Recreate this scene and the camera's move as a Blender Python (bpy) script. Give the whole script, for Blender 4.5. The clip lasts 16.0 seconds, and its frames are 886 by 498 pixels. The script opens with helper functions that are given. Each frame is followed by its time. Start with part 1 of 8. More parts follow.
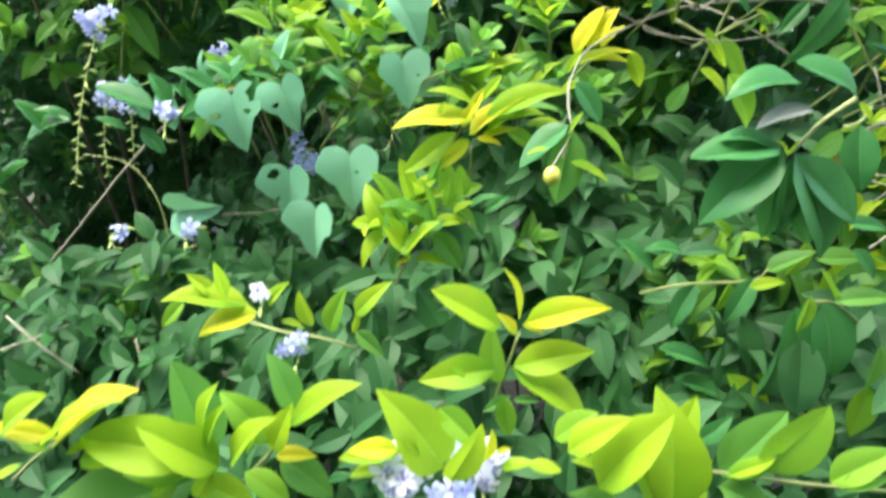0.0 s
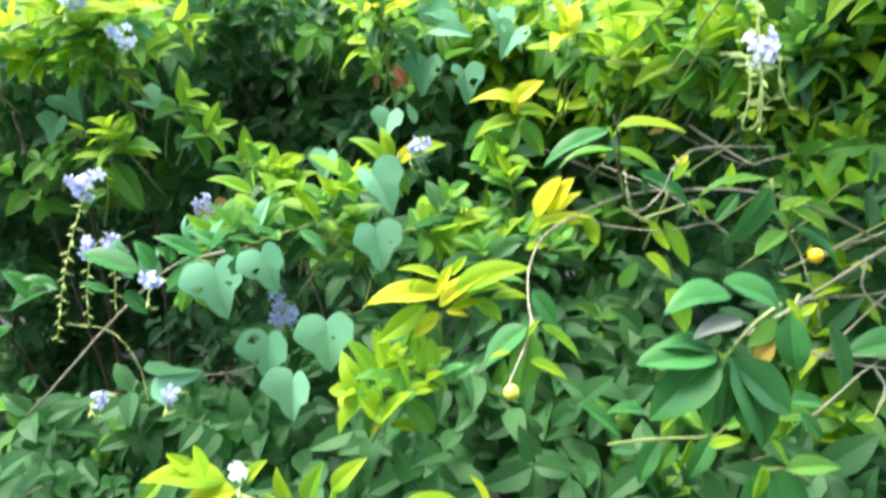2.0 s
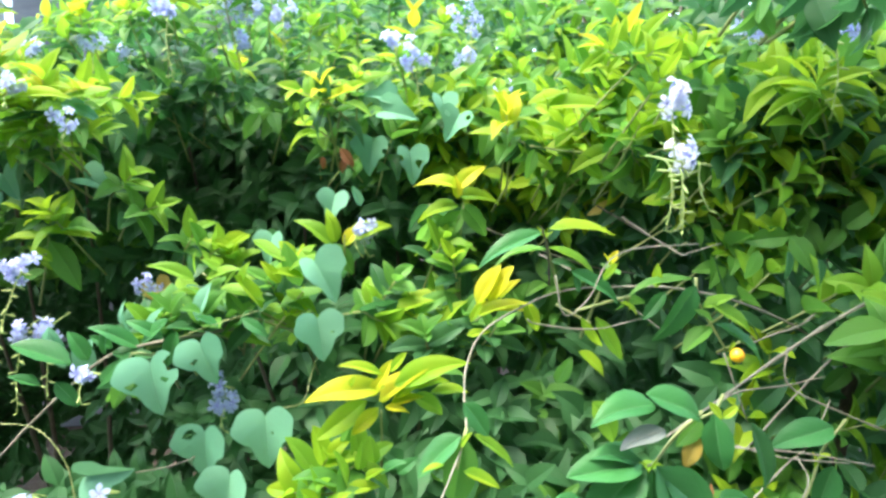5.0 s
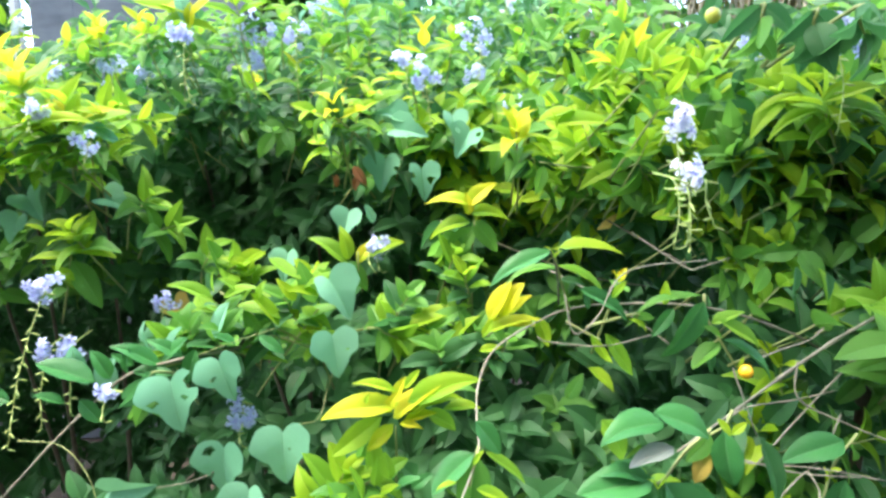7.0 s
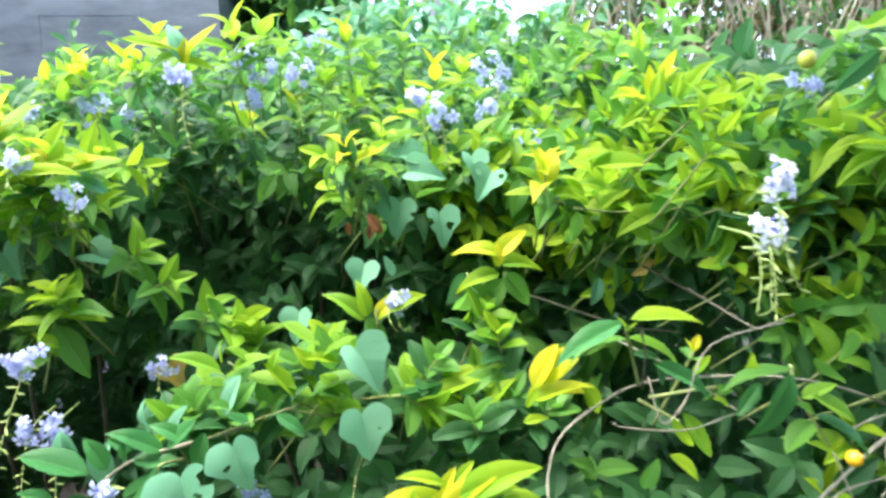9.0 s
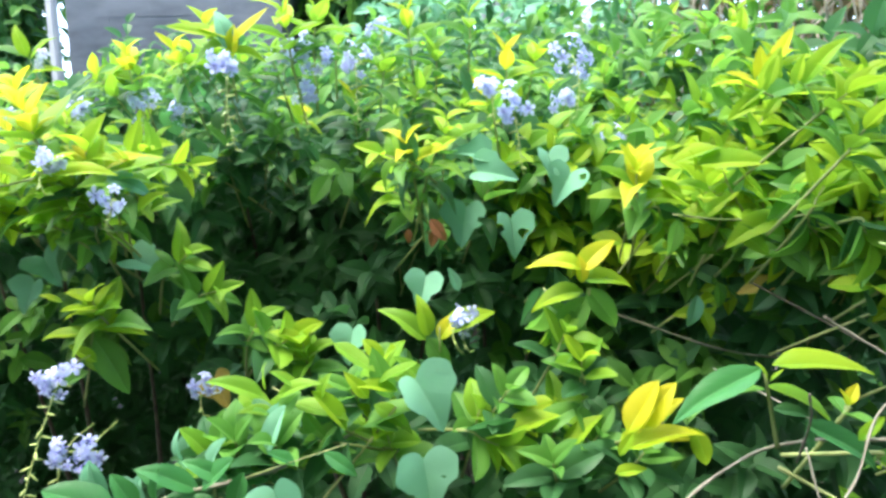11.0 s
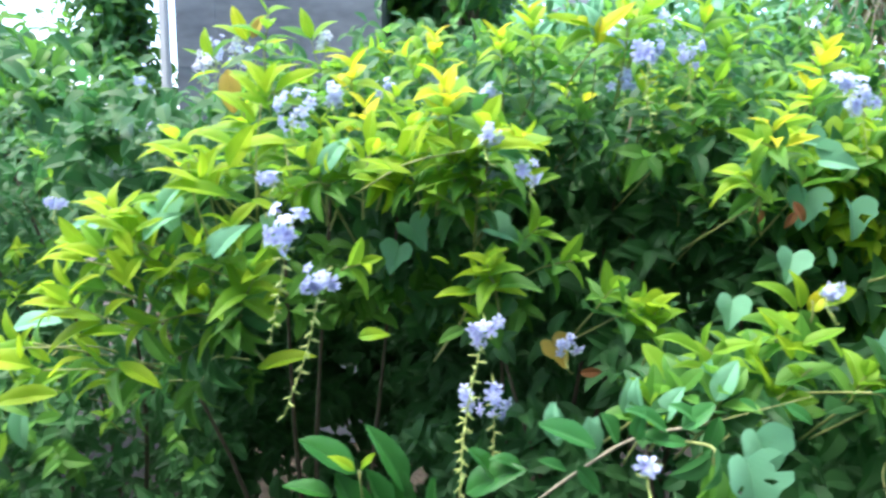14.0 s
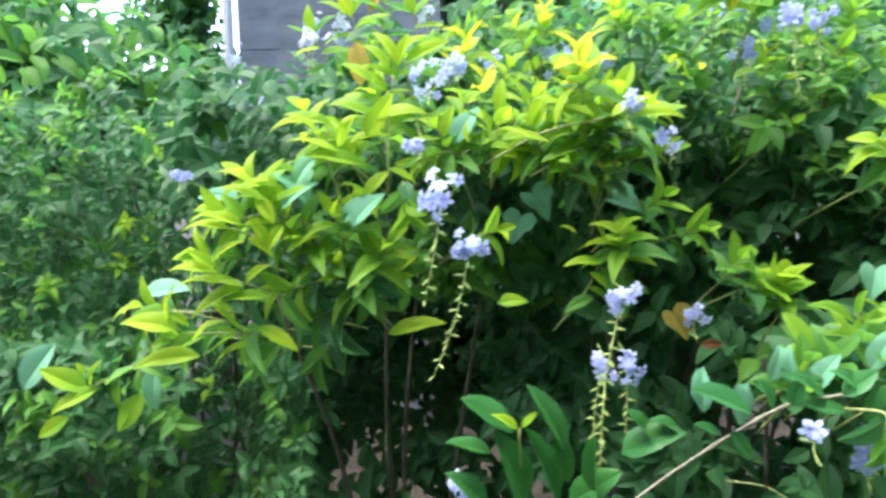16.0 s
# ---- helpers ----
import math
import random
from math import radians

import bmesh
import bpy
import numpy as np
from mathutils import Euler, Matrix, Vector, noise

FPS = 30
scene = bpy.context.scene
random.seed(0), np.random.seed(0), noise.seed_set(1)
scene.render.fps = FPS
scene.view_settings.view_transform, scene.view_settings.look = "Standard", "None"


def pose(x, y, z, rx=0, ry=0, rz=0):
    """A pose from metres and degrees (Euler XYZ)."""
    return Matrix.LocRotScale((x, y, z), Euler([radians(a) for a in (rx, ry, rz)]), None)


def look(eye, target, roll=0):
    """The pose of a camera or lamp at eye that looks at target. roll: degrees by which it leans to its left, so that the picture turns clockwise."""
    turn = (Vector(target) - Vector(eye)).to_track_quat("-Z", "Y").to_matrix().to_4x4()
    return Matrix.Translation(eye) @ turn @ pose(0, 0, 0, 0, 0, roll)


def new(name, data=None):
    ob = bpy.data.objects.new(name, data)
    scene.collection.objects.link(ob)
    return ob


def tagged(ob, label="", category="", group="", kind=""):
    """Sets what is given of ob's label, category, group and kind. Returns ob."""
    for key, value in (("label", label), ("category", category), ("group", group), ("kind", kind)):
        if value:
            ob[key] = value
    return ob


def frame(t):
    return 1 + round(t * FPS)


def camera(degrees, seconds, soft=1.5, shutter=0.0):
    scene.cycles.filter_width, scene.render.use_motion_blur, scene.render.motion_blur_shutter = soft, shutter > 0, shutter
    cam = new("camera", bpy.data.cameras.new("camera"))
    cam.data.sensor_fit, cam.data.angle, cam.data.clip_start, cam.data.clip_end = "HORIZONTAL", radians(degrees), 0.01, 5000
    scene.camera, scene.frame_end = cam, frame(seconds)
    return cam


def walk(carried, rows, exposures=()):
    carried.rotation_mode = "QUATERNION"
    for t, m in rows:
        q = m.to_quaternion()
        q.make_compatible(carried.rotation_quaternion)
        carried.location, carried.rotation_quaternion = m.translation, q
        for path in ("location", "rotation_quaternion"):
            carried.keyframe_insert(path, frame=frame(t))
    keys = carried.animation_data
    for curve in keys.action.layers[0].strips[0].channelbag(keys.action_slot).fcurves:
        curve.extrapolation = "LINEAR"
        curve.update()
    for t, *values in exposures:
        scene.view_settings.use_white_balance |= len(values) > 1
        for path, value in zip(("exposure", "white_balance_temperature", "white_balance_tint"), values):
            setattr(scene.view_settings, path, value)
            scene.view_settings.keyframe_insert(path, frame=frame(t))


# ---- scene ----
cam = camera(69.8, 16.0, soft=2.8, shutter=0.95)
METRES, EYE, TILT, LEAN, TURN = 0.8, 1.35, -20.0, 0.0, 0.0
ROWS = [
    (0.0, 0.0, 0.0, 0.0, 0.0, 0.0, 0.0),
    (0.5, 0.0019, 0.0001, 0.0237, -0.77, 1.55, 0.51),
    (1.0, 0.0016, -0.0121, 0.0464, -1.77, 3.86, 0.98),
    (1.5, 0.0049, -0.0284, 0.0623, -1.73, 5.63, 1.41),
    (2.0, 0.0076, -0.0407, 0.0818, -1.83, 7.28, 1.37),
    (2.5, 0.0138, -0.0459, 0.1008, -2.18, 8.85, 1.34),
    (3.0, 0.0194, -0.0453, 0.1115, -2.8, 9.95, 1.43),
    (3.5, 0.0194, -0.0489, 0.1234, -4.07, 10.73, 1.55),
    (4.0, 0.0254, -0.0547, 0.1265, -5.25, 11.1, 1.69),
    (6.5, 0.0261, -0.064, 0.1312, -5.49, 11.7, 2.44),
    (7.0, 0.0263, -0.0742, 0.1352, -4.26, 12.07, 2.59),
    (7.5, 0.016, -0.0744, 0.1456, -4.52, 12.45, 2.87),
    (8.0, -0.0076, -0.0647, 0.1667, -4.76, 13.97, 3.83),
    (8.5, -0.0285, -0.0404, 0.184, -6.59, 13.68, 4.49),
    (11.0, -0.0372, 0.0898, 0.2387, -1.38, 13.77, 2.58),
    (11.5, -0.1125, 0.0801, 0.2441, -0.8, 13.69, 1.79),
    (12.0, -0.225, 0.0704, 0.2371, -0.49, 13.55, 1.44),
    (12.5, -0.3136, 0.0636, 0.2272, -1.93, 13.19, 1.72),
    (13.0, -0.3768, 0.0507, 0.2233, -2.08, 13.45, 1.46),
    (13.5, -0.4359, 0.0397, 0.2165, -0.95, 13.09, 0.57),
    (14.0, -0.4855, 0.0309, 0.209, -0.37, 12.97, -0.06),
    (14.5, -0.5157, 0.0304, 0.2051, -0.01, 12.58, -0.34),
    (15.0, -0.5555, 0.0231, 0.1983, 0.43, 12.17, -1.02),
    (15.5, -0.5804, 0.019, 0.1927, 1.6, 11.91, -0.74),
    (16.0, -0.6051, 0.0219, 0.187, 2.99, 11.42, -1.02),
]
walk(cam, [(t, pose(0, 0, EYE, TILT, LEAN, TURN) @ pose(METRES * x, METRES * y, METRES * z, 90 + pitch, roll, yaw)) for t, x, y, z, yaw, pitch, roll in ROWS], [(0.0, 1.2, 6620, 7), (1.0, 1.34, 6600, 6), (2.0, 1.34, 6540, 7), (3.5, 1.3, 6500, 8), (8.0, 1.29, 6480, 9), (11.0, 1.1, 6420, 9), (12.5, 0.96, 6330, 9), (16.0, 1.0, 6260, 11)])
# ---- light ----
world = bpy.data.worlds.new("sky")
scene.world = world
world.use_nodes = True
wn = world.node_tree.nodes
sky = wn.new("ShaderNodeTexSky")
sky.sky_type = 'NISHITA'
sky.sun_disc = False
sky.sun_elevation, sky.sun_rotation = radians(72.8), radians(-106)
world.node_tree.links.new(sky.outputs[0], wn["Background"].inputs[0])
sky.dust_density = 4.0
wn["Background"].inputs[1].default_value = 0.6
sun = new("sun", bpy.data.lights.new("sun", 'SUN'))
sun.data.energy, sun.data.angle, sun.data.color = 1.0, radians(22), (1.0, 0.98, 0.90)
sun.matrix_basis = look((-1.4, -0.4, 4.7), (0, 0, 0))


# ---- materials ----
def mat(name):
    m = bpy.data.materials.new(name)
    m.use_nodes = True
    return m, m.node_tree.nodes, m.node_tree.links


def mixcol(n, l, a, b, fac, mode='MIX'):
    x = n.new("ShaderNodeMix")
    x.data_type, x.blend_type = 'RGBA', mode
    for sock, v in ((x.inputs[0], fac), (x.inputs[6], a), (x.inputs[7], b)):
        if hasattr(v, "links"):
            l.new(v, sock)
        elif isinstance(v, tuple):
            sock.default_value = (*v, 1)
        else:
            sock.default_value = v
    return x.outputs[2]


def calc(n, l, op, a, b=0.0, c=0.0):
    x = n.new("ShaderNodeMath")
    x.operation = op
    for sock, v in zip(x.inputs, (a, b, c)):
        if hasattr(v, "links"):
            l.new(v, sock)
        else:
            sock.default_value = v
    return x.outputs[0]


def leaf_material(name, low, high, glow, rough=0.42, through_share=0.4, vein=(0.55, 0.7, 0.35), spots=0.25, foot=None, gloss=0.26, ribs=0.35):
    """Leaf blade: two tones by leaf, pale midrib and side veins, blotches, and light that passes through."""
    m, n, l = mat(name)
    p = n["Principled BSDF"]
    geo, info, uv = n.new("ShaderNodeNewGeometry"), n.new("ShaderNodeObjectInfo"), n.new("ShaderNodeUVMap")
    xyz = n.new("ShaderNodeSeparateXYZ")
    l.new(uv.outputs[0], xyz.inputs[0])
    pick = calc(n, l, 'FRACT', calc(n, l, 'ADD', geo.outputs["Random Per Island"], info.outputs["Random"]))
    blotch = n.new("ShaderNodeTexNoise")
    blotch.inputs["Scale"].default_value, blotch.inputs["Detail"].default_value = 45.0, 4.0
    l.new(geo.outputs["Position"], blotch.inputs["Vector"])
    tone = calc(n, l, 'ADD', calc(n, l, 'MULTIPLY', pick, 0.75), calc(n, l, 'MULTIPLY', blotch.outputs[0], 0.35))
    col = mixcol(n, l, low, high, tone)
    if foot:
        grow = n.new("ShaderNodeMapRange")
        grow.inputs[1].default_value, grow.inputs[2].default_value = -0.1, 0.45
        l.new(calc(n, l, 'ADD', xyz.outputs[1], calc(n, l, 'MULTIPLY', calc(n, l, 'SUBTRACT', pick, 0.5), 0.5)), grow.inputs[0])
        col = mixcol(n, l, foot, col, grow.outputs[0])
    side = calc(n, l, 'ABSOLUTE', calc(n, l, 'SUBTRACT', xyz.outputs[0], 0.5))
    rib = calc(n, l, 'LESS_THAN', side, 0.022)
    wave = calc(n, l, 'SINE', calc(n, l, 'MULTIPLY', calc(n, l, 'SUBTRACT', xyz.outputs[1], calc(n, l, 'MULTIPLY', side, 0.7)), 44.0))
    veins = calc(n, l, 'SMOOTH_MAX', calc(n, l, 'MULTIPLY', calc(n, l, 'SUBTRACT', wave, 0.72), 1.4), 0.0, 0.1)
    mask = calc(n, l, 'MINIMUM', calc(n, l, 'ADD', calc(n, l, 'MULTIPLY', rib, 0.7), calc(n, l, 'MULTIPLY', veins, 0.22)), 1.0)
    pale = mixcol(n, l, col, vein, ribs)
    col = mixcol(n, l, col, pale, mask)
    speck = n.new("ShaderNodeTexNoise")
    speck.inputs["Scale"].default_value, speck.inputs["Detail"].default_value = 260.0, 2.0
    l.new(geo.outputs["Position"], speck.inputs["Vector"])
    dirt = calc(n, l, 'MULTIPLY', calc(n, l, 'GREATER_THAN', speck.outputs[0], 0.66), spots)
    col = mixcol(n, l, col, (0.16, 0.13, 0.05), dirt)
    l.new(col, p.inputs["Base Color"])
    l.new(calc(n, l, 'ADD', calc(n, l, 'MULTIPLY', blotch.outputs[0], 0.2), rough - 0.1), p.inputs["Roughness"])
    p.inputs["Specular IOR Level"].default_value = gloss
    bump = n.new("ShaderNodeBump")
    bump.inputs["Strength"].default_value, bump.inputs["Distance"].default_value = 0.8, 0.0014
    l.new(calc(n, l, 'ADD', calc(n, l, 'MULTIPLY', mask, -0.6), blotch.outputs[0]), bump.inputs["Height"])
    l.new(bump.outputs[0], p.inputs["Normal"])
    t = n.new("ShaderNodeBsdfTranslucent")
    l.new(mixcol(n, l, col, glow, 0.6), t.inputs[0])
    mix = n.new("ShaderNodeMixShader")
    mix.inputs[0].default_value = through_share
    l.new(p.outputs[0], mix.inputs[1])
    l.new(t.outputs[0], mix.inputs[2])
    l.new(mix.outputs[0], n["Material Output"].inputs[0])
    return m


def rough_material(name, low, high, scale=30.0, rough=0.8, bumped=0.4, stretch=(1, 1, 1), dist=0.002):
    m, n, l = mat(name)
    p, geo, noi, fine = n["Principled BSDF"], n.new("ShaderNodeNewGeometry"), n.new("ShaderNodeTexNoise"), n.new("ShaderNodeTexNoise")
    mp = n.new("ShaderNodeMapping")
    mp.inputs["Scale"].default_value = stretch
    l.new(geo.outputs["Position"], mp.inputs["Vector"])
    noi.inputs["Scale"].default_value, noi.inputs["Detail"].default_value = scale, 6.0
    fine.inputs["Scale"].default_value, fine.inputs["Detail"].default_value = scale * 7, 3.0
    for x in (noi, fine):
        l.new(mp.outputs[0], x.inputs["Vector"])
    tone = calc(n, l, 'ADD', calc(n, l, 'MULTIPLY', noi.outputs[0], 0.7), calc(n, l, 'MULTIPLY', fine.outputs[0], 0.4))
    ramp = n.new("ShaderNodeMapRange")
    ramp.inputs[1].default_value, ramp.inputs[2].default_value = 0.35, 0.75
    l.new(tone, ramp.inputs[0])
    l.new(mixcol(n, l, low, high, ramp.outputs[0]), p.inputs["Base Color"])
    p.inputs["Roughness"].default_value = rough
    bump = n.new("ShaderNodeBump")
    bump.inputs["Strength"].default_value, bump.inputs["Distance"].default_value = bumped, dist
    l.new(tone, bump.inputs["Height"])
    l.new(bump.outputs[0], p.inputs["Normal"])
    return m


GOLD = leaf_material("young_golden_leaf", (0.36, 0.48, 0.015), (0.60, 0.53, 0.024), (0.66, 0.74, 0.04), 0.5, 0.5, (0.8, 0.8, 0.25), 0.03, (0.26, 0.44, 0.012), 0.22)
BRIGHT = leaf_material("young_yellow_lime_leaf", (0.215, 0.395, 0.015), (0.385, 0.515, 0.022), (0.50, 0.74, 0.04), 0.5, 0.5, (0.6, 0.75, 0.18), 0.03, (0.15, 0.34, 0.016), 0.22)
LIME = leaf_material("young_lime_leaf", (0.172, 0.345, 0.015), (0.325, 0.47, 0.022), (0.44, 0.70, 0.04), 0.5, 0.5, (0.45, 0.7, 0.12), 0.03, (0.11, 0.29, 0.016), 0.22)
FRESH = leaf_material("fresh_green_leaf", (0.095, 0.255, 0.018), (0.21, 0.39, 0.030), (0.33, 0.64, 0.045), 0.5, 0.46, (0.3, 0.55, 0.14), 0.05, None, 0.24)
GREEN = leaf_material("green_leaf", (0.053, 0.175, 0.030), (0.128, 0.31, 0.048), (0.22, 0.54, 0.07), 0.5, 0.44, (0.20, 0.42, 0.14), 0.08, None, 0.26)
# old leaves' own dark green, also used where leaves lie in shade
DARK = leaf_material("old_and_shaded_leaf", (0.027, 0.098, 0.033), (0.056, 0.165, 0.054), (0.10, 0.34, 0.09), 0.5, 0.38, (0.08, 0.2, 0.09), 0.08, None, 0.26)
HEART = leaf_material("vine_leaf", (0.115, 0.325, 0.18), (0.20, 0.44, 0.27), (0.20, 0.50, 0.2), 0.55, 0.26, (0.25, 0.45, 0.3), 0.1, None, 0.15, 0.12)
GLOSSY = leaf_material("glossy_dark_leaf", (0.014, 0.085, 0.016), (0.034, 0.15, 0.024), (0.06, 0.28, 0.04), 0.36, 0.22, (0.12, 0.26, 0.1), 0.06, None, 0.36, 0.25)
WAXY = leaf_material("waxy_green_leaf", (0.024, 0.126, 0.031), (0.053, 0.21, 0.053), (0.11, 0.38, 0.065), 0.42, 0.28, (0.20, 0.40, 0.18), 0.05, None, 0.28, 0.4)
DEAD = leaf_material("withered_leaf", (0.20, 0.08, 0.03), (0.32, 0.15, 0.06), (0.4, 0.15, 0.05), 0.8, 0.2, (0.3, 0.2, 0.1), 0.4)
YELLOWED = leaf_material("yellowed_leaf", (0.40, 0.30, 0.06), (0.5, 0.38, 0.08), (0.6, 0.4, 0.08), 0.6, 0.3, (0.5, 0.4, 0.15), 0.4)
UNDERSIDE = leaf_material("grey_leaf_underside", (0.13, 0.16, 0.14), (0.20, 0.23, 0.21), (0.3, 0.3, 0.2), 0.8, 0.2, (0.3, 0.28, 0.22), 0.3, None, 0.1)
FAR = leaf_material("tree_leaf", (0.022, 0.10, 0.035), (0.06, 0.19, 0.05), (0.15, 0.42, 0.08), 0.55, 0.35, (0.2, 0.3, 0.1))
TWIG = rough_material("green_twig", (0.16, 0.22, 0.06), (0.30, 0.34, 0.12), 60, 0.6)
BARK = rough_material("grey_brown_bark", (0.05, 0.046, 0.03), (0.14, 0.125, 0.085), 90, 0.85, 0.8, (1, 1, 0.35))
PALE = rough_material("pale_dry_stem", (0.15, 0.15, 0.10), (0.30, 0.29, 0.21), 90, 0.85, 0.7)
SOIL = rough_material("soil_and_litter", (0.014, 0.012, 0.008), (0.050, 0.042, 0.025), 9, 0.95, 1.0, (1, 1, 1), 0.03)
CONCRETE = rough_material("weathered_concrete", (0.068, 0.083, 0.096), (0.19, 0.215, 0.235), 1.7, 0.9, 0.4, (0.7, 1, 1.6), 0.01)
WHITEWASH = rough_material("whitewashed_post", (0.34, 0.35, 0.35), (0.55, 0.56, 0.56), 8, 0.8, 0.3, (1, 1, 0.3), 0.004)
PETAL = leaf_material("lilac_petal", (0.42, 0.50, 0.80), (0.62, 0.70, 0.93), (0.62, 0.70, 0.95), 0.6, 0.4, (0.5, 0.55, 0.8), 0.0, None, 0.1, 0.0)
PETAL_PALE = leaf_material("pale_petal", (0.78, 0.82, 0.94), (0.90, 0.92, 0.97), (0.90, 0.93, 1.0), 0.6, 0.4, (0.8, 0.8, 0.9), 0.0, None, 0.1, 0.0)
THROAT = rough_material("violet_throat", (0.30, 0.32, 0.74), (0.42, 0.44, 0.84), 200, 0.6, 0.2)
BUD = rough_material("green_bud", (0.22, 0.34, 0.07), (0.40, 0.50, 0.16), 150, 0.6, 0.2)
FRUIT = rough_material("orange_berry", (0.75, 0.36, 0.01), (0.88, 0.50, 0.02), 120, 0.25, 0.15, (1, 1, 1), 0.0005)
FRUIT_GREEN = rough_material("unripe_berry", (0.36, 0.42, 0.05), (0.52, 0.54, 0.08), 120, 0.25, 0.15, (1, 1, 1), 0.0005)


# ---- builders ----
rng = random.Random(7)
PLACE = {}          # world place of every empty, stem and branch


def raw_mesh(name, verts, faces, mats, index=None, uvs=None, smooth=True):
    """A mesh from arrays: faces all of one corner count."""
    me = bpy.data.meshes.new(name)
    faces = np.asarray(faces, dtype=np.int32)
    count, k = faces.shape
    me.vertices.add(len(verts))
    me.vertices.foreach_set("co", np.asarray(verts, dtype=np.float32).ravel())
    me.loops.add(count * k)
    me.loops.foreach_set("vertex_index", faces.ravel())
    me.polygons.add(count)
    me.polygons.foreach_set("loop_start", np.arange(0, count * k, k, dtype=np.int32))
    me.polygons.foreach_set("use_smooth", np.full(count, smooth))
    for m in mats:
        me.materials.append(m)
    if index is not None:
        me.polygons.foreach_set("material_index", np.asarray(index, dtype=np.int32))
    if uvs is not None:
        me.uv_layers.new(name="UVMap").data.foreach_set("uv", np.asarray(uvs, dtype=np.float32)[faces.ravel()].ravel())
    me.update(calc_edges=True)
    me.validate()
    if uvs is not None:            # the midrib is a crease
        ends = np.empty(len(me.edges) * 2, dtype=np.int32)
        me.edges.foreach_get("vertices", ends)
        mid = (np.abs(np.asarray(uvs)[:, 0] - 0.5) < 1e-4)[ends.reshape(-1, 2)].all(axis=1)
        me.attributes.new("sharp_edge", 'BOOLEAN', 'EDGE').data.foreach_set("value", mid)
    return me


def put(name, me, parent, at=(0, 0, 0), turn=None, label=""):
    """A mesh as an object at a world place, under a parent."""
    ob = new(name, me)
    at = Vector(at)
    ob.parent = parent
    base = PLACE[parent.name] if parent else Vector((0, 0, 0))
    m = Matrix.Translation(at - base)
    ob.matrix_basis = m @ turn.to_4x4() if turn is not None else m
    PLACE[ob.name] = at
    if label:
        tagged(ob, label)
    return ob


def blade(rows, cols, wide, fold, bend, twist=0.0, top=0.42, wavy=0.0, taper=1.15, curl=0.0, skew=0.0):
    """A leaf of length 1 along y, upper side to z: verts, faces, uvs. top: where it is widest; taper: how long its tip is drawn out."""
    V, U, F = [], [], []
    foot = 0.8 * taper * top / (1 - top)
    top = foot / (foot + taper)
    peak = top ** foot * (1 - top) ** taper
    for i in range(rows + 1):
        v = (i / rows) ** 0.92
        s = max(0.0, (v - 0.035) / 0.965)                  # a short stalk, then the blade
        w = wide * (s ** foot * (1 - s) ** taper) / peak + (0.010 if i < rows else 0.002)
        lift = -bend * v * v - curl * max(0, v - 0.55) ** 2 * 2.2
        for j in range(cols + 1):
            u = 2 * j / cols - 1
            x = u * w + skew * v * v
            z = fold * w * (abs(u) - 0.42 * u * u) + lift + wavy * math.sin(v * 15 + u * 2.4) * abs(u) * (1 - v)
            a = twist * v
            V.append((x * math.cos(a) - z * math.sin(a) * 0.3, v * (1 - 0.35 * abs(bend) * v), z + x * math.sin(a)))
            U.append((0.5 + u / 2, v))
    k = cols + 1
    for i in range(rows):
        for j in range(cols):
            a = i * k + j
            F.append((a, a + 1, a + k + 1, a + k))
    return np.array(V), np.array(F), np.array(U)


def heart(rings=7, spokes=40, holes=(), bend=0.22, cup=0.27):
    """A heart-shaped leaf of length 1, its stalk at the origin, its tip towards y; holes: (ring, spoke, rings, spokes) eaten away."""
    V, U, F = [(0, 0, 0)], [(0.5, 0.2)], []
    for r in range(1, rings + 1):
        for s in range(spokes):
            a = 2 * math.pi * s / spokes
            c = abs(math.atan2(math.sin(a), math.cos(a)))      # 0 at the tip, pi at the notch
            rad = 0.385 + 0.36 * max(0, 1 - c / 0.75) ** 1.7 + 0.09 * math.exp(-((c - 1.95) / 0.7) ** 2) - 0.20 * max(0, (c - 2.4) / 0.74) ** 1.6
            rad += 0.012 * math.sin(a * 9) + 0.012 * math.sin(a * 5 + 1)
            q = r / rings
            x, y = math.sin(a) * rad * q, math.cos(a) * rad * q
            V.append((x, y, cup * abs(x) * 2 - bend * y * y - 0.02 * q * math.sin(3 * a) * q))
            U.append((0.5 + x, 0.3 + 0.7 * y))
    gone = set()
    for r0, s0, nr, ns in holes:
        gone |= {(r, s % spokes) for r in range(r0, r0 + nr) for s in range(s0, s0 + ns)}
    for s in range(spokes):
        t = (s + 1) % spokes
        F.append((0, 0, 1 + s, 1 + t))
        for r in range(1, rings):
            if (r, s) not in gone:
                a, b = 1 + (r - 1) * spokes, 1 + r * spokes
                F.append((a + s, b + s, b + t, a + t))
    return np.array(V), np.array(F), np.array(U)


def family_of(count, wide, top, taper, seed, fold=(0.5, 0.95), bend=(0.0, 0.5), rows=9, cols=6):
    """Blades of one family, each folded, bent and twisted in its own way."""
    rnd = random.Random(seed)
    return [blade(rows, cols, wide * rnd.uniform(0.9, 1.1), rnd.uniform(*fold), rnd.uniform(*bend), rnd.uniform(-0.35, 0.35), top + rnd.uniform(-0.03, 0.03),
                  rnd.uniform(0.004, 0.016), taper * rnd.uniform(0.92, 1.1), rnd.uniform(-0.1, 0.45), rnd.uniform(-0.09, 0.09)) for _ in range(count)]


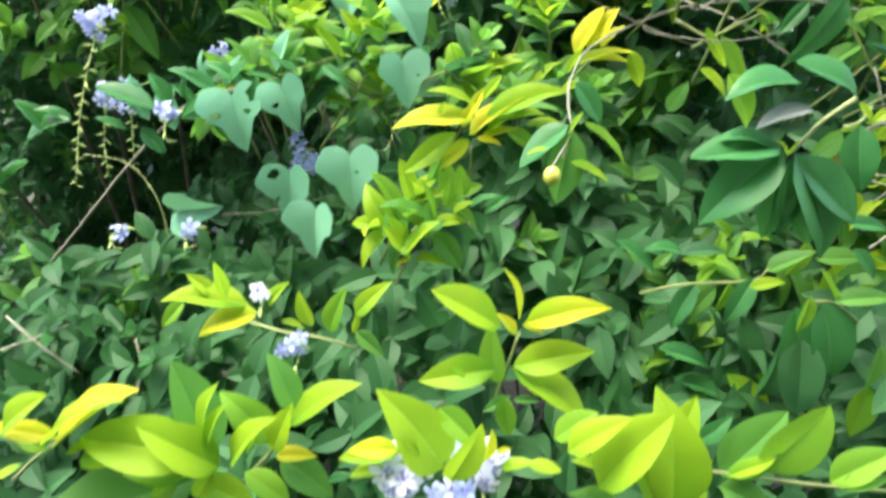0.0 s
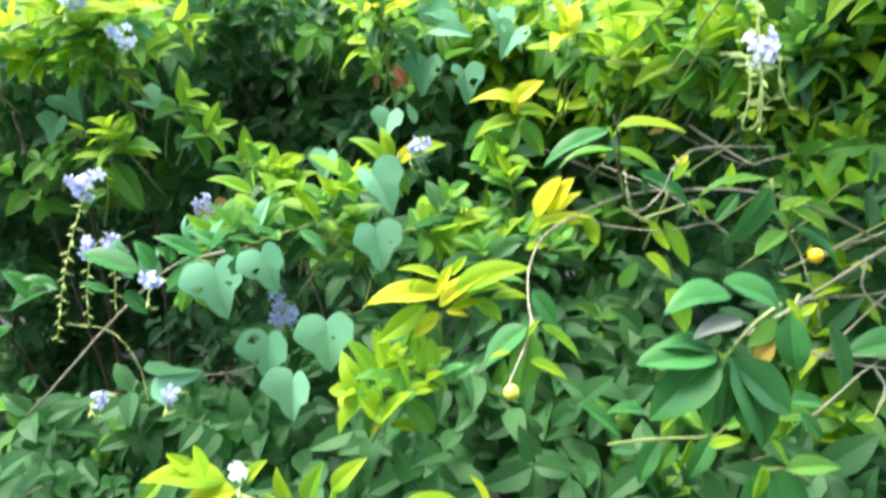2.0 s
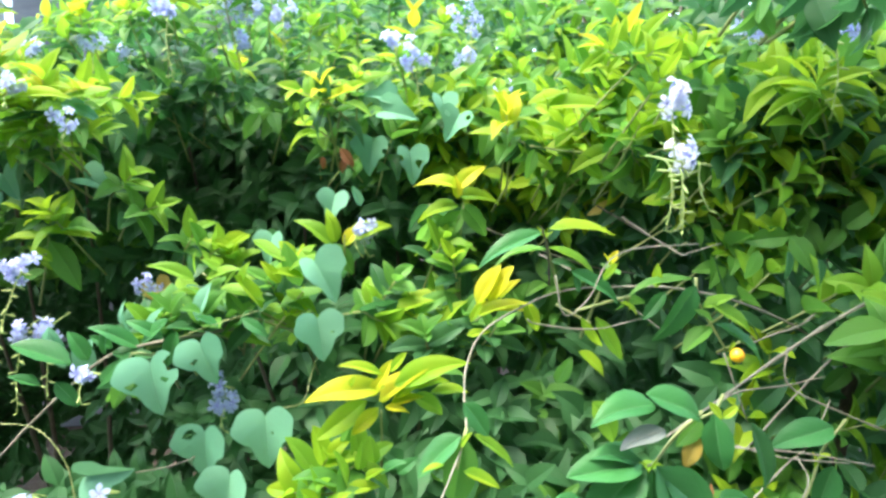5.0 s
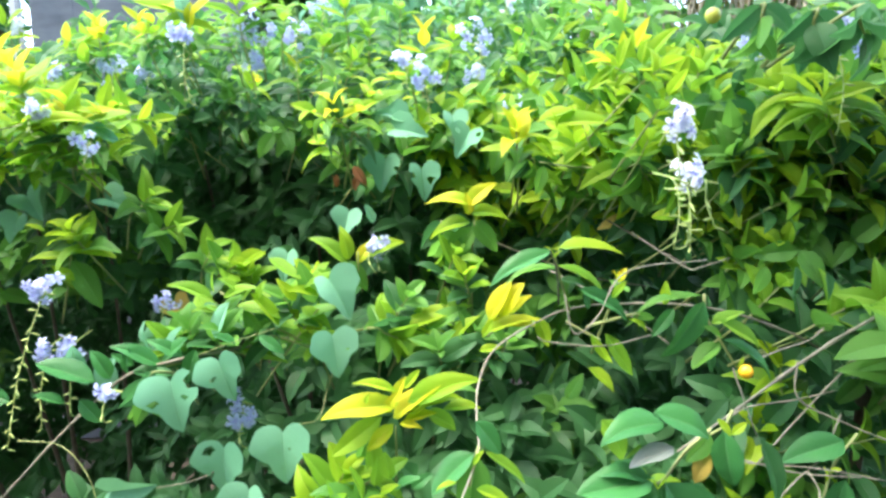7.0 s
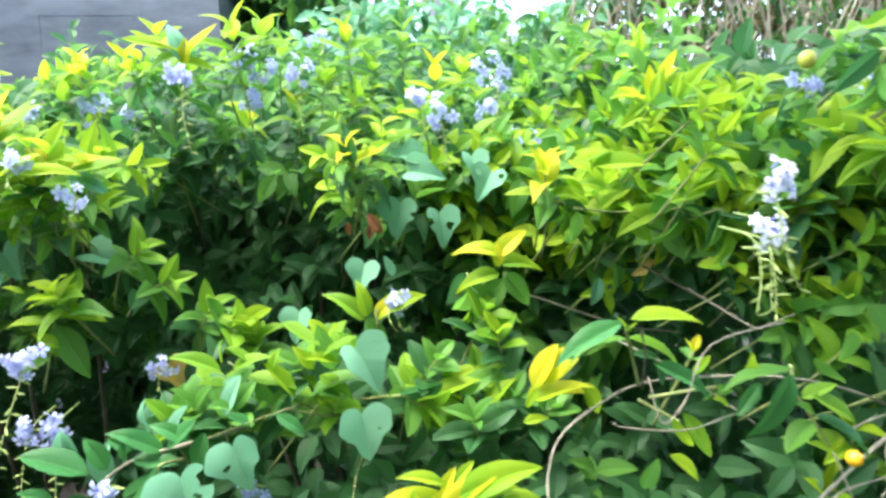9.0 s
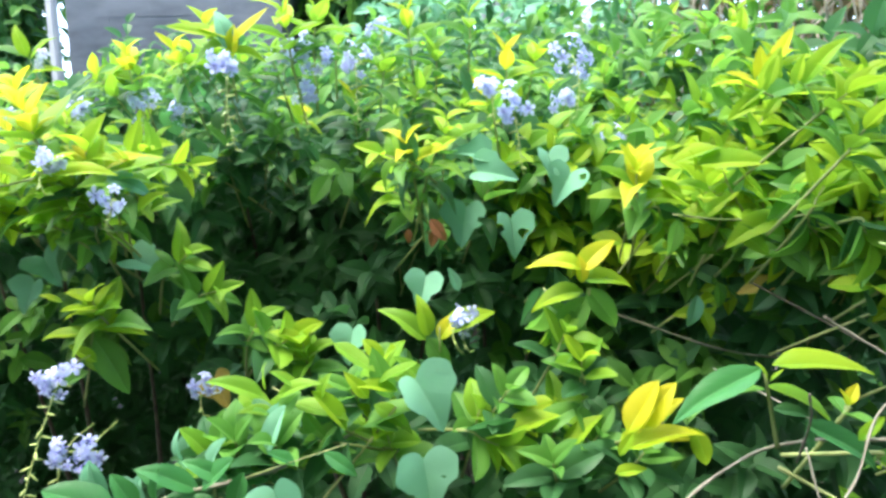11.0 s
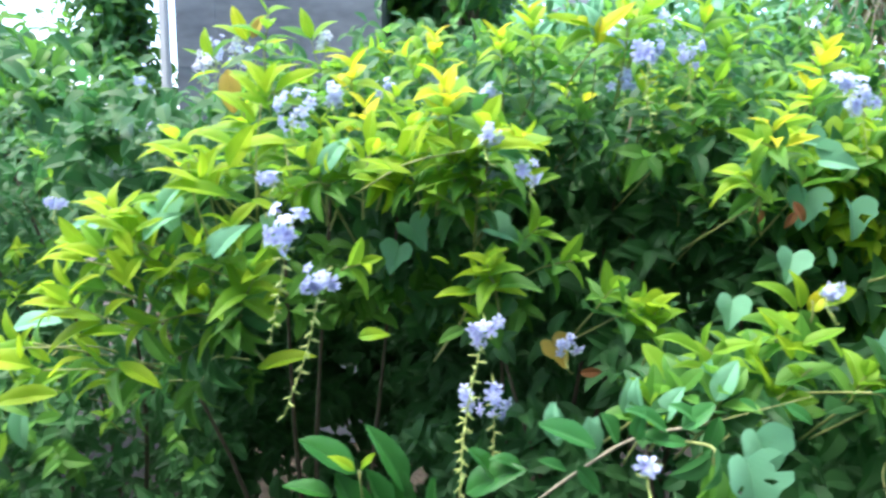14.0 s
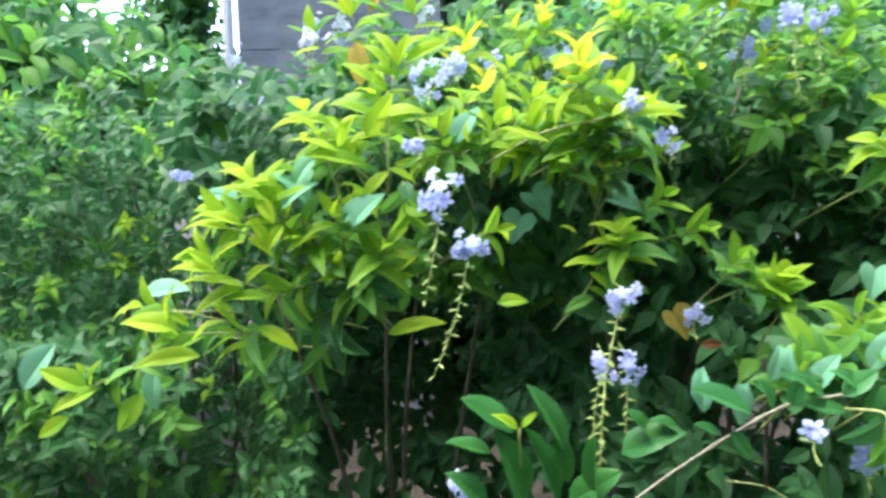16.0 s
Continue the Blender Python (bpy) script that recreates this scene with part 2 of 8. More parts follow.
SHAPES = family_of(9, 0.205, 0.43, 1.0, 101)
BROAD = family_of(8, 0.225, 0.46, 0.82, 102, (0.45, 0.8), (0.0, 0.4))
LONG = family_of(8, 0.165, 0.45, 1.0, 103, (0.5, 0.95), (0.1, 0.6))
SLIM = family_of(4, 0.13, 0.42, 1.1, 104, (0.4, 0.8), (0.2, 0.5))
FAMILY = {"leaf": SHAPES, "broad": BROAD, "slim": SLIM, "long": LONG}
FIRM = {"leaf": family_of(9, 0.185, 0.43, 1.0, 111, (0.6, 1.0), (-0.05, 0.16)), "broad": family_of(8, 0.215, 0.45, 0.86, 112, (0.55, 0.9), (-0.05, 0.16)),
        "long": family_of(8, 0.145, 0.44, 1.0, 113, (0.6, 1.0), (0.0, 0.25)), "slim": family_of(4, 0.10, 0.42, 1.0, 114, (0.5, 0.9), (0.1, 0.3))}
FAMILY.update({"firm_" + k: v for k, v in FIRM.items()})
LEAVES = {}


def leaf_mesh(family, kind, stage):
    key = (family, kind, stage.name)
    if key not in LEAVES:
        V, F, U = FAMILY[family][kind]
        LEAVES[key] = raw_mesh("leaf", V, F, [stage], uvs=U)
    return LEAVES[key]


def frame_of(ahead, up):
    """A turn whose y is ahead and whose z is as near to up as it can be."""
    y = Vector(ahead).normalized()
    z = Vector(up) - y * Vector(up).dot(y)
    if z.length < 1e-4:
        z = y.orthogonal()
    z.normalize()
    return Matrix((y.cross(z), y, z)).transposed()


def tube(points, r0, r1, sides=6, knots=0.0):
    """A round stem along points: verts and faces."""
    V, F = [], []
    pts = [Vector(p) for p in points]
    n = len(pts)
    for i, p in enumerate(pts):
        d = (pts[min(i + 1, n - 1)] - pts[max(i - 1, 0)]).normalized()
        a = d.orthogonal().normalized() if i == 0 else (a - d * a.dot(d)).normalized()
        b = d.cross(a)
        r = (r0 + (r1 - r0) * i / (n - 1)) * (1 + knots * math.sin(i * 2.3) ** 6)
        for s in range(sides):
            t = 2 * math.pi * s / sides
            V.append(p + (a * math.cos(t) + b * math.sin(t)) * r)
    for i in range(n - 1):
        for s in range(sides):
            t = (s + 1) % sides
            F.append((i * sides + s, i * sides + t, (i + 1) * sides + t, (i + 1) * sides + s))
    for c, row in ((pts[0], 0), (pts[-1], n - 1)):
        k = len(V)
        V.append(c)
        for s in range(sides):
            t = (s + 1) % sides
            F.append((k, k, row * sides + s, row * sides + t) if row else (k, k, row * sides + t, row * sides + s))
    return V, F


def curve(points, steps=6):
    """A smooth line through points."""
    p = [Vector(q) for q in points]
    p = [p[0] * 2 - p[1]] + p + [p[-1] * 2 - p[-2]]
    out = []
    for i in range(1, len(p) - 2):
        for s in range(steps):
            t = s / steps
            out.append(0.5 * (2 * p[i] + (p[i + 1] - p[i - 1]) * t + (2 * p[i - 1] - 5 * p[i] + 4 * p[i + 1] - p[i + 2]) * t * t
                              + (3 * p[i] - p[i - 1] - 3 * p[i + 1] + p[i + 2]) * t ** 3))
    return out + [p[-2]]


def tri_clean(V, F):
    """Faces of four corners of which the first may be doubled: split into triangles."""
    out = []
    for a, b, c, d in F:
        if a == b:
            out.append((a, c, d))
        else:
            out += [(a, b, c), (a, c, d)]
    return out


def stem(name, points, r0, r1, material, parent, label="", sides=6, knots=0.0, steps=5):
    pts = curve(points, steps)
    base = pts[0].copy()
    V, F = tube([q - base for q in pts], r0, r1, sides, knots)
    return put(name, raw_mesh(name, V, tri_clean(V, F), [material]), parent, base, None, label)


def shrub(name, x, y, label, category="shrub"):
    ob = new(name)
    ob.empty_display_size = 0.1
    ob.location = (x, y, 0)
    PLACE[ob.name] = Vector((x, y, 0))
    return tagged(ob, label, category)


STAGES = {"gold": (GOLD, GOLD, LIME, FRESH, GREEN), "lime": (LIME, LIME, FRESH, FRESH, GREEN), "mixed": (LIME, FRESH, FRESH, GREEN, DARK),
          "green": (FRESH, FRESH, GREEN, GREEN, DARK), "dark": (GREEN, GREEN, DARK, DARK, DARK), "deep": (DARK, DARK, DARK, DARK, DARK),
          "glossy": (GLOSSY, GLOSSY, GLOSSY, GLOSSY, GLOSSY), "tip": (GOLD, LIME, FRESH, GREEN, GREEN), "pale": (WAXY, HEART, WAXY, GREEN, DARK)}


def shoot(parent, tip, toward, long, pairs, leaf, stage="lime", family="leaf", spread=52, droop=0.25, up=(0, -0.55, 0.85), label="", back=0.045):
    """A shoot with opposite pairs of leaves, tip at a place, growing toward a direction; its foot goes on into the shrub."""
    tip, d = Vector(tip), Vector(toward).normalized()
    foot = tip - d * long
    inner = foot - Vector((d.x, d.y, max(d.z, 0.0))) * back + Vector((0, back, -back * 0.5))
    path = curve([inner, foot, foot.lerp(tip, 0.5) + Vector((rng.uniform(-1, 1), 0, rng.uniform(-1, 1))) * long * 0.04, tip], 4)
    V, F = tube([p - inner for p in path], 0.0014, 0.0007, 5)
    st = put("shoot", raw_mesh("shoot", V, tri_clean(V, F), [TWIG]), parent, inner, None, label)
    s0 = d.cross(Vector((0, 0, 1)))
    s0 = s0.normalized() if s0.length > 0.2 else Vector((1, 0, 0))
    mats, leaf, pairs = STAGES[stage], leaf * 0.9, pairs + 1
    roll = rng.uniform(-25, 25)
    for i in range(pairs):
        f = i / max(pairs - 1, 1)              # 0 at the tip
        at = tip - d * long * (f ** 0.85)
        size = leaf * (0.8 + 0.3 * min(1, f * 2.2)) * rng.uniform(0.88, 1.12)
        wide = radians(spread * (0.62 + 0.45 * min(1, f * 1.6)) + rng.uniform(-9, 9))
        q = Matrix.Rotation(radians(roll + 90 * (i % 2) + rng.uniform(-14, 14)), 3, d)
        for sgn in (1, -1):
            side = q @ s0 * sgn
            ahead = d * math.cos(wide) + side * math.sin(wide) + Vector((0, 0, -droop * f))
            normal = Vector(up) * 0.8 + d * 0.8 - side * 0.15 + Vector((rng.uniform(-1, 1), rng.uniform(-1, 1), rng.uniform(-1, 1))) * 0.25
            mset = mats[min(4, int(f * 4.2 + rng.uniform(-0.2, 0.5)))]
            me = leaf_mesh(family, rng.randrange(len(FAMILY[family])), mset)
            sc = size * rng.uniform(0.9, 1.1)
            put("leaf", me, st, at, frame_of(ahead, normal) @ Matrix.Diagonal((sc * rng.uniform(0.9, 1.12), sc, sc)))
    return st


def lone_leaf(parent, base, ahead, up, size, stage, family="leaf", kind=0, label="", name="leaf"):
    return put(name, leaf_mesh(family, kind, stage), parent, base, frame_of(ahead, up) @ Matrix.Diagonal((size, size, size)), label)


def add_leaf(parent, stage, family, kind, base, along):
    """One leaf of a shoot: from its foot along a vector that is as long as the leaf."""
    d = Vector(along)
    up = (rng.uniform(-0.5, 0.5), -0.9, 0.4) if d.z < -0.6 * d.length else (rng.uniform(-0.5, 0.5), -rng.uniform(0.2, 0.65), 0.8)
    size = d.length
    return put("leaf", leaf_mesh("firm_" + family, kind, stage), parent, Vector(base) - d * 0.05, frame_of(d, up) @ Matrix.Diagonal((size * (1.15 if family == "broad" else 1.08), size * 1.06, size)))


def floret_mesh(material):
    """Five rounded petals round a short tube, 1 across."""
    V, F, I = [], [], []
    for p in range(5):
        a = 2 * math.pi * p / 5
        c, s = math.cos(a), math.sin(a)
        k = len(V)
        for r, w, z in ((0.06, 0.05, 0.0), (0.24, 0.13, 0.06), (0.43, 0.17, 0.03), (0.56, 0.08, -0.06)):
            for u in (-1, 0, 1):
                x, y = r * (1 - 0.08 * abs(u)), u * w
                V.append((x * c - y * s, x * s + y * c, z + 0.04 * abs(u)))
        for i in range(3):
            for j in range(2):
                a0 = k + i * 3 + j
                F += [(a0, a0 + 3, a0 + 4), (a0, a0 + 4, a0 + 1)]
                I += [1 if i == 0 and j == 0 else 0] * 2
    k = len(V)
    for z, r in ((0.02, 0.07), (-0.45, 0.045)):
        for s in range(5):
            V.append((math.cos(s * 1.2566) * r, math.sin(s * 1.2566) * r, z))
    for s in range(5):
        t = (s + 1) % 5
        F += [(k + s, k + 5 + s, k + 5 + t), (k + s, k + 5 + t, k + t)]
        I += [1, 1]
    return raw_mesh("flower", V, F, [material, THROAT], I)


FLORET, FLORET_PALE = floret_mesh(PETAL), floret_mesh(PETAL_PALE)


def bud_mesh():
    V, F = tube([(0, 0, 0), (0, 0, 0.15), (0, 0, 0.5), (0, 0, 0.8), (0, 0, 1)], 0.13, 0.2, 6, 0.9)
    return raw_mesh("bud", V, tri_clean(V, F), [BUD])


BUDMESH = bud_mesh()


def raceme(parent, at, tail=0.07, blooms=9, size=0.05, lean=0.0, pale=False, floret=0.0120, hang=0.012, out=0.01):
    """A hanging spike: a head of open flowers at a place, and a tail of buds below it."""
    at, size = Vector(at), size * 0.92
    top = at + (Vector((0.004, 0.05, hang * 0.3 + size * 0.1)) if tail > 0.03 else Vector((0.003, 0.03, -0.014)))
    end = at + Vector((lean * tail, -out, -tail - size * 0.3))
    pts = [top, at + Vector((0.002, 0.006, 0)), at.lerp(end, 0.5) + Vector((rng.uniform(-1, 1), 0, 0)) * 0.006, end]
    st = stem("flower_raceme", pts, 0.0008, 0.0005, BUD, parent, "hanging spike of lilac flowers above a tail of green buds", 5)
    for i in range(int(blooms * 1.25)):
        d = Vector((rng.gauss(0, 1), rng.gauss(-0.5, 0.8), rng.gauss(0.0, 1))).normalized() * rng.uniform(0.3, 1.25)
        p = at + Vector((d.x * size * 0.50, d.y * size * 0.34, d.z * size * 0.52))
        face = (d + Vector((rng.gauss(0, 0.5), -0.7 + rng.gauss(0, 0.5), rng.gauss(0.2, 0.4)))).normalized()
        s = floret * rng.uniform(0.8, 1.35)
        put("flower", FLORET_PALE if pale else FLORET, st, p, frame_of(face.orthogonal(), face) @ Matrix.Rotation(rng.uniform(0, 6), 3, 'Z') @ Matrix.Diagonal((s, s, s * 0.9)))
    line = curve(pts, 5)
    n = max(4, int(tail / 0.0048))
    for i in range(n):
        f = 0.36 + 0.64 * i / (n - 1)
        p = line[min(len(line) - 1, int(f * (len(line) - 1)))].lerp(line[min(len(line) - 1, int(f * (len(line) - 1)) + 1)], (f * (len(line) - 1)) % 1)
        a = i * 2.4
        d = Vector((math.cos(a), math.sin(a) * 0.8, rng.uniform(-0.9, 0.1))).normalized()
        s = 0.0105 * (1.15 - 0.5 * f)
        put("bud", BUDMESH, st, p, frame_of(d.orthogonal(), d) @ Matrix.Diagonal((s * 0.42, s * 0.42, s)))
    return st


HEARTS = {}


def vine_leaf(parent, at, tip, size, holes=(), up=(0, -1, 0.35), stage=None, label="", bend=0.2):
    """A heart-shaped leaf whose middle is at a place and whose tip points to a direction."""
    key = (tuple(holes), bend, stage.name if stage else "")
    if key not in HEARTS:
        V, F, U = heart(holes=holes, bend=bend)
        HEARTS[key] = raw_mesh("leaf", V, tri_clean(V, F), [stage or HEART], uvs=U)
    turn = frame_of(Vector(tip) + Vector((rng.uniform(-0.2, 0.2), rng.uniform(-0.2, 0.1), 0)), Vector(up) + Vector((rng.uniform(-0.2, 0.2), 0, rng.uniform(-0.2, 0.3))))
    base = Vector(at) - turn.col[1] * size * 0.12
    return put("leaf", HEARTS[key], parent, base, turn @ Matrix.Diagonal((size * rng.uniform(0.94, 1.06), size * 0.92, size * rng.uniform(0.8, 1.5))), label)


FILL = family_of(7, 0.215, 0.44, 0.95, 105, (0.5, 0.9), (0.0, 0.45), 5, 2)


def foliage(name, places, parent, mats, label="", kind="stuff"):
    """Many leaves in one mesh. places: (base, ahead, up, size, material number)."""
    V, F, U, I = [], [], [], []
    k = 0
    for i, (base, ahead, up, size, m) in enumerate(places):
        v, f, u = FILL[i % 7]
        t = np.array(frame_of(ahead, up)) * size
        V.append(v @ t.T + np.array(base))
        F.append(f + k)
        U.append(u)
        I.append(np.full(len(f), m))
        k += len(v)
    at = PLACE[parent.name] if parent else Vector((0, 0, 0))
    V = np.concatenate(V) - np.array(at)
    ob = put(name, raw_mesh(name, V, np.concatenate(F), mats, np.concatenate(I), np.concatenate(U)), parent, at, None, label)
    return tagged(ob, kind=kind)


def sprig_leaves(out, foot, toward, long, pairs, leaf, pick, rnd):
    """Leaves of one plain inner twig, for foliage()."""
    d = Vector(toward).normalized()
    s0 = d.cross(Vector((0, 0, 1)))
    s0 = s0.normalized() if s0.length > 0.2 else Vector((1, 0, 0))
    roll = rnd.uniform(0, 90)
    for i in range(pairs):
        at = foot + d * long * (i + 0.3) / pairs
        q = Matrix.Rotation(radians(roll + 90 * (i % 2)), 3, d)
        for sgn in (1, -1):
            side = q @ s0 * sgn
            w = radians(rnd.uniform(38, 68))
            ahead = d * math.cos(w) + side * math.sin(w) + Vector((0, 0, rnd.uniform(-0.4, 0.05)))
            up = Vector((rnd.uniform(-0.4, 0.4), -0.7 + rnd.uniform(-0.4, 0.4), 0.8)) + d * 0.5
            out.append((at, ahead, up, leaf * rnd.uniform(0.75, 1.2), pick(i / max(1, pairs - 1))))


# ---- the ground and the far things ----
def ground():
    n = 60
    xs = [math.copysign(abs(u) ** 3 * 300, u) for u in np.linspace(-1, 1, n)]
    V = [(x, y + 1, 0.03 * noise.noise((x * 0.8, y * 0.8, 0)) * (abs(x) < 40)) for y in xs for x in xs]
    F = [(j * n + i, j * n + i + 1, (j + 1) * n + i + 1, (j + 1) * n + i) for j in range(n - 1) for i in range(n - 1)]
    ob = new("ground", raw_mesh("ground", V, F, [SOIL]))
    return tagged(ob, "dark bare soil with leaf litter under the hedge", "ground", kind="structure")


ground()


# ---- the shrubs ----
centre = shrub("golden_dewdrop_shrub", 0.0, 0.95, "leafy golden dewdrop shrub, dark inside with yellow-green young shoots")
tuft = shrub("golden_dewdrop_shrub", -0.66, 1.38, "bright lime-leaved golden dewdrop shrub hanging over a dark hollow")
flank = shrub("golden_dewdrop_shrub", 0.55, 0.95, "golden dewdrop shrub with lime leaves and near-white flowers")
crest = shrub("golden_dewdrop_shrub", -0.15, 1.35, "tall golden dewdrop shrub with lilac flowers at its top")
far_shrub = shrub("golden_dewdrop_shrub", -1.25, 1.6, "dim green flowering shrub standing apart in the shade")
vine = shrub("climbing_vine", 0.05, 0.9, "climbing vine with grey-green heart-shaped leaves eaten by insects", "vine")
broad = shrub("broad_leaved_shrub", 0.6, 0.7, "shrub with bare arching twigs and dark drooping leaves", "shrub")


for ob in (centre, tuft, flank, crest, far_shrub):
    tagged(ob, group="golden dewdrop shrubs of the hedge")


def berry(parent, at, r, material, label):
    V, F = [], []
    for i in range(9):
        a = math.pi * i / 8
        for s in range(12):
            b = 2 * math.pi * s / 12
            V.append((r * math.sin(a) * math.cos(b), r * math.sin(a) * math.sin(b), r * math.cos(a) * 1.04 + (0.25 * r if i == 8 else 0)))
    for i in range(8):
        for s in range(12):
            t = (s + 1) % 12
            F.append((i * 12 + s, (i + 1) * 12 + s, (i + 1) * 12 + t, i * 12 + t))
    return put("berry", raw_mesh("berry", V, F, [material]), parent, at, None, label)


def woody_frame(parent, reach, seed, material=BARK):
    """Main stems from the ground into the crown."""
    rnd = random.Random(seed)
    b = PLACE[parent.name]
    for x, y, z in reach:
        foot = (b.x + rnd.uniform(-0.06, 0.06), b.y + rnd.uniform(-0.06, 0.06), -0.03)
        end = Vector((x, y, z))
        mid = Vector(foot).lerp(end, 0.55) + Vector((rnd.uniform(-0.05, 0.05), 0.06, 0.08))
        stem("trunk", [foot, mid, end], 0.0065, 0.0018, material, parent, "", 7, 0.3)


woody_frame(centre, [(-0.3, 1.0, 1.25), (-0.1, 1.02, 1.42), (0.1, 0.9, 1.3), (0.0, 0.45, 1.05), (0.2, 0.5, 1.1), (-0.2, 0.5, 1.05)], 1)
woody_frame(tuft, [(-0.62, 1.02, 1.42), (-0.78, 0.95, 1.3), (-0.45, 1.08, 1.46), (-0.55, 1.05, 1.5)], 2)
woody_frame(flank, [(0.42, 1.02, 1.42), (0.3, 1.08, 1.48), (0.58, 0.95, 1.38)], 3)
woody_frame(crest, [(-0.3, 1.1, 1.55), (-0.1, 1.05, 1.58), (0.15, 1.1, 1.55), (0.05, 1.2, 1.6)], 4)
woody_frame(far_shrub, [(-0.95, 1.2, 1.4), (-1.2, 1.3, 1.5), (-1.35, 1.4, 1.4), (-0.8, 1.4, 1.5)], 5)
woody_frame(vine, [(-0.15, 0.8, 1.25), (0.05, 0.98, 1.45)], 6, BARK)
woody_frame(broad, [(0.55, 0.52, 1.33), (0.4, 0.55, 1.2)], 7)


# ---- inner foliage ----
def step(a, b, x):
    t = min(1, max(0, (x - a) / (b - a)))
    return t * t * (3 - 2 * t)


def hollow(x, z):
    """The dark hollows in the hedge's face."""
    return 0.9 * math.exp(-(((x + 0.44) / 0.33) ** 2) ** 1.5 - (((z - 1.16) / 0.23) ** 2) ** 1.5)


def front(x, z):
    """How far off the hedge's face stands at a place across and up."""
    y = 0.86 + max(0, z - 1.5) * 1.7 - max(0, 1.42 - z) * 1.55 * step(-0.75, -0.3, x)
    y -= 0.30 * step(0.18, 0.42, x) * step(1.15, 1.3, z)
    y += hollow(x, z)
    y += 0.30 * math.exp(-((x - 0.25) / 0.16) ** 2 - ((z - 1.28) / 0.10) ** 2)
    y += 0.16 * math.exp(-((x - 0.12) / 0.14) ** 2 - ((z - 1.07) / 0.10) ** 2)
    y += 0.10 * math.exp(-((x + 0.12) / 0.16) ** 2 - ((z - 1.45) / 0.05) ** 2)
    y += 0.35 * step(-0.72, -0.95, x)
    return y + 0.05 * noise.noise((x * 6, z * 6, 3))


def inner(parent, x0, x1, z0, z1, count, seed, deep, weights, leaf=0.045, y0=None, dented=1.0, bright=False):
    rnd = random.Random(seed)
    out = []
    for _ in range(count):
        x, z = rnd.uniform(x0, x1), rnd.uniform(z0, z1)
        if parent is far_shrub and z > 1.62 - 0.5 * abs((x + 1.35) / 0.75) ** 3 + 0.08 * noise.noise((x * 4, 2, 5)):
            z -= 0.3
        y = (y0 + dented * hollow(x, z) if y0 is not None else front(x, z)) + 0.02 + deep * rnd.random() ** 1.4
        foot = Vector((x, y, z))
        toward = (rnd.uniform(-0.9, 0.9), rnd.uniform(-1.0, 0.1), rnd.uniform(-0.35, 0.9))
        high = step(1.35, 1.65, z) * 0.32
        # shade put into leaf colour: darker leaves deep in, low down, at set places
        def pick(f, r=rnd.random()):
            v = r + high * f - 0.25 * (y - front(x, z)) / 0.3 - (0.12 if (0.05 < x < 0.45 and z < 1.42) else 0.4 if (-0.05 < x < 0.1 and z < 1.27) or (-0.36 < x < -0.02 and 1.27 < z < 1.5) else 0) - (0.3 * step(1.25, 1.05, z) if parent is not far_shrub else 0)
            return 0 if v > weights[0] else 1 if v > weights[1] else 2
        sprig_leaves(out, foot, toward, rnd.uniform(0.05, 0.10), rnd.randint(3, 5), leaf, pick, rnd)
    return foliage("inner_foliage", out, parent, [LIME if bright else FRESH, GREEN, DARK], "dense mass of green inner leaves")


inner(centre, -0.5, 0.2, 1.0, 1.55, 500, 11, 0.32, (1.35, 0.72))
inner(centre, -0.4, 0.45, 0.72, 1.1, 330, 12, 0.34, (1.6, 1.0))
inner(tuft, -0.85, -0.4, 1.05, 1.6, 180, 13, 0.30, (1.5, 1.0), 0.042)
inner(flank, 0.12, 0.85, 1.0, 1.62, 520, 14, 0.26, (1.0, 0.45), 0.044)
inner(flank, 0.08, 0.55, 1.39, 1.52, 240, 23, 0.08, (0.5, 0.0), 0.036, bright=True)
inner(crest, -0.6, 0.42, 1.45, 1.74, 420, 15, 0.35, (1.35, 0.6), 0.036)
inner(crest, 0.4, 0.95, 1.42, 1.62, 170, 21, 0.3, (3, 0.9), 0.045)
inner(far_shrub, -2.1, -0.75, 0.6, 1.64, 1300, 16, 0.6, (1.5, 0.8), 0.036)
# weights (3, 2) give dark leaves only, painting the shade behind the hedge's face
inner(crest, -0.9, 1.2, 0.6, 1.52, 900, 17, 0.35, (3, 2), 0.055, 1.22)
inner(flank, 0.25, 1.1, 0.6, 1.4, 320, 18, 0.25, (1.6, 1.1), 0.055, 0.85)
# hidden roof of leaves, added to shade the hollow below
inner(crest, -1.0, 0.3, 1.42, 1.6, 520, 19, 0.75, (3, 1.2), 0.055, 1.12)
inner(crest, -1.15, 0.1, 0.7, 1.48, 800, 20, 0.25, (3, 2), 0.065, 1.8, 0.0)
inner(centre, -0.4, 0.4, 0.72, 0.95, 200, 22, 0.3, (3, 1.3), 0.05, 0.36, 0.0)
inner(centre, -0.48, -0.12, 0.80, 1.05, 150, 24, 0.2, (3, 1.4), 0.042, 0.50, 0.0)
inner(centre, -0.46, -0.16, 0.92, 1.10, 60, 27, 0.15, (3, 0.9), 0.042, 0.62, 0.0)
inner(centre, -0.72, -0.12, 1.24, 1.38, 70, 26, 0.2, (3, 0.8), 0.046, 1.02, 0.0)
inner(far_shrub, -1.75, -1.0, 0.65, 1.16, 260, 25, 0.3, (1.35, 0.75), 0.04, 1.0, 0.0)


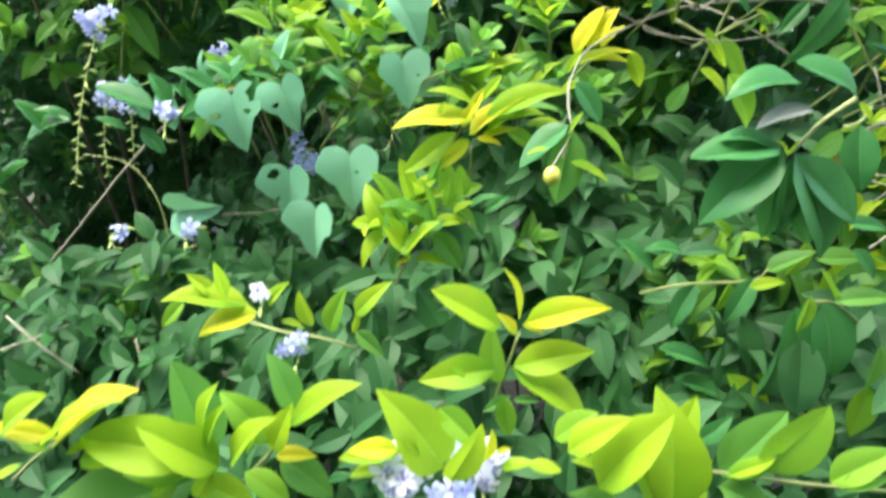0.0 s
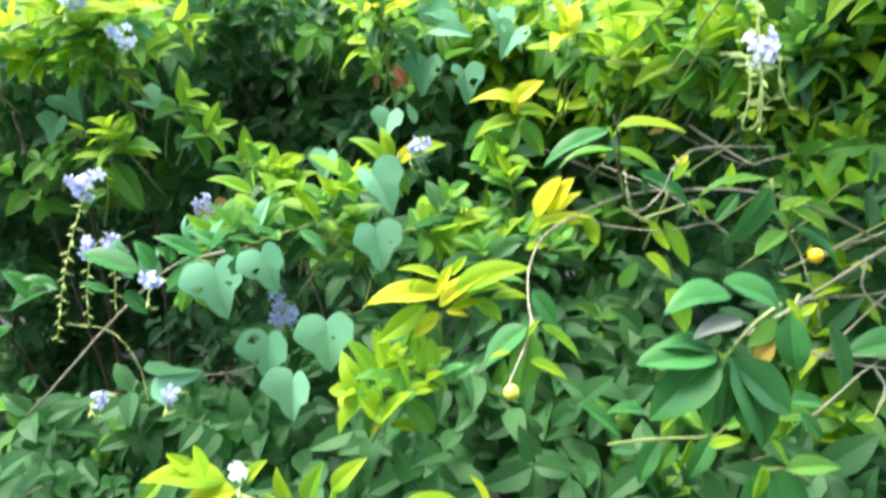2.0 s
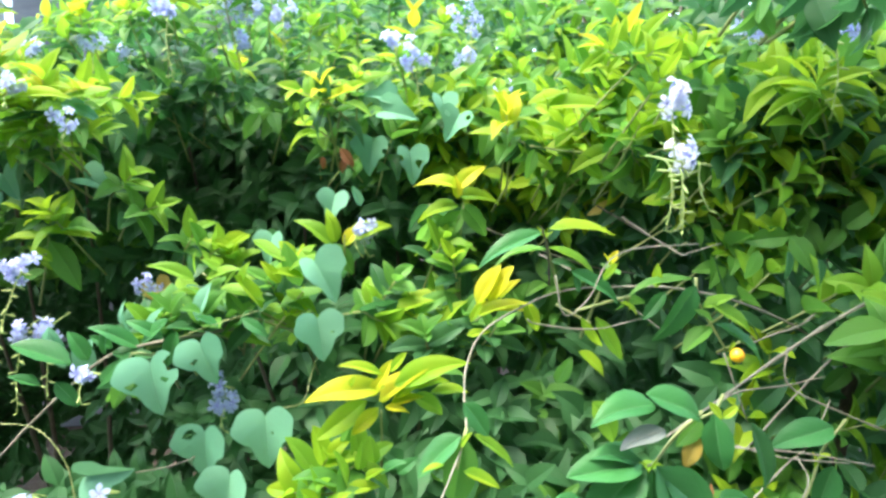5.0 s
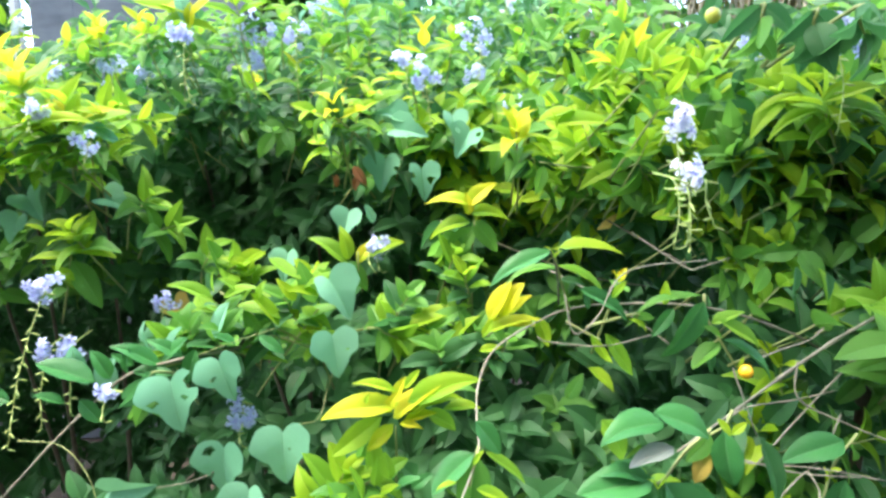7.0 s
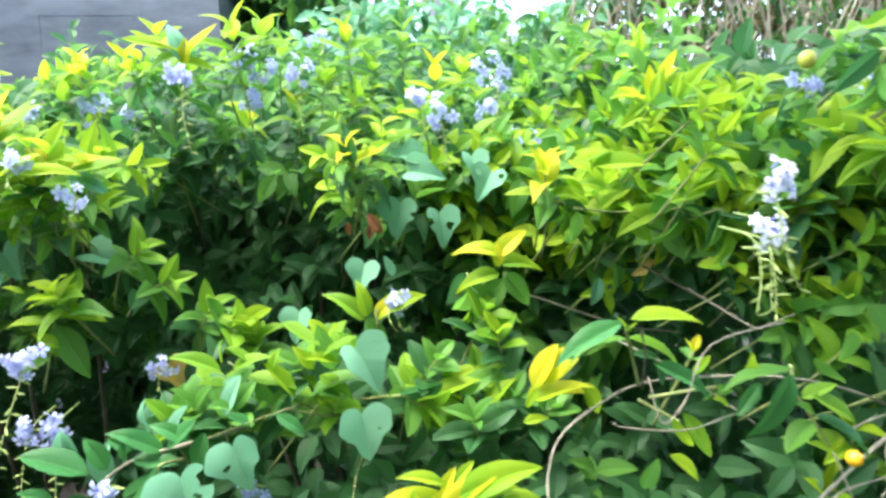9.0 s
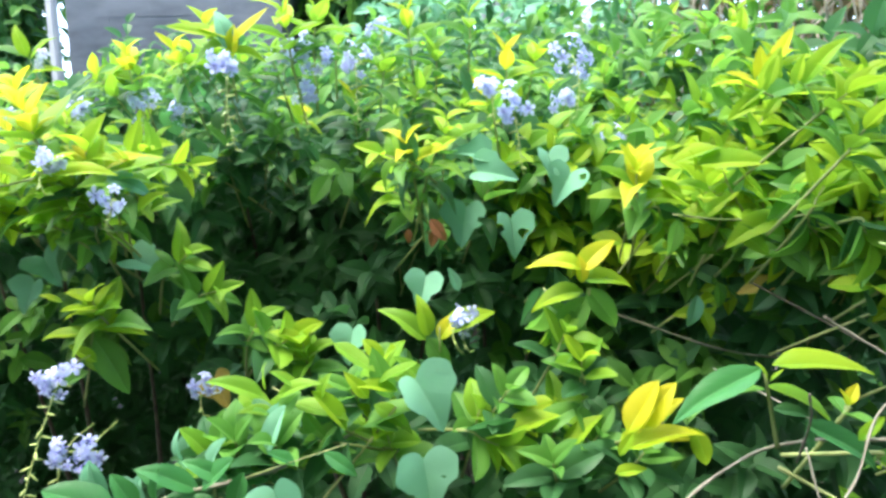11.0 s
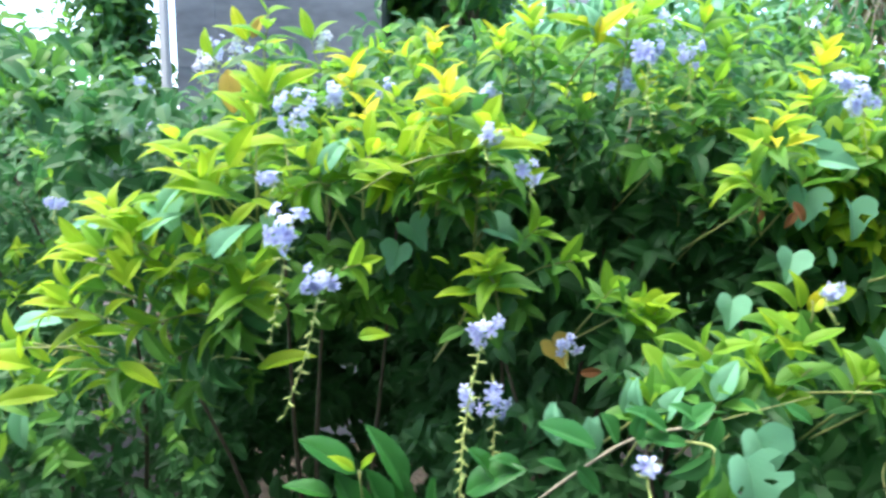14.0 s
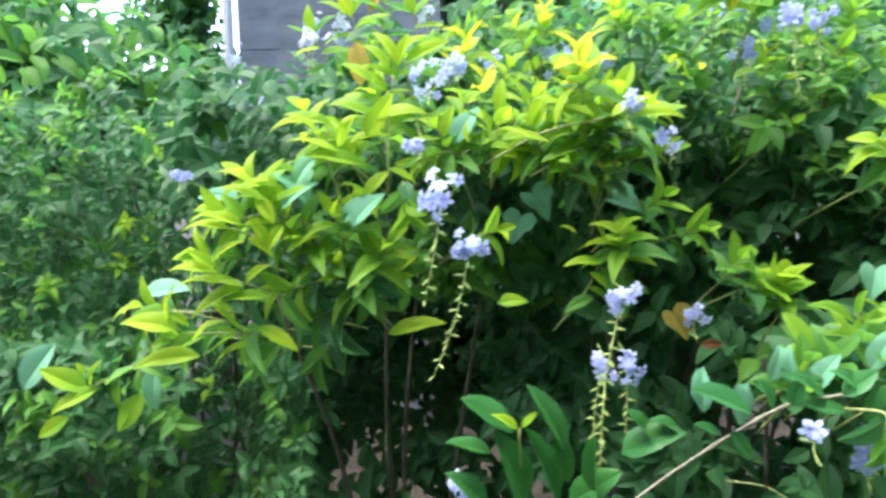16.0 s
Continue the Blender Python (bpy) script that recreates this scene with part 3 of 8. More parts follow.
def scatter(parent, x0, x1, z0, z1, count, seed, stages, leaf=0.045, out=0.0, family="leaf"):
    """Shoots spread over the hedge's face."""
    rnd = random.Random(seed)
    for _ in range(count):
        x, z = rnd.uniform(x0, x1), rnd.uniform(z0, z1)
        a = rnd.uniform(20, 160)
        if hollow(x, z) > 0.03 or (0.08 < x < 0.36 and 1.16 < z < 1.4):
            continue
        shoot(parent, (x, front(x, z) - out + rnd.uniform(-0.03, 0.03), z), (math.cos(radians(a)), -rnd.uniform(0.2, 0.7), math.sin(radians(a))),
              rnd.uniform(0.03, 0.06), rnd.randint(3, 5), leaf * rnd.uniform(0.8, 1.15), rnd.choice(stages), family)


def shading_boughs():
    """Unseen boughs added above the broad-leaved shrub to shade the low leaves on the right."""
    rnd = random.Random(51)
    out = []
    for k in range(10):
        x = 0.16 + 0.54 * (k + rnd.random()) / 10
        end = Vector((x, rnd.uniform(0.3, 0.5), rnd.uniform(1.95, 2.2)))
        stem("branch", [(0.6, 0.7, 1.0), (0.58, 0.62, 1.75), end + Vector((0.1, 0.06, 0.06)), end], 0.006, 0.0015, BARK, broad, "", 6)
        for _ in range(24):
            q = end + Vector((rnd.gauss(0, 0.09), rnd.gauss(0, 0.05), rnd.gauss(0, 0.06)))
            sprig_leaves(out, q, (rnd.uniform(-1, 1), rnd.uniform(-1, 1), rnd.uniform(-0.5, 0.4)), 0.10, 4, 0.046, lambda f: rnd.randrange(2), rnd)
    foliage("upper_foliage", out, broad, [GLOSSY, GREEN], "unseen crown of dark glossy leaves, added to shade the low right side")


shading_boughs()
# dark and deep stages in the centre also carry the shade inside the shrub
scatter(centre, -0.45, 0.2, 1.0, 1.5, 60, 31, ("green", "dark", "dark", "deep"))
scatter(flank, 0.2, 0.7, 1.05, 1.6, 64, 32, ("green", "lime", "green", "mixed"))
scatter(flank, 0.2, 0.42, 1.38, 1.6, 30, 36, ("green", "lime", "mixed", "green"), 0.042, 0.02)
scatter(flank, 0.4, 0.75, 1.3, 1.6, 36, 39, ("green", "green", "dark"), 0.05, 0.02, "long")
scatter(flank, 0.3, 0.66, 1.32, 1.5, 32, 38, ("green", "green", "dark", "mixed"), 0.046, 0.03)
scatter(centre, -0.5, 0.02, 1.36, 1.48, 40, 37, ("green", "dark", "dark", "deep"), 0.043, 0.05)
scatter(centre, -0.40, -0.14, 1.385, 1.455, 34, 40, ("pale", "pale", "green"), 0.032, 0.07)
scatter(crest, -0.6, 0.38, 1.52, 1.72, 52, 33, ("green", "green", "mixed", "tip", "lime"), 0.042)
scatter(crest, -0.76, -0.5, 1.59, 1.70, 18, 41, ("green", "mixed", "dark", "green"), 0.042)
# dark stages only: shade under the tuft put into its leaf colour
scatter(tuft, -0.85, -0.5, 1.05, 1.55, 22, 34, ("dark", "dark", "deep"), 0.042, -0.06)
scatter(far_shrub, -1.7, -0.85, 1.0, 1.66, 60, 35, ("dark", "mixed", "deep", "green"), 0.036)


# low front shoots of the middle shrub
raceme(centre, (-0.019, 0.25, 1.145), 0.03, 12, 0.0259, 0, True)
raceme(centre, (0.019, 0.25, 1.152), 0.03, 10, 0.023, 0, True)
raceme(centre, (0.002, 0.24, 1.144), 0.03, 9, 0.0238, 0)
raceme(centre, (-0.128, 0.4, 1.174), 0.01, 4, 0.016, 0, True)
raceme(centre, (-0.108, 0.4, 1.13), 0.01, 6, 0.021, 0)

# middle of the shrub
shoot(centre, (0.166, 0.7, 1.504), (-0.174, -0.3, 0.985), 0.0373, 3, 0.0497, "gold")
raceme(centre, (0.011, 0.71, 1.375), 0.02, 7, 0.0306, 0)
shoot(centre, (-0.152, 0.76, 1.346), (-0.087, -0.4, 0.996), 0.0405, 5, 0.0473, "mixed")
shoot(centre, (-0.339, 0.73, 1.403), (-0.342, -0.4, 0.94), 0.0314, 4, 0.0471, "lime")
shoot(centre, (-0.11, 0.7, 1.303), (0.5, -0.4, 0.866), 0.0379, 4, 0.0473, "green", "broad")
shoot(centre, (-0.066, 0.66, 1.296), (-0.174, -0.4, 0.985), 0.036, 4, 0.045, "lime", "broad")
shoot(centre, (0.015, 0.66, 1.307), (0.174, -0.4, 0.985), 0.0362, 4, 0.0453, "green", "broad")
shoot(centre, (0.051, 0.66, 1.3), (0.5, -0.4, 0.866), 0.0364, 4, 0.0456, "lime", "broad")
shoot(centre, (0.085, 0.66, 1.302), (0.174, -0.4, 0.985), 0.0366, 4, 0.0457, "green", "broad")
shoot(centre, (-0.167, 0.66, 1.307), (0.174, -0.4, 0.985), 0.0296, 3, 0.0473, "green", "broad")
shoot(centre, (-0.201, 0.62, 1.294), (0, -0.4, 1), 0.0278, 3, 0.0445, "green", "broad")
shoot(centre, (-0.022, 0.47, 1.223), (0.5, -0.3, 0.866), 0.0268, 4, 0.0402, "lime", "broad")
shoot(centre, (-0.048, 0.46, 1.201), (-0.94, -0.4, 0.342), 0.0263, 3, 0.0395, "lime", "broad")
shoot(centre, (0.009, 0.47, 1.222), (0.766, -0.3, 0.643), 0.0269, 3, 0.0404, "green", "broad")
shoot(centre, (0.026, 0.62, 1.292), (0.94, -0.4, -0.342), 0.0286, 3, 0.0429, "green", "broad")
shoot(centre, (0.083, 0.68, 1.376), (0.174, -0.3, -0.985), 0.0308, 2, 0.0493, "green")
shoot(centre, (-0.056, 0.78, 1.495), (-0.766, -0.3, 0.643), 0.0339, 3, 0.0474, "lime")

# upper right of the shrub
shoot(flank, (0.303, 0.75, 1.573), (0.5, -0.3, 0.866), 0.0399, 3, 0.0598, "lime")
shoot(flank, (0.341, 0.78, 1.604), (0, -0.3, 1), 0.0413, 3, 0.0551, "lime")
shoot(flank, (0.41, 0.55, 1.544), (0, -0.3, 1), 0.035, 4, 0.0525, "lime")
shoot(flank, (0.381, 0.55, 1.529), (-0.866, -0.3, 0.5), 0.03, 3, 0.05, "lime")
shoot(flank, (0.439, 0.55, 1.52), (0.94, -0.3, 0.342), 0.0303, 3, 0.0505, "lime")
shoot(flank, (0.323, 0.7, 1.498), (0.5, -0.3, 0.866), 0.0316, 3, 0.0474, "lime")
shoot(flank, (0.242, 0.72, 1.49), (0.342, -0.3, 0.94), 0.0323, 3, 0.0484, "lime")
shoot(flank, (0.282, 0.7, 1.474), (-0.342, -0.4, 0.94), 0.0317, 3, 0.0475, "lime")
shoot(flank, (0.203, 0.72, 1.474), (0.5, -0.3, 0.866), 0.0323, 3, 0.0484, "lime")
shoot(flank, (0.361, 0.6, 1.479), (0.643, -0.3, 0.766), 0.0275, 3, 0.044, "green")
raceme(flank, (0.206, 0.384, 1.494), 0.03, 8, 0.0262, 0, True)
raceme(flank, (0.249, 0.448, 1.463), 0.05, 9, 0.026, -0.1, True)
raceme(flank, (0.236, 0.445, 1.454), 0.045, 0, 0.0171, -0.1)
raceme(flank, (0.263, 0.45, 1.454), 0.03, 0, 0.0173, 0.1)
raceme(flank, (0.242, 0.44, 1.452), 0.042, 0, 0.0169, 0)
raceme(flank, (0.396, 0.5, 1.565), 0.06, 10, 0.045, 0)
raceme(flank, (0.384, 0.6, 1.582), 0.06, 8, 0.0322, 0)

# drooping dark leaves, the bare arching branch and the berries
shoot(broad, (0.253, 0.32, 1.534), (-0.035, -0.1, -0.999), 0.0154, 2, 0.0323, "deep")
shoot(broad, (0.267, 0.3, 1.533), (0.342, -0.1, -0.94), 0.0146, 2, 0.0379, "deep")
shoot(broad, (0.24, 0.35, 1.543), (-0.087, -0.1, -0.996), 0.0166, 2, 0.0299, "dark")
stem("branch", [(0.05, 0.285, 1.285), (0.051, 0.3, 1.28), (0.061, 0.325, 1.285), (0.073, 0.36, 1.29), (0.076, 0.39, 1.298), (0.082, 0.42, 1.313), (0.099, 0.44, 1.333), (0.142, 0.455, 1.351), (0.168, 0.454, 1.358), (0.193, 0.45, 1.36), (0.235, 0.44, 1.361), (0.29, 0.45, 1.349), (0.358, 0.48, 1.322), (0.399, 0.5, 1.301)], 0.0004, 0.0010, PALE, broad, "thin bare arching twig that hangs over at its end", knots=0.4)
stem("branch", [(0.228, 0.41, 1.256), (0.276, 0.43, 1.272), (0.344, 0.45, 1.303), (0.395, 0.45, 1.334), (0.496, 0.47, 1.369)], 0.00078, 0.00156, PALE, broad, "bare grey-brown branch", knots=0.5)
stem("branch", [(0.316, 0.45, 1.222), (0.385, 0.47, 1.274), (0.436, 0.47, 1.321), (0.51, 0.48, 1.361)], 0.0006, 0.00096, PALE, broad, "bare grey-brown branch", knots=0.5)
stem("branch", [(0.345, 0.45, 1.307), (0.341, 0.44, 1.28), (0.376, 0.43, 1.261), (0.427, 0.42, 1.24)], 0.00078, 0.0006, PALE, broad, "bare pale twig", knots=0.5)
stem("branch", [(0.139, 0.4, 1.38), (0.143, 0.39, 1.355), (0.163, 0.4, 1.364), (0.191, 0.42, 1.391), (0.276, 0.47, 1.389)], 0.00036, 0.00054, PALE, broad, "thin pale twig", knots=0.5)
stem("branch", [(0.135, 0.4, 1.373), (0.128, 0.38, 1.4), (0.121, 0.37, 1.416)], 0.00054, 0.00042, BARK, broad, "thin twig", knots=0.5)
stem("branch", [(0.262, 0.4, 1.322), (0.265, 0.395, 1.309), (0.277, 0.39, 1.274)], 0.00054, 0.00036, PALE, broad, "berry stalk", knots=0.5)
stem("branch", [(0.263, 0.38, 1.26), (0.31, 0.37, 1.258), (0.36, 0.37, 1.246)], 0.00054, 0.00042, PALE, broad, "thin pale twig", knots=0.5)
stem("branch", [(0.136, 0.72, 1.379), (0.181, 0.74, 1.359), (0.272, 0.75, 1.324), (0.348, 0.76, 1.308)], 0.00082, 0.00109, PALE, flank, "thin pale twig", knots=0.5)
stem("branch", [(0.323, 0.6, 1.362), (0.307, 0.66, 1.377), (0.273, 0.7, 1.401)], 0.00109, 0.00082, BARK, flank, "thin twig", knots=0.5)
lone_leaf(broad, (0.31, 0.443, 1.387), (-0.335, -0.196, -0.921), (0, -0.7, 0.7), 0.0262, GREEN, "leaf", 0)
shoot(broad, (0.199, 0.46, 1.375), (0.087, -0.1, 0.996), 0.0054, 1, 0.0223, "gold")
shoot(broad, (0.212, 0.45, 1.347), (0.5, -0.1, -0.866), 0.0053, 1, 0.0177, "lime")
berry(broad, (0.262, 0.383, 1.325), 0.0048, FRUIT, "ripe orange berry on a thin stalk")
berry(broad, (0.05, 0.285, 1.282), 0.0042, FRUIT_GREEN, "unripe yellow-green berry at a hanging twig")
berry(flank, (0.237, 0.4, 1.564), 0.0052, FRUIT_GREEN, "unripe yellowish berry")
stem("branch", [(0.265, 0.41, 1.28), (0.289, 0.42, 1.284), (0.338, 0.44, 1.279), (0.379, 0.45, 1.281)], 0.0007, 0.00054, PALE, broad, "thin bare twig", knots=0.5)
stem("branch", [(0.311, 0.45, 1.31), (0.329, 0.45, 1.317), (0.353, 0.45, 1.324), (0.366, 0.45, 1.334)], 0.0007, 0.00054, PALE, broad, "thin bare twig", knots=0.5)
stem("branch", [(0.244, 0.55, 1.403), (0.256, 0.55, 1.395), (0.289, 0.53, 1.372), (0.296, 0.52, 1.374), (0.329, 0.53, 1.38)], 0.0007, 0.00054, PALE, broad, "thin bare twig", knots=0.5)
stem("branch", [(0.125, 0.42, 1.345), (0.133, 0.42, 1.341), (0.174, 0.42, 1.336), (0.214, 0.43, 1.34)], 0.00055, 0.00042, PALE, broad, "thin bare twig", knots=0.5)
stem("branch", [(0.264, 0.4, 1.254), (0.273, 0.4, 1.252), (0.307, 0.39, 1.245), (0.358, 0.39, 1.238)], 0.00062, 0.00048, PALE, broad, "thin bare twig", knots=0.5)
stem("branch", [(0.278, 0.39, 1.208), (0.285, 0.39, 1.214), (0.316, 0.4, 1.234), (0.342, 0.41, 1.246), (0.37, 0.43, 1.269)], 0.0007, 0.00054, PALE, broad, "thin bare twig", knots=0.5)
stem("branch", [(0.324, 0.4, 1.24), (0.327, 0.39, 1.228), (0.316, 0.38, 1.217)], 0.00062, 0.00048, PALE, broad, "thin bare twig", knots=0.5)
stem("branch", [(0.167, 0.55, 1.37), (0.197, 0.5, 1.356), (0.219, 0.47, 1.341), (0.247, 0.45, 1.319)], 0.00055, 0.00042, PALE, broad, "thin bare twig", knots=0.5)

# left branch of the middle shrub
stem("branch", [(-0.417, 0.62, 1.103), (-0.363, 0.61, 1.156), (-0.31, 0.6, 1.209), (-0.261, 0.59, 1.253), (-0.223, 0.583, 1.28), (-0.172, 0.58, 1.292), (-0.13, 0.62, 1.289), (-0.08, 0.75, 1.267)], 0.00095, 0.00163, PALE, centre, "pale leaning branch", knots=0.5)
stem("branch", [(-0.298, 0.52, 1.244), (-0.263, 0.52, 1.237), (-0.238, 0.51, 1.211), (-0.228, 0.5, 1.176)], 0.00041, 0.00034, TWIG, centre, "thin green twig", knots=0.5)
stem("branch", [(-0.192, 0.53, 1.189), (-0.16, 0.55, 1.186), (-0.137, 0.6, 1.181)], 0.00041, 0.00048, PALE, vine, "vine stem", knots=0.5)
stem("branch", [(-0.033, 0.55, 1.286), (-0.041, 0.55, 1.265), (-0.047, 0.53, 1.247), (-0.062, 0.51, 1.25)], 0.00027, 0.00027, TWIG, vine, "thin vine stem", knots=0.5)

# heart-shaped leaves of the climbing vine
vine_leaf(vine, (-0.164, 0.51, 1.278), (0.208, -0.1, -0.978), 0.0522, ((4, 6, 2, 2), (3, 33, 2, 2), (4, 26, 3, 4)), (0, -0.85, 0.6), label="grey-green heart-shaped leaf eaten into holes")
vine_leaf(vine, (-0.128, 0.515, 1.215), (0.035, -0.1, -0.999), 0.0519, ((3, 12, 2, 4), (5, 3, 2, 1)), (0, -0.85, 0.6), label="grey-green heart-shaped leaf with a hole")
vine_leaf(vine, (-0.074, 0.5, 1.232), (-0.087, -0.1, -0.996), 0.0527, ((2, 34, 1, 2),), (0, -0.85, 0.6))
vine_leaf(vine, (-0.032, 0.545, 1.304), (0.087, -0.1, -0.996), 0.0473, ((4, 33, 1, 1),), (0, -0.85, 0.6))
vine_leaf(vine, (-0.03, 0.57, 1.352), (0.5, -0.2, -0.866), 0.051, (), (0, -0.85, 0.6))
vine_leaf(vine, (-0.21, 0.511, 1.199), (0.996, -0.1, 0.087), 0.0447, (), (0, -1, 0.1), bend=0.1)
vine_leaf(vine, (-0.134, 0.555, 1.282), (0.259, -0.1, -0.966), 0.0477, ((3, 5, 2, 2),), (0, -0.85, 0.6))
vine_leaf(vine, (-0.102, 0.48, 1.194), (-0.087, -0.1, -0.996), 0.049, (), (0, -0.85, 0.6))
vine_leaf(vine, (0.045, 0.78, 1.51), (0.985, -0.3, -0.174), 0.0491, ((5, 4, 1, 1),), (0, -0.85, 0.6))
vine_leaf(vine, (0.015, 0.78, 1.462), (-0.174, -0.1, -0.985), 0.0495, ((5, 30, 2, 2),), (0, -0.85, 0.6))
vine_leaf(vine, (0.063, 0.77, 1.45), (0.259, -0.1, -0.966), 0.048, ((3, 33, 3, 4), (4, 8, 3, 3)), (0, -0.85, 0.6))
vine_leaf(vine, (0.029, 0.8, 1.531), (-0.985, -0.2, 0.174), 0.0438, (), (0, -0.85, 0.6))
vine_leaf(vine, (0.115, 0.76, 1.497), (-0.5, -0.2, -0.866), 0.043, ((3, 8, 2, 3), (4, 26, 2, 3)), (0, -0.85, 0.6))
vine_leaf(vine, (0.103, 0.77, 1.517), (0.174, -0.2, -0.985), 0.0383, (), (0, -0.85, 0.6))
vine_leaf(vine, (0.319, 1, 1.554), (0, -0.2, -1), 0.0453, (), (0, -0.85, 0.6))
vine_leaf(vine, (-0.029, 0.72, 1.405), (-0.342, -0.1, -0.94), 0.0382, (), (0, -0.85, 0.6))
vine_leaf(vine, (-0.097, 0.7, 1.361), (-0.174, -0.1, -0.985), 0.0381, (), (0, -0.85, 0.6))
vine_leaf(centre, (-0.416, 0.8, 1.429), (0.5, -0.2, -0.866), 0.0429, (), (0, -0.85, 0.6))
vine_leaf(centre, (-0.318, 0.8, 1.429), (0.94, -0.3, -0.342), 0.0464, (), (0, -0.85, 0.6))
vine_leaf(centre, (-0.438, 0.8, 1.402), (-0.174, -0.2, -0.985), 0.04, (), (0, -0.85, 0.6))
lone_leaf(vine, (-0.224, 0.622, 1.285), (0.258, -0.1, 0.961), (0, -0.9, 0.5), 0.0348, HEART, "broad", 0)
lone_leaf(vine, (-0.292, 0.612, 1.299), (0.173, -0.1, -0.98), (0, -0.9, 0.5), 0.0435, HEART, "broad", 0)
lone_leaf(vine, (-0.261, 0.602, 1.29), (0.258, -0.1, -0.961), (0, -0.9, 0.5), 0.0431, HEART, "broad", 1)
lone_leaf(tuft, (-0.927, 0.867, 1.299), (0.921, -0.196, 0.335), (0, -0.6, 0.8), 0.0749, HEART, "broad", 1)
lone_leaf(tuft, (-0.789, 0.865, 1.429), (-0.966, -0.196, 0.17), (0, -0.6, 0.8), 0.0524, HEART, "broad", 0)
vine_leaf(centre, (-0.251, 0.8, 1.291), (0.5, -0.2, -0.866), 0.0417, (), (0, -1, 0.2), YELLOWED)
lone_leaf(tuft, (-1.069, 0.889, 1.223), (-0.63, -0.196, -0.751), (0, -0.8, 0.6), 0.0903, HEART, "broad", 1)
lone_leaf(tuft, (-0.901, 0.836, 1.212), (-0.085, -0.196, -0.977), (0, -0.8, 0.6), 0.0586, HEART, "broad", 0)
vine_leaf(tuft, (-0.688, 0.78, 1.448), (0.766, -0.3, -0.643), 0.0507, (), (0, -0.5, 1))

# top and left of the middle shrub
shoot(centre, (-0.342, 0.75, 1.542), (0.174, -0.3, 0.985), 0.0438, 4, 0.0532, "mixed")
shoot(centre, (-0.381, 0.75, 1.514), (-0.643, -0.3, 0.766), 0.0376, 4, 0.0502, "lime")
shoot(centre, (-0.384, 0.73, 1.58), (-0.174, -0.3, 0.985), 0.036, 4, 0.054, "gold")
shoot(centre, (-0.309, 0.76, 1.525), (0.5, -0.3, 0.866), 0.0383, 4, 0.0511, "mixed")
shoot(centre, (-0.389, 0.75, 1.554), (0, -0.3, 1), 0.0425, 4, 0.0452, "gold")
shoot(centre, (-0.357, 0.75, 1.511), (-0.5, -0.3, 0.866), 0.0376, 4, 0.0403, "lime")
shoot(centre, (-0.306, 0.77, 1.498), (0.5, -0.3, 0.866), 0.0334, 3, 0.0418, "lime")
shoot(centre, (-0.501, 0.92, 1.627), (0, -0.3, 1), 0.0403, 4, 0.0504, "gold")
shoot(centre, (-0.446, 0.92, 1.593), (0.342, -0.3, 0.94), 0.0406, 4, 0.0474, "mixed")
shoot(centre, (-0.426, 0.77, 1.513), (-0.342, -0.3, 0.94), 0.0331, 3, 0.0442, "lime")
shoot(centre, (-0.348, 0.76, 1.483), (0, -0.4, 1), 0.0329, 3, 0.0412, "green")
shoot(centre, (-0.392, 0.76, 1.476), (-0.766, -0.4, 0.643), 0.0329, 3, 0.0411, "green")
shoot(centre, (-0.04, 0.75, 1.54), (-0.174, -0.3, 0.985), 0.0381, 4, 0.0408, "gold")
shoot(centre, (-0.061, 0.74, 1.53), (-0.94, -0.3, 0.342), 0.0321, 3, 0.0401, "mixed")
shoot(centre, (0.001, 0.8, 1.565), (0.087, -0.3, 0.996), 0.0352, 3, 0.044, "lime")
shoot(centre, (-0.012, 0.77, 1.532), (0.342, -0.3, 0.94), 0.0338, 3, 0.0422, "mixed")
shoot(crest, (-0.17, 0.85, 1.689), (-0.087, -0.3, 0.996), 0.0491, 4, 0.0522, "lime")
shoot(crest, (-0.138, 0.88, 1.699), (0.174, -0.3, 0.985), 0.0448, 4, 0.0481, "mixed")
shoot(crest, (-0.313, 0.92, 1.668), (-0.174, -0.3, 0.985), 0.0404, 3, 0.0404, "tip")
shoot(crest, (-0.394, 1, 1.672), (0, -0.3, 1), 0.0445, 3, 0.0408, "green")
shoot(crest, (-0.196, 0.9, 1.661), (-0.174, -0.4, 0.985), 0.0396, 4, 0.0429, "green")
shoot(crest, (-0.122, 0.95, 1.689), (0.174, -0.3, 0.985), 0.0423, 4, 0.0458, "green")
shoot(crest, (-0.037, 0.95, 1.708), (-0.087, -0.3, 0.996), 0.0493, 4, 0.0458, "lime")
shoot(crest, (-0.003, 0.95, 1.666), (0, -0.3, 1), 0.0426, 4, 0.0462, "green")
shoot(crest, (0.045, 1, 1.718), (0, -0.3, 1), 0.0451, 4, 0.0451, "green")
shoot(crest, (0.073, 0.86, 1.64), (0, -0.3, 1), 0.0381, 3, 0.0413, "gold")
shoot(crest, (0.047, 0.84, 1.594), (-0.342, -0.3, 0.94), 0.0311, 3, 0.0373, "tip")
shoot(crest, (0.125, 0.95, 1.662), (0.174, -0.3, 0.985), 0.0429, 4, 0.0429, "lime")
shoot(crest, (-0.067, 0.95, 1.654), (0.174, -0.4, 0.985), 0.0426, 4, 0.0461, "green")
shoot(crest, (-0.026, 0.93, 1.615), (0.342, -0.4, 0.94), 0.0418, 4, 0.0453, "green")
shoot(crest, (-0.103, 0.92, 1.589), (0, -0.4, 1), 0.0413, 4, 0.0447, "dark")
shoot(crest, (-0.211, 0.92, 1.592), (-0.174, -0.4, 0.985), 0.0411, 4, 0.0445, "dark")
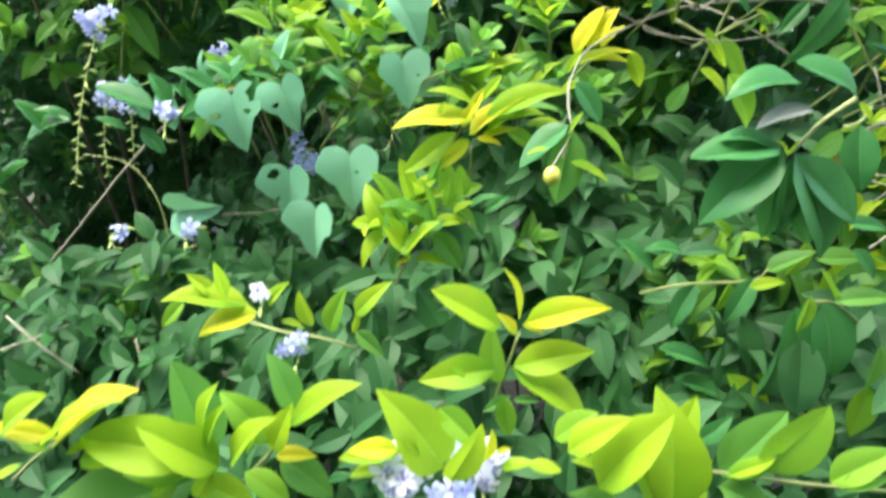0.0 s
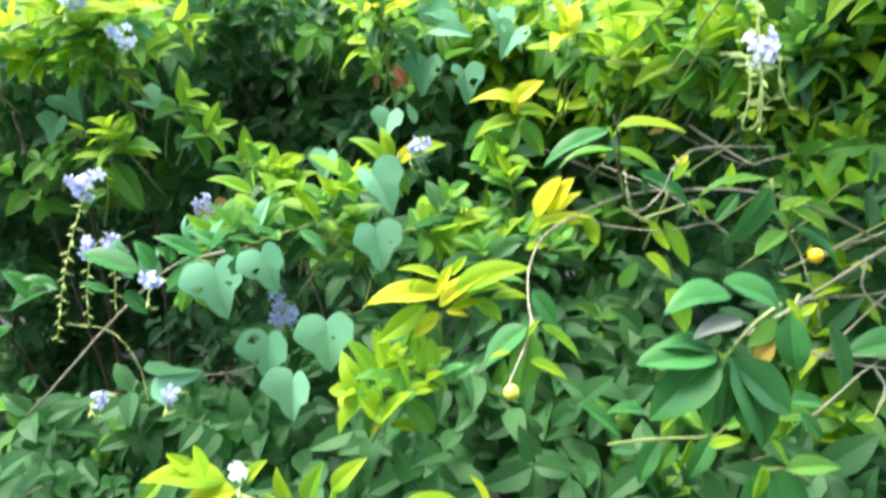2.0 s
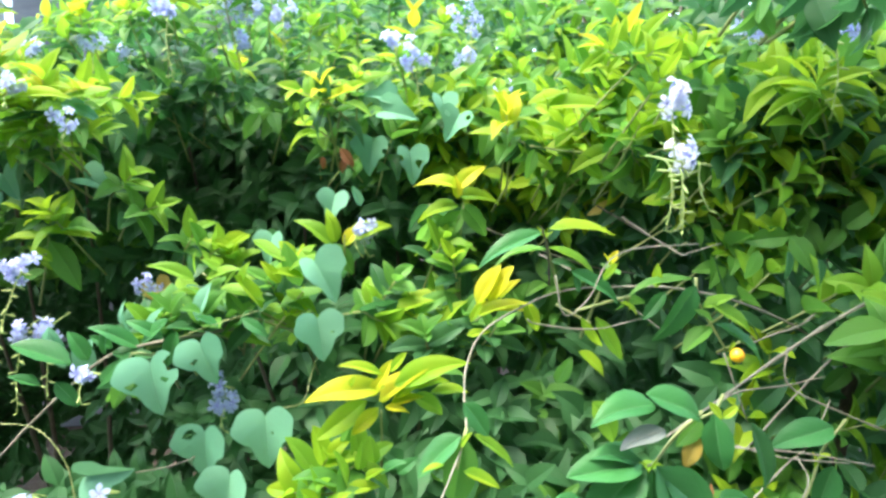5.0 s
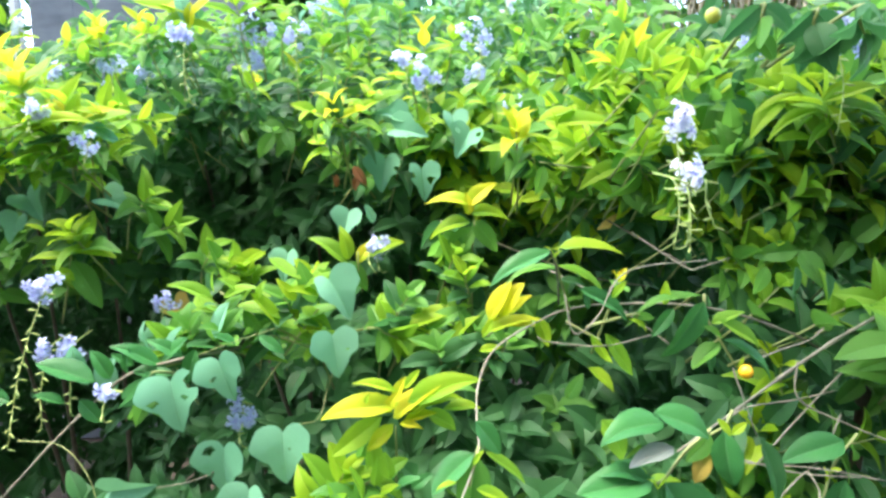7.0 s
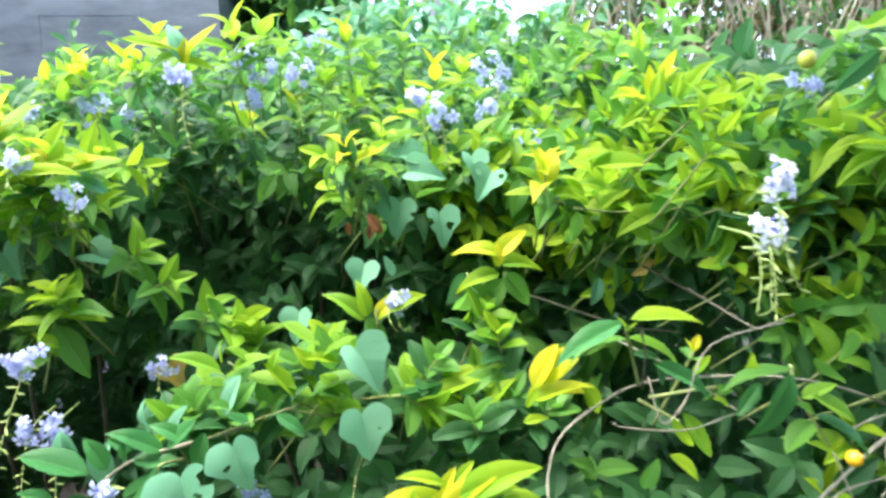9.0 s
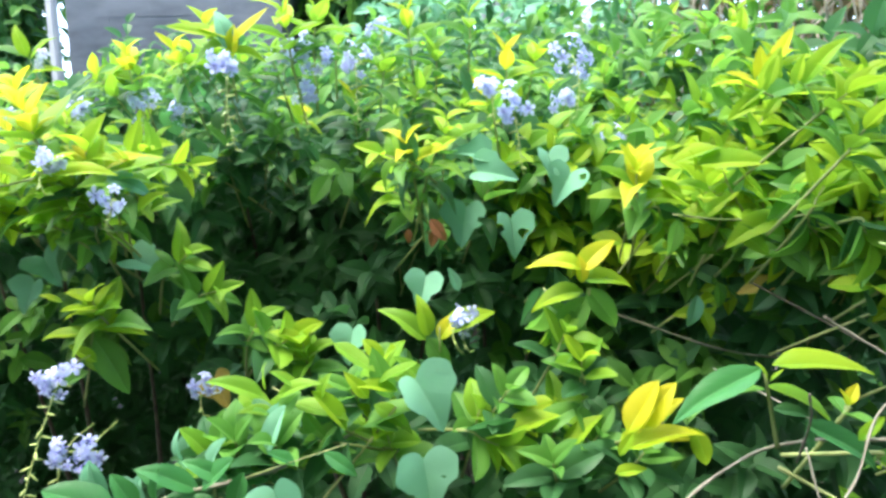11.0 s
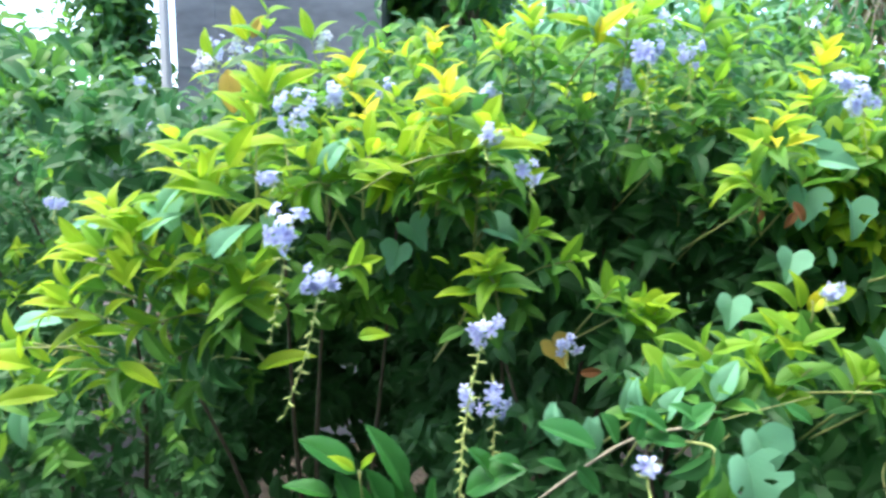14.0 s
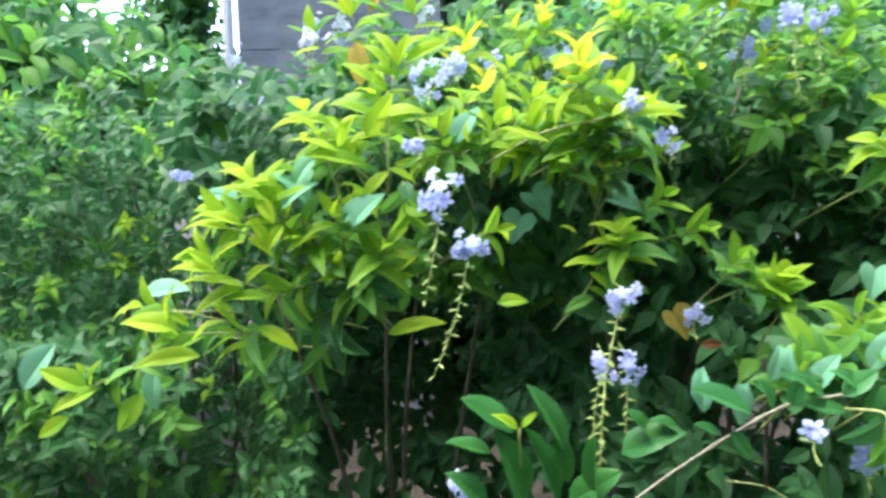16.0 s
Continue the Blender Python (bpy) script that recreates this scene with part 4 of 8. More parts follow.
shoot(crest, (-0.261, 0.92, 1.553), (0, -0.4, 1), 0.0412, 4, 0.0446, "dark")
shoot(centre, (0.168, 0.71, 1.513), (-0.087, -0.3, 0.996), 0.031, 3, 0.0414, "gold")
shoot(flank, (0.343, 0.8, 1.612), (0.5, -0.3, 0.866), 0.0356, 3, 0.0474, "lime")
shoot(flank, (0.294, 0.72, 1.556), (0.342, -0.3, 0.94), 0.0315, 3, 0.0447, "lime")
shoot(flank, (0.289, 0.6, 1.558), (0.766, -0.3, 0.643), 0.0251, 3, 0.0419, "lime")
shoot(flank, (0.289, 0.58, 1.53), (0.5, -0.3, 0.866), 0.0242, 3, 0.0404, "lime")
shoot(flank, (0.281, 0.72, 1.52), (0, -0.3, 1), 0.0317, 3, 0.0397, "lime")
shoot(flank, (0.296, 0.68, 1.484), (0.5, -0.3, 0.866), 0.0298, 4, 0.0423, "lime")
shoot(flank, (0.287, 0.62, 1.49), (0.342, -0.3, 0.94), 0.0266, 3, 0.0421, "lime")
shoot(flank, (0.282, 0.7, 1.461), (-0.174, -0.5, 0.985), 0.031, 3, 0.0414, "green")
shoot(flank, (0.194, 0.7, 1.451), (0.342, -0.4, -0.94), 0.0258, 3, 0.0386, "green")
shoot(flank, (0.245, 0.7, 1.475), (0, -0.4, 1), 0.0257, 3, 0.0386, "lime")
shoot(flank, (0.297, 0.64, 1.447), (0.5, -0.4, -0.866), 0.0233, 3, 0.0419, "green")
shoot(flank, (0.311, 0.6, 1.446), (0.342, -0.4, -0.94), 0.0215, 3, 0.0431, "green")
lone_leaf(flank, (0.232, 0.722, 1.387), (-0.173, -0.1, -0.98), (0, -1, 0.3), 0.0352, HEART, "leaf", 2)
lone_leaf(flank, (0.251, 0.721, 1.4), (0.173, -0.1, -0.98), (0, -1, 0.3), 0.0298, GREEN, "leaf", 2)
lone_leaf(flank, (0.3, 0.702, 1.399), (-0.991, -0.1, 0.087), (0, -0.7, 0.7), 0.0392, YELLOWED, "leaf", 0)
shoot(centre, (0.09, 0.66, 1.371), (0.342, -0.3, 0.94), 0.0291, 3, 0.0387, "green", "broad")
shoot(centre, (0.099, 0.64, 1.352), (-0.174, -0.3, 0.985), 0.0234, 3, 0.0351, "mixed", "broad")
# low shoots set to dark stages, their shade put into the leaf colour
shoot(centre, (0.107, 0.62, 1.296), (0.342, -0.4, 0.94), 0.0274, 4, 0.0388, "dark", "broad")
shoot(centre, (0.137, 0.6, 1.289), (0.5, -0.4, 0.866), 0.0264, 4, 0.0396, "dark", "broad")
shoot(centre, (0.066, 0.6, 1.284), (-0.174, -0.4, 0.985), 0.0263, 4, 0.0395, "dark", "broad")
shoot(centre, (0.038, 0.64, 1.33), (0.5, -0.4, 0.866), 0.0281, 4, 0.0399, "dark", "broad")
shoot(centre, (-0.095, 0.66, 1.33), (-0.342, -0.4, 0.94), 0.029, 4, 0.041, "dark", "broad")
shoot(centre, (-0.066, 0.67, 1.35), (-0.174, -0.4, 0.985), 0.0245, 3, 0.0392, "mixed", "broad")
shoot(centre, (-0.119, 0.62, 1.303), (-0.94, -0.4, 0.342), 0.0269, 4, 0.0382, "dark", "broad")
shoot(centre, (-0.149, 0.62, 1.321), (0.174, -0.3, 0.985), 0.0223, 2, 0.0379, "dark", "broad")
shoot(centre, (-0.194, 0.62, 1.302), (0.5, -0.4, 0.866), 0.0223, 3, 0.038, "dark", "broad")

# the tuft that hangs over the dark hollow
shoot(tuft, (-0.603, 0.79, 1.562), (-0.087, -0.2, 0.996), 0.0809, 6, 0.056, "lime", "long")
shoot(tuft, (-0.682, 0.8, 1.532), (-0.423, -0.3, 0.906), 0.0698, 5, 0.0539, "lime", "long")
shoot(tuft, (-0.639, 0.79, 1.513), (0.174, -0.3, 0.985), 0.0502, 4, 0.0502, "lime", "long")
shoot(tuft, (-0.743, 0.76, 1.461), (-0.707, -0.3, 0.707), 0.0547, 5, 0.0547, "lime", "long")
shoot(tuft, (-0.774, 0.75, 1.419), (-0.94, -0.3, 0.342), 0.0543, 5, 0.0513, "lime", "long")
shoot(tuft, (-0.797, 0.75, 1.376), (-0.985, -0.3, 0.174), 0.0487, 4, 0.0517, "lime", "long")
shoot(tuft, (-0.89, 0.8, 1.3), (-0.985, -0.3, 0.174), 0.0397, 3, 0.0562, "lime", "long")
shoot(tuft, (-0.848, 0.78, 1.263), (-0.996, -0.4, -0.087), 0.0389, 3, 0.0648, "green", "long")
shoot(tuft, (-0.754, 0.75, 1.283), (-0.996, -0.4, -0.087), 0.0371, 3, 0.0588, "green", "long")
shoot(tuft, (-0.704, 0.75, 1.423), (-0.5, -0.4, 0.866), 0.0482, 4, 0.0512, "lime", "long")
shoot(tuft, (-0.675, 0.74, 1.391), (-0.766, -0.4, 0.643), 0.0478, 4, 0.0508, "lime", "long")
shoot(tuft, (-0.638, 0.74, 1.418), (-0.174, -0.4, 0.985), 0.0476, 4, 0.0505, "lime", "long")
shoot(tuft, (-0.605, 0.74, 1.439), (0.174, -0.4, 0.985), 0.0474, 4, 0.0503, "lime", "long")
shoot(tuft, (-0.698, 0.74, 1.336), (-0.985, -0.4, -0.174), 0.0423, 4, 0.0513, "mixed", "long")
shoot(tuft, (-0.631, 0.74, 1.361), (-0.5, -0.4, 0.866), 0.0421, 4, 0.0511, "lime", "long")
shoot(tuft, (-0.58, 0.73, 1.387), (0.5, -0.4, 0.866), 0.0412, 4, 0.0501, "lime", "long")
# dark stages paint the shade on the tuft's underside
shoot(tuft, (-0.667, 0.75, 1.302), (-0.94, -0.4, -0.342), 0.0432, 4, 0.0524, "dark", "long")
shoot(tuft, (-0.605, 0.75, 1.328), (0.174, -0.4, -0.985), 0.043, 4, 0.0522, "dark", "long")
shoot(tuft, (-0.668, 0.78, 1.247), (-0.5, -0.4, -0.866), 0.0455, 4, 0.0552, "dark", "long")
shoot(tuft, (-0.749, 0.8, 1.226), (-0.866, -0.4, -0.5), 0.0469, 4, 0.0569, "dark", "long")
shoot(tuft, (-0.501, 0.77, 1.537), (0.259, -0.3, 0.966), 0.0425, 4, 0.0486, "mixed", "long")
shoot(tuft, (-0.528, 0.75, 1.51), (-0.5, -0.3, 0.866), 0.0415, 4, 0.0474, "lime", "long")
shoot(tuft, (-0.465, 0.77, 1.514), (0.643, -0.3, 0.766), 0.0427, 4, 0.0488, "lime", "long")
shoot(tuft, (-0.423, 0.8, 1.546), (0.5, -0.3, 0.866), 0.0443, 4, 0.0506, "lime", "long")
shoot(tuft, (-0.385, 0.81, 1.55), (0.087, -0.3, 0.996), 0.0449, 4, 0.0481, "lime", "long")
shoot(tuft, (-0.33, 0.84, 1.546), (0.866, -0.2, 0.5), 0.0668, 5, 0.0501, "lime", "long")
shoot(tuft, (-0.28, 0.84, 1.53), (1, -0.2, 0), 0.0603, 4, 0.0502, "lime", "long")
shoot(tuft, (-0.441, 0.78, 1.486), (0.866, -0.4, -0.5), 0.0373, 4, 0.0497, "lime", "long")
shoot(tuft, (-0.397, 0.79, 1.48), (0.766, -0.4, -0.643), 0.0379, 4, 0.0473, "green", "long")
shoot(tuft, (-0.352, 0.8, 1.461), (0.866, -0.4, -0.5), 0.0385, 4, 0.0482, "green", "long")
shoot(tuft, (-0.543, 0.73, 1.475), (-0.94, -0.4, -0.342), 0.0347, 4, 0.0463, "lime", "long")
shoot(tuft, (-0.478, 0.86, 1.573), (0, -0.3, 1), 0.041, 3, 0.0478, "gold", "long")
shoot(tuft, (-0.555, 0.7, 1.426), (0.174, -0.4, -0.985), 0.0335, 3, 0.0446, "green", "long")
shoot(crest, (-0.395, 0.98, 1.676), (0, -0.3, 1), 0.0466, 3, 0.0505, "gold")
shoot(crest, (-0.434, 0.98, 1.653), (-0.5, -0.3, 0.866), 0.0468, 3, 0.0468, "mixed")
shoot(crest, (-0.274, 0.92, 1.696), (-0.174, -0.3, 0.985), 0.0577, 4, 0.0505, "lime")
shoot(crest, (-0.237, 0.92, 1.651), (0.5, -0.3, 0.866), 0.0509, 4, 0.0472, "green")
shoot(crest, (-0.306, 0.95, 1.671), (-0.5, -0.3, 0.866), 0.0451, 4, 0.0488, "mixed")
shoot(crest, (-0.108, 0.95, 1.613), (0, -0.3, 1), 0.0379, 3, 0.0454, "tip")
shoot(crest, (-0.197, 0.92, 1.566), (0.5, -0.4, 0.866), 0.0442, 4, 0.0479, "dark")
shoot(centre, (-0.466, 0.7, 1.407), (0.94, -0.3, 0.342), 0.0224, 2, 0.0336, "lime")
shoot(centre, (-0.275, 0.8, 1.436), (0.766, -0.4, 0.643), 0.0452, 4, 0.0484, "green")
shoot(centre, (-0.24, 0.78, 1.4), (0.94, -0.4, 0.342), 0.0442, 4, 0.0474, "green")
shoot(centre, (-0.197, 0.77, 1.37), (0.5, -0.4, 0.866), 0.0376, 4, 0.047, "green")
shoot(centre, (-0.163, 0.76, 1.353), (0.866, -0.4, 0.5), 0.0372, 4, 0.0464, "mixed", "broad")
# dark stages again stand in for shade low in the shrub
shoot(centre, (-0.179, 0.61, 1.31), (0, -0.4, 1), 0.0246, 3, 0.0442, "dark", "broad")
shoot(centre, (-0.145, 0.6, 1.309), (0.174, -0.4, 0.985), 0.029, 3, 0.041, "dark", "broad")
shoot(centre, (-0.186, 0.52, 1.277), (0, -0.4, -1), 0.0208, 3, 0.0374, "dark", "broad")

# flower spikes
raceme(centre, (-0.347, 0.674, 1.346), 0.145, 11, 0.037, -0.16, out=0.05)
raceme(centre, (-0.335, 0.69, 1.275), 0.06, 12, 0.0453, 0)
raceme(centre, (-0.358, 0.69, 1.275), 0.08, 5, 0.0255, -0.1)
raceme(tuft, (-0.517, 0.61, 1.451), 0.08, 13, 0.0404, -0.15)
raceme(tuft, (-0.493, 0.62, 1.402), 0.105, 11, 0.0333, -0.28)
raceme(centre, (0.066, 0.78, 1.578), 0.06, 12, 0.037, 0.15)
raceme(crest, (0.195, 0.92, 1.546), 0.04, 12, 0.0526, 0)
raceme(crest, (0.213, 0.91, 1.548), 0.03, 7, 0.0346, 0)
raceme(crest, (0.137, 0.81, 1.628), 0.05, 11, 0.0416, 0)
raceme(crest, (0.151, 0.91, 1.599), 0.03, 8, 0.0377, 0)
raceme(crest, (0.046, 0.77, 1.596), 0.03, 5, 0.0223, 0)
raceme(crest, (-0.161, 0.91, 1.665), 0.03, 8, 0.0402, 0)
raceme(crest, (-0.156, 0.9, 1.613), 0.04, 9, 0.0366, 0)
raceme(crest, (-0.096, 0.85, 1.639), 0.06, 10, 0.0373, 0.05)
raceme(crest, (-0.191, 0.7, 1.613), 0.07, 9, 0.0244, 0.08)
raceme(crest, (-0.379, 0.98, 1.614), 0.04, 10, 0.0475, 0)
raceme(crest, (-0.318, 0.94, 1.601), 0.04, 8, 0.0314, 0)
raceme(centre, (-0.341, 0.685, 1.532), 0.02, 9, 0.0287, 0)
raceme(centre, (-0.302, 0.7, 1.498), 0.02, 6, 0.0223, 0)
raceme(centre, (-0.467, 0.99, 1.611), 0.02, 6, 0.0295, 0)
raceme(centre, (-0.527, 0.94, 1.594), 0.02, 6, 0.0277, 0)
raceme(crest, (-0.075, 1.01, 1.712), 0.02, 6, 0.034, 0)
raceme(crest, (0.251, 1.21, 1.765), 0.02, 7, 0.0563, 0, True)
raceme(tuft, (-0.533, 0.73, 1.56), 0.02, 13, 0.0427, 0)
raceme(tuft, (-0.507, 0.82, 1.588), 0.02, 6, 0.0258, 0)
raceme(tuft, (-0.541, 0.66, 1.491), 0.01, 4, 0.0155, 0)
raceme(tuft, (-0.329, 0.76, 1.494), 0.02, 5, 0.0211, 0)
raceme(far_shrub, (-0.843, 1.1, 1.561), 0.02, 9, 0.0448, 0)
raceme(far_shrub, (-0.91, 1.14, 1.574), 0.02, 4, 0.0233, 0)
raceme(far_shrub, (-0.878, 0.897, 1.458), 0.02, 6, 0.0255, 0)
raceme(far_shrub, (-0.779, 1.22, 1.705), 0.06, 8, 0.0543, 0)
raceme(far_shrub, (-0.958, 1.32, 1.669), 0.02, 6, 0.0486, 0)
raceme(far_shrub, (-0.735, 1.22, 1.694), 0.02, 5, 0.0395, 0)
raceme(crest, (-0.182, 0.91, 1.656), 0.02, 8, 0.043, 0)
raceme(crest, (-0.139, 0.86, 1.646), 0.02, 8, 0.0404, 0)
raceme(centre, (-0.136, 0.62, 1.217), 0.02, 8, 0.0308, 0)
raceme(centre, (-0.248, 0.75, 1.312), 0.02, 6, 0.0288, 0)
raceme(centre, (-0.209, 0.5, 1.186), 0.01, 2, 0.0117, 0)
raceme(centre, (-0.138, 0.62, 1.229), 0.02, 7, 0.0285, 0)
raceme(centre, (-0.269, 0.5, 1.186), 0.01, 2, 0.0138, 0)
raceme(centre, (-0.229, 0.536, 1.277), 0.02, 5, 0.012, 0)
raceme(centre, (-0.5, 0.66, 1.155), 0.02, 6, 0.0255, 0)
raceme(centre, (0.001, 0.7, 1.378), 0.02, 6, 0.0232, 0)
raceme(flank, (0.473, 0.62, 1.576), 0.05, 9, 0.0393, 0)

raceme(crest, (-0.745, 1.08, 1.662), 0.05, 8, 0.04, 0, True)
raceme(crest, (-0.70, 1.09, 1.69), 0.03, 6, 0.034, 0, True)
raceme(crest, (-0.57, 1.1, 1.70), 0.03, 6, 0.036, 0, True)

# withered leaves
lone_leaf(vine, (-0.02, 0.741, 1.468), (0.498, -0.1, -0.862), (0, -1, 0.3), 0.0272, DEAD, "broad", 0, "withered reddish-brown leaf")
lone_leaf(vine, (-0.015, 0.746, 1.457), (-0.34, -0.1, -0.935), (0, -1, 0.3), 0.022, DEAD, "leaf", 1)
lone_leaf(broad, (0.256, 0.401, 1.208), (0.498, -0.1, 0.862), (0, -1, 0.3), 0.0151, DEAD, "leaf", 1)
lone_leaf(tuft, (-0.623, 0.803, 1.609), (0.173, -0.1, -0.98), (0, -1, 0.3), 0.0511, YELLOWED, "broad", 1, "yellow-brown fading leaf")
lone_leaf(tuft, (-0.623, 0.902, 1.662), (0.498, -0.1, 0.862), (0, -1, 0.3), 0.0318, YELLOWED, "broad", 0)
lone_leaf(centre, (-0.223, 0.801, 1.264), (0.995, -0.1, 0), (0, -1, 0.3), 0.0266, DEAD, "broad", 0)
lone_leaf(centre, (-0.042, 0.761, 1.458), (0, -0.1, -0.995), (0, -1, 0.3), 0.0177, DEAD, "leaf", 0)

# shoots that stand out, leaf by leaf
twig = stem("shoot", [(0.116, 0.72, 1.285), (0.111, 0.68, 1.357), (0.113, 0.665, 1.408)], 0.0013, 0.0008, TWIG, centre, "slim shoot with golden top leaves", 5)
lone_leaf(twig, (0.109, 0.669, 1.425), (-0.873, -0.148, 0.464), (0, -0.62, 0.8), 0.0505, GOLD, "leaf", 1)
lone_leaf(twig, (0.106, 0.668, 1.423), (0.567, -0.148, 0.81), (0, -0.62, 0.8), 0.0447, GOLD, "leaf", 1)
lone_leaf(twig, (0.108, 0.669, 1.415), (0.967, -0.148, 0.206), (0, -0.62, 0.8), 0.051, LIME, "leaf", 0)
lone_leaf(twig, (0.108, 0.669, 1.405), (-0.987, -0.148, 0.069), (0, -0.62, 0.8), 0.0509, LIME, "leaf", 1)
lone_leaf(twig, (0.112, 0.669, 1.4), (-0.662, -0.148, -0.735), (0, -1, 0.25), 0.0573, GREEN, "leaf", 2)
lone_leaf(twig, (0.111, 0.669, 1.407), (0.662, -0.148, -0.735), (0, -1, 0.25), 0.0483, GREEN, "leaf", 2)
lone_leaf(twig, (0.107, 0.667, 1.413), (-0.086, -0.148, 0.985), (0, -0.62, 0.8), 0.0269, GOLD, "leaf", 3)
st = stem("shoot", [(0.032, 0.340, 1.124), (0.033, 0.302, 1.166), (0.039, 0.290, 1.199)], 0.0013, 0.0008, TWIG, centre, "upright shoot with golden top leaves", 5)
add_leaf(st, LIME, "broad", 0, (0.027, 0.285, 1.206), (-0.031, -0.009, 0.025))
add_leaf(st, GOLD, "long", 3, (0.038, 0.288, 1.209), (-0.005, -0.006, 0.027))
add_leaf(st, GOLD, "leaf", 1, (0.043, 0.286, 1.207), (0.036, -0.010, 0.015))
add_leaf(st, GOLD, "leaf", 6, (0.036, 0.282, 1.203), (-0.008, -0.004, 0.013))
add_leaf(st, GOLD, "leaf", 0, (0.040, 0.285, 1.206), (0.011, -0.002, -0.003))
add_leaf(st, LIME, "leaf", 2, (0.038, 0.287, 1.182), (0.039, -0.006, 0.011))
add_leaf(st, LIME, "broad", 2, (0.038, 0.289, 1.177), (0.042, -0.010, -0.018))
add_leaf(st, LIME, "leaf", 7, (0.025, 0.287, 1.179), (-0.040, -0.003, -0.004))
add_leaf(st, FRESH, "leaf", 0, (0.028, 0.290, 1.171), (-0.005, -0.002, 0.033))
add_leaf(st, LIME, "leaf", 2, (0.005, 0.281, 1.184), (0.007, -0.001, -0.005))
add_leaf(st, GREEN, "leaf", 3, (0.036, 0.298, 1.156), (-0.014, -0.002, -0.009))
add_leaf(st, FRESH, "broad", 3, (0.033, 0.294, 1.157), (0.004, -0.005, -0.022))
add_leaf(st, GREEN, "leaf", 3, (0.038, 0.290, 1.159), (0.013, -0.004, 0.002))
st = stem("shoot", [(0.003, 0.300, 1.081), (0.002, 0.263, 1.129), (0.001, 0.250, 1.151)], 0.0013, 0.0008, TWIG, centre, "low shoot with broad lime leaves behind pale flowers", 5)
add_leaf(st, LIME, "broad", 4, (-0.001, 0.250, 1.149), (-0.019, -0.013, 0.048))
add_leaf(st, LIME, "broad", 2, (0.004, 0.238, 1.151), (0.012, -0.005, 0.029))
add_leaf(st, GOLD, "leaf", 0, (0.019, 0.241, 1.159), (0.005, -0.002, 0.017))
add_leaf(st, GOLD, "leaf", 1, (0.025, 0.245, 1.160), (0.006, -0.002, 0.004))
add_leaf(st, FRESH, "broad", 7, (-0.001, 0.252, 1.179), (0.019, -0.006, -0.016))
add_leaf(st, LIME, "leaf", 7, (-0.021, 0.246, 1.160), (-0.029, -0.003, 0.000))
add_leaf(st, GOLD, "leaf", 0, (-0.022, 0.246, 1.161), (-0.023, -0.001, 0.002))
add_leaf(st, LIME, "leaf", 6, (-0.018, 0.249, 1.150), (-0.027, -0.004, 0.000))
add_leaf(st, LIME, "leaf", 5, (-0.011, 0.238, 1.165), (-0.009, -0.004, 0.014))
add_leaf(st, LIME, "leaf", 7, (0.028, 0.243, 1.153), (0.015, -0.004, 0.008))
st = stem("shoot", [(0.101, 0.305, 1.076), (0.085, 0.268, 1.123), (0.079, 0.255, 1.143)], 0.0013, 0.0008, TWIG, centre, "low shoot with broad lime leaves", 5)
add_leaf(st, LIME, "broad", 3, (0.075, 0.244, 1.143), (0.023, -0.005, 0.047))
add_leaf(st, LIME, "leaf", 7, (0.059, 0.244, 1.162), (0.024, -0.004, 0.024))
add_leaf(st, LIME, "broad", 4, (0.103, 0.247, 1.131), (-0.016, -0.005, 0.033))
add_leaf(st, LIME, "leaf", 5, (0.076, 0.252, 1.147), (-0.014, -0.001, 0.004))
add_leaf(st, DARK, "broad", 1, (0.063, 0.263, 1.122), (0.000, -0.001, 0.025))
add_leaf(st, LIME, "broad", 5, (0.041, 0.246, 1.152), (0.015, -0.003, 0.001))
add_leaf(st, LIME, "broad", 1, (0.114, 0.254, 1.122), (-0.005, -0.008, 0.063))
add_leaf(st, GREEN, "leaf", 2, (0.087, 0.257, 1.120), (-0.022, -0.003, 0.013))
add_leaf(st, FRESH, "broad", 4, (0.056, 0.263, 1.155), (0.016, -0.005, 0.018))
st = stem("shoot", [(0.276, 0.320, 1.073), (0.216, 0.292, 1.101), (0.174, 0.276, 1.119), (0.140, 0.270, 1.129)], 0.0013, 0.0008, TWIG, centre, "low branch with broad lime and green leaves", 5)
add_leaf(st, LIME, "leaf", 0, (0.117, 0.270, 1.135), (0.007, -0.003, 0.040))
add_leaf(st, LIME, "leaf", 6, (0.114, 0.259, 1.148), (0.018, -0.004, 0.002))
add_leaf(st, LIME, "broad", 5, (0.107, 0.258, 1.127), (-0.016, -0.007, 0.029))
add_leaf(st, GREEN, "broad", 6, (0.150, 0.278, 1.122), (0.027, -0.007, 0.039))
add_leaf(st, FRESH, "broad", 0, (0.167, 0.270, 1.131), (0.019, -0.013, 0.044))
add_leaf(st, LIME, "leaf", 3, (0.148, 0.268, 1.128), (0.020, -0.003, 0.013))
add_leaf(st, GREEN, "broad", 2, (0.146, 0.270, 1.119), (0.030, -0.007, -0.010))
add_leaf(st, FRESH, "broad", 1, (0.208, 0.276, 1.118), (0.024, -0.008, 0.025))
add_leaf(st, GREEN, "leaf", 0, (0.210, 0.270, 1.119), (0.021, -0.003, 0.010))
add_leaf(st, LIME, "broad", 7, (0.137, 0.268, 1.117), (-0.027, -0.004, 0.017))
add_leaf(st, WAXY, "leaf", 2, (0.134, 0.279, 1.141), (0.016, -0.004, 0.016))
add_leaf(st, DARK, "leaf", 7, (0.198, 0.280, 1.104), (-0.021, -0.003, -0.004))
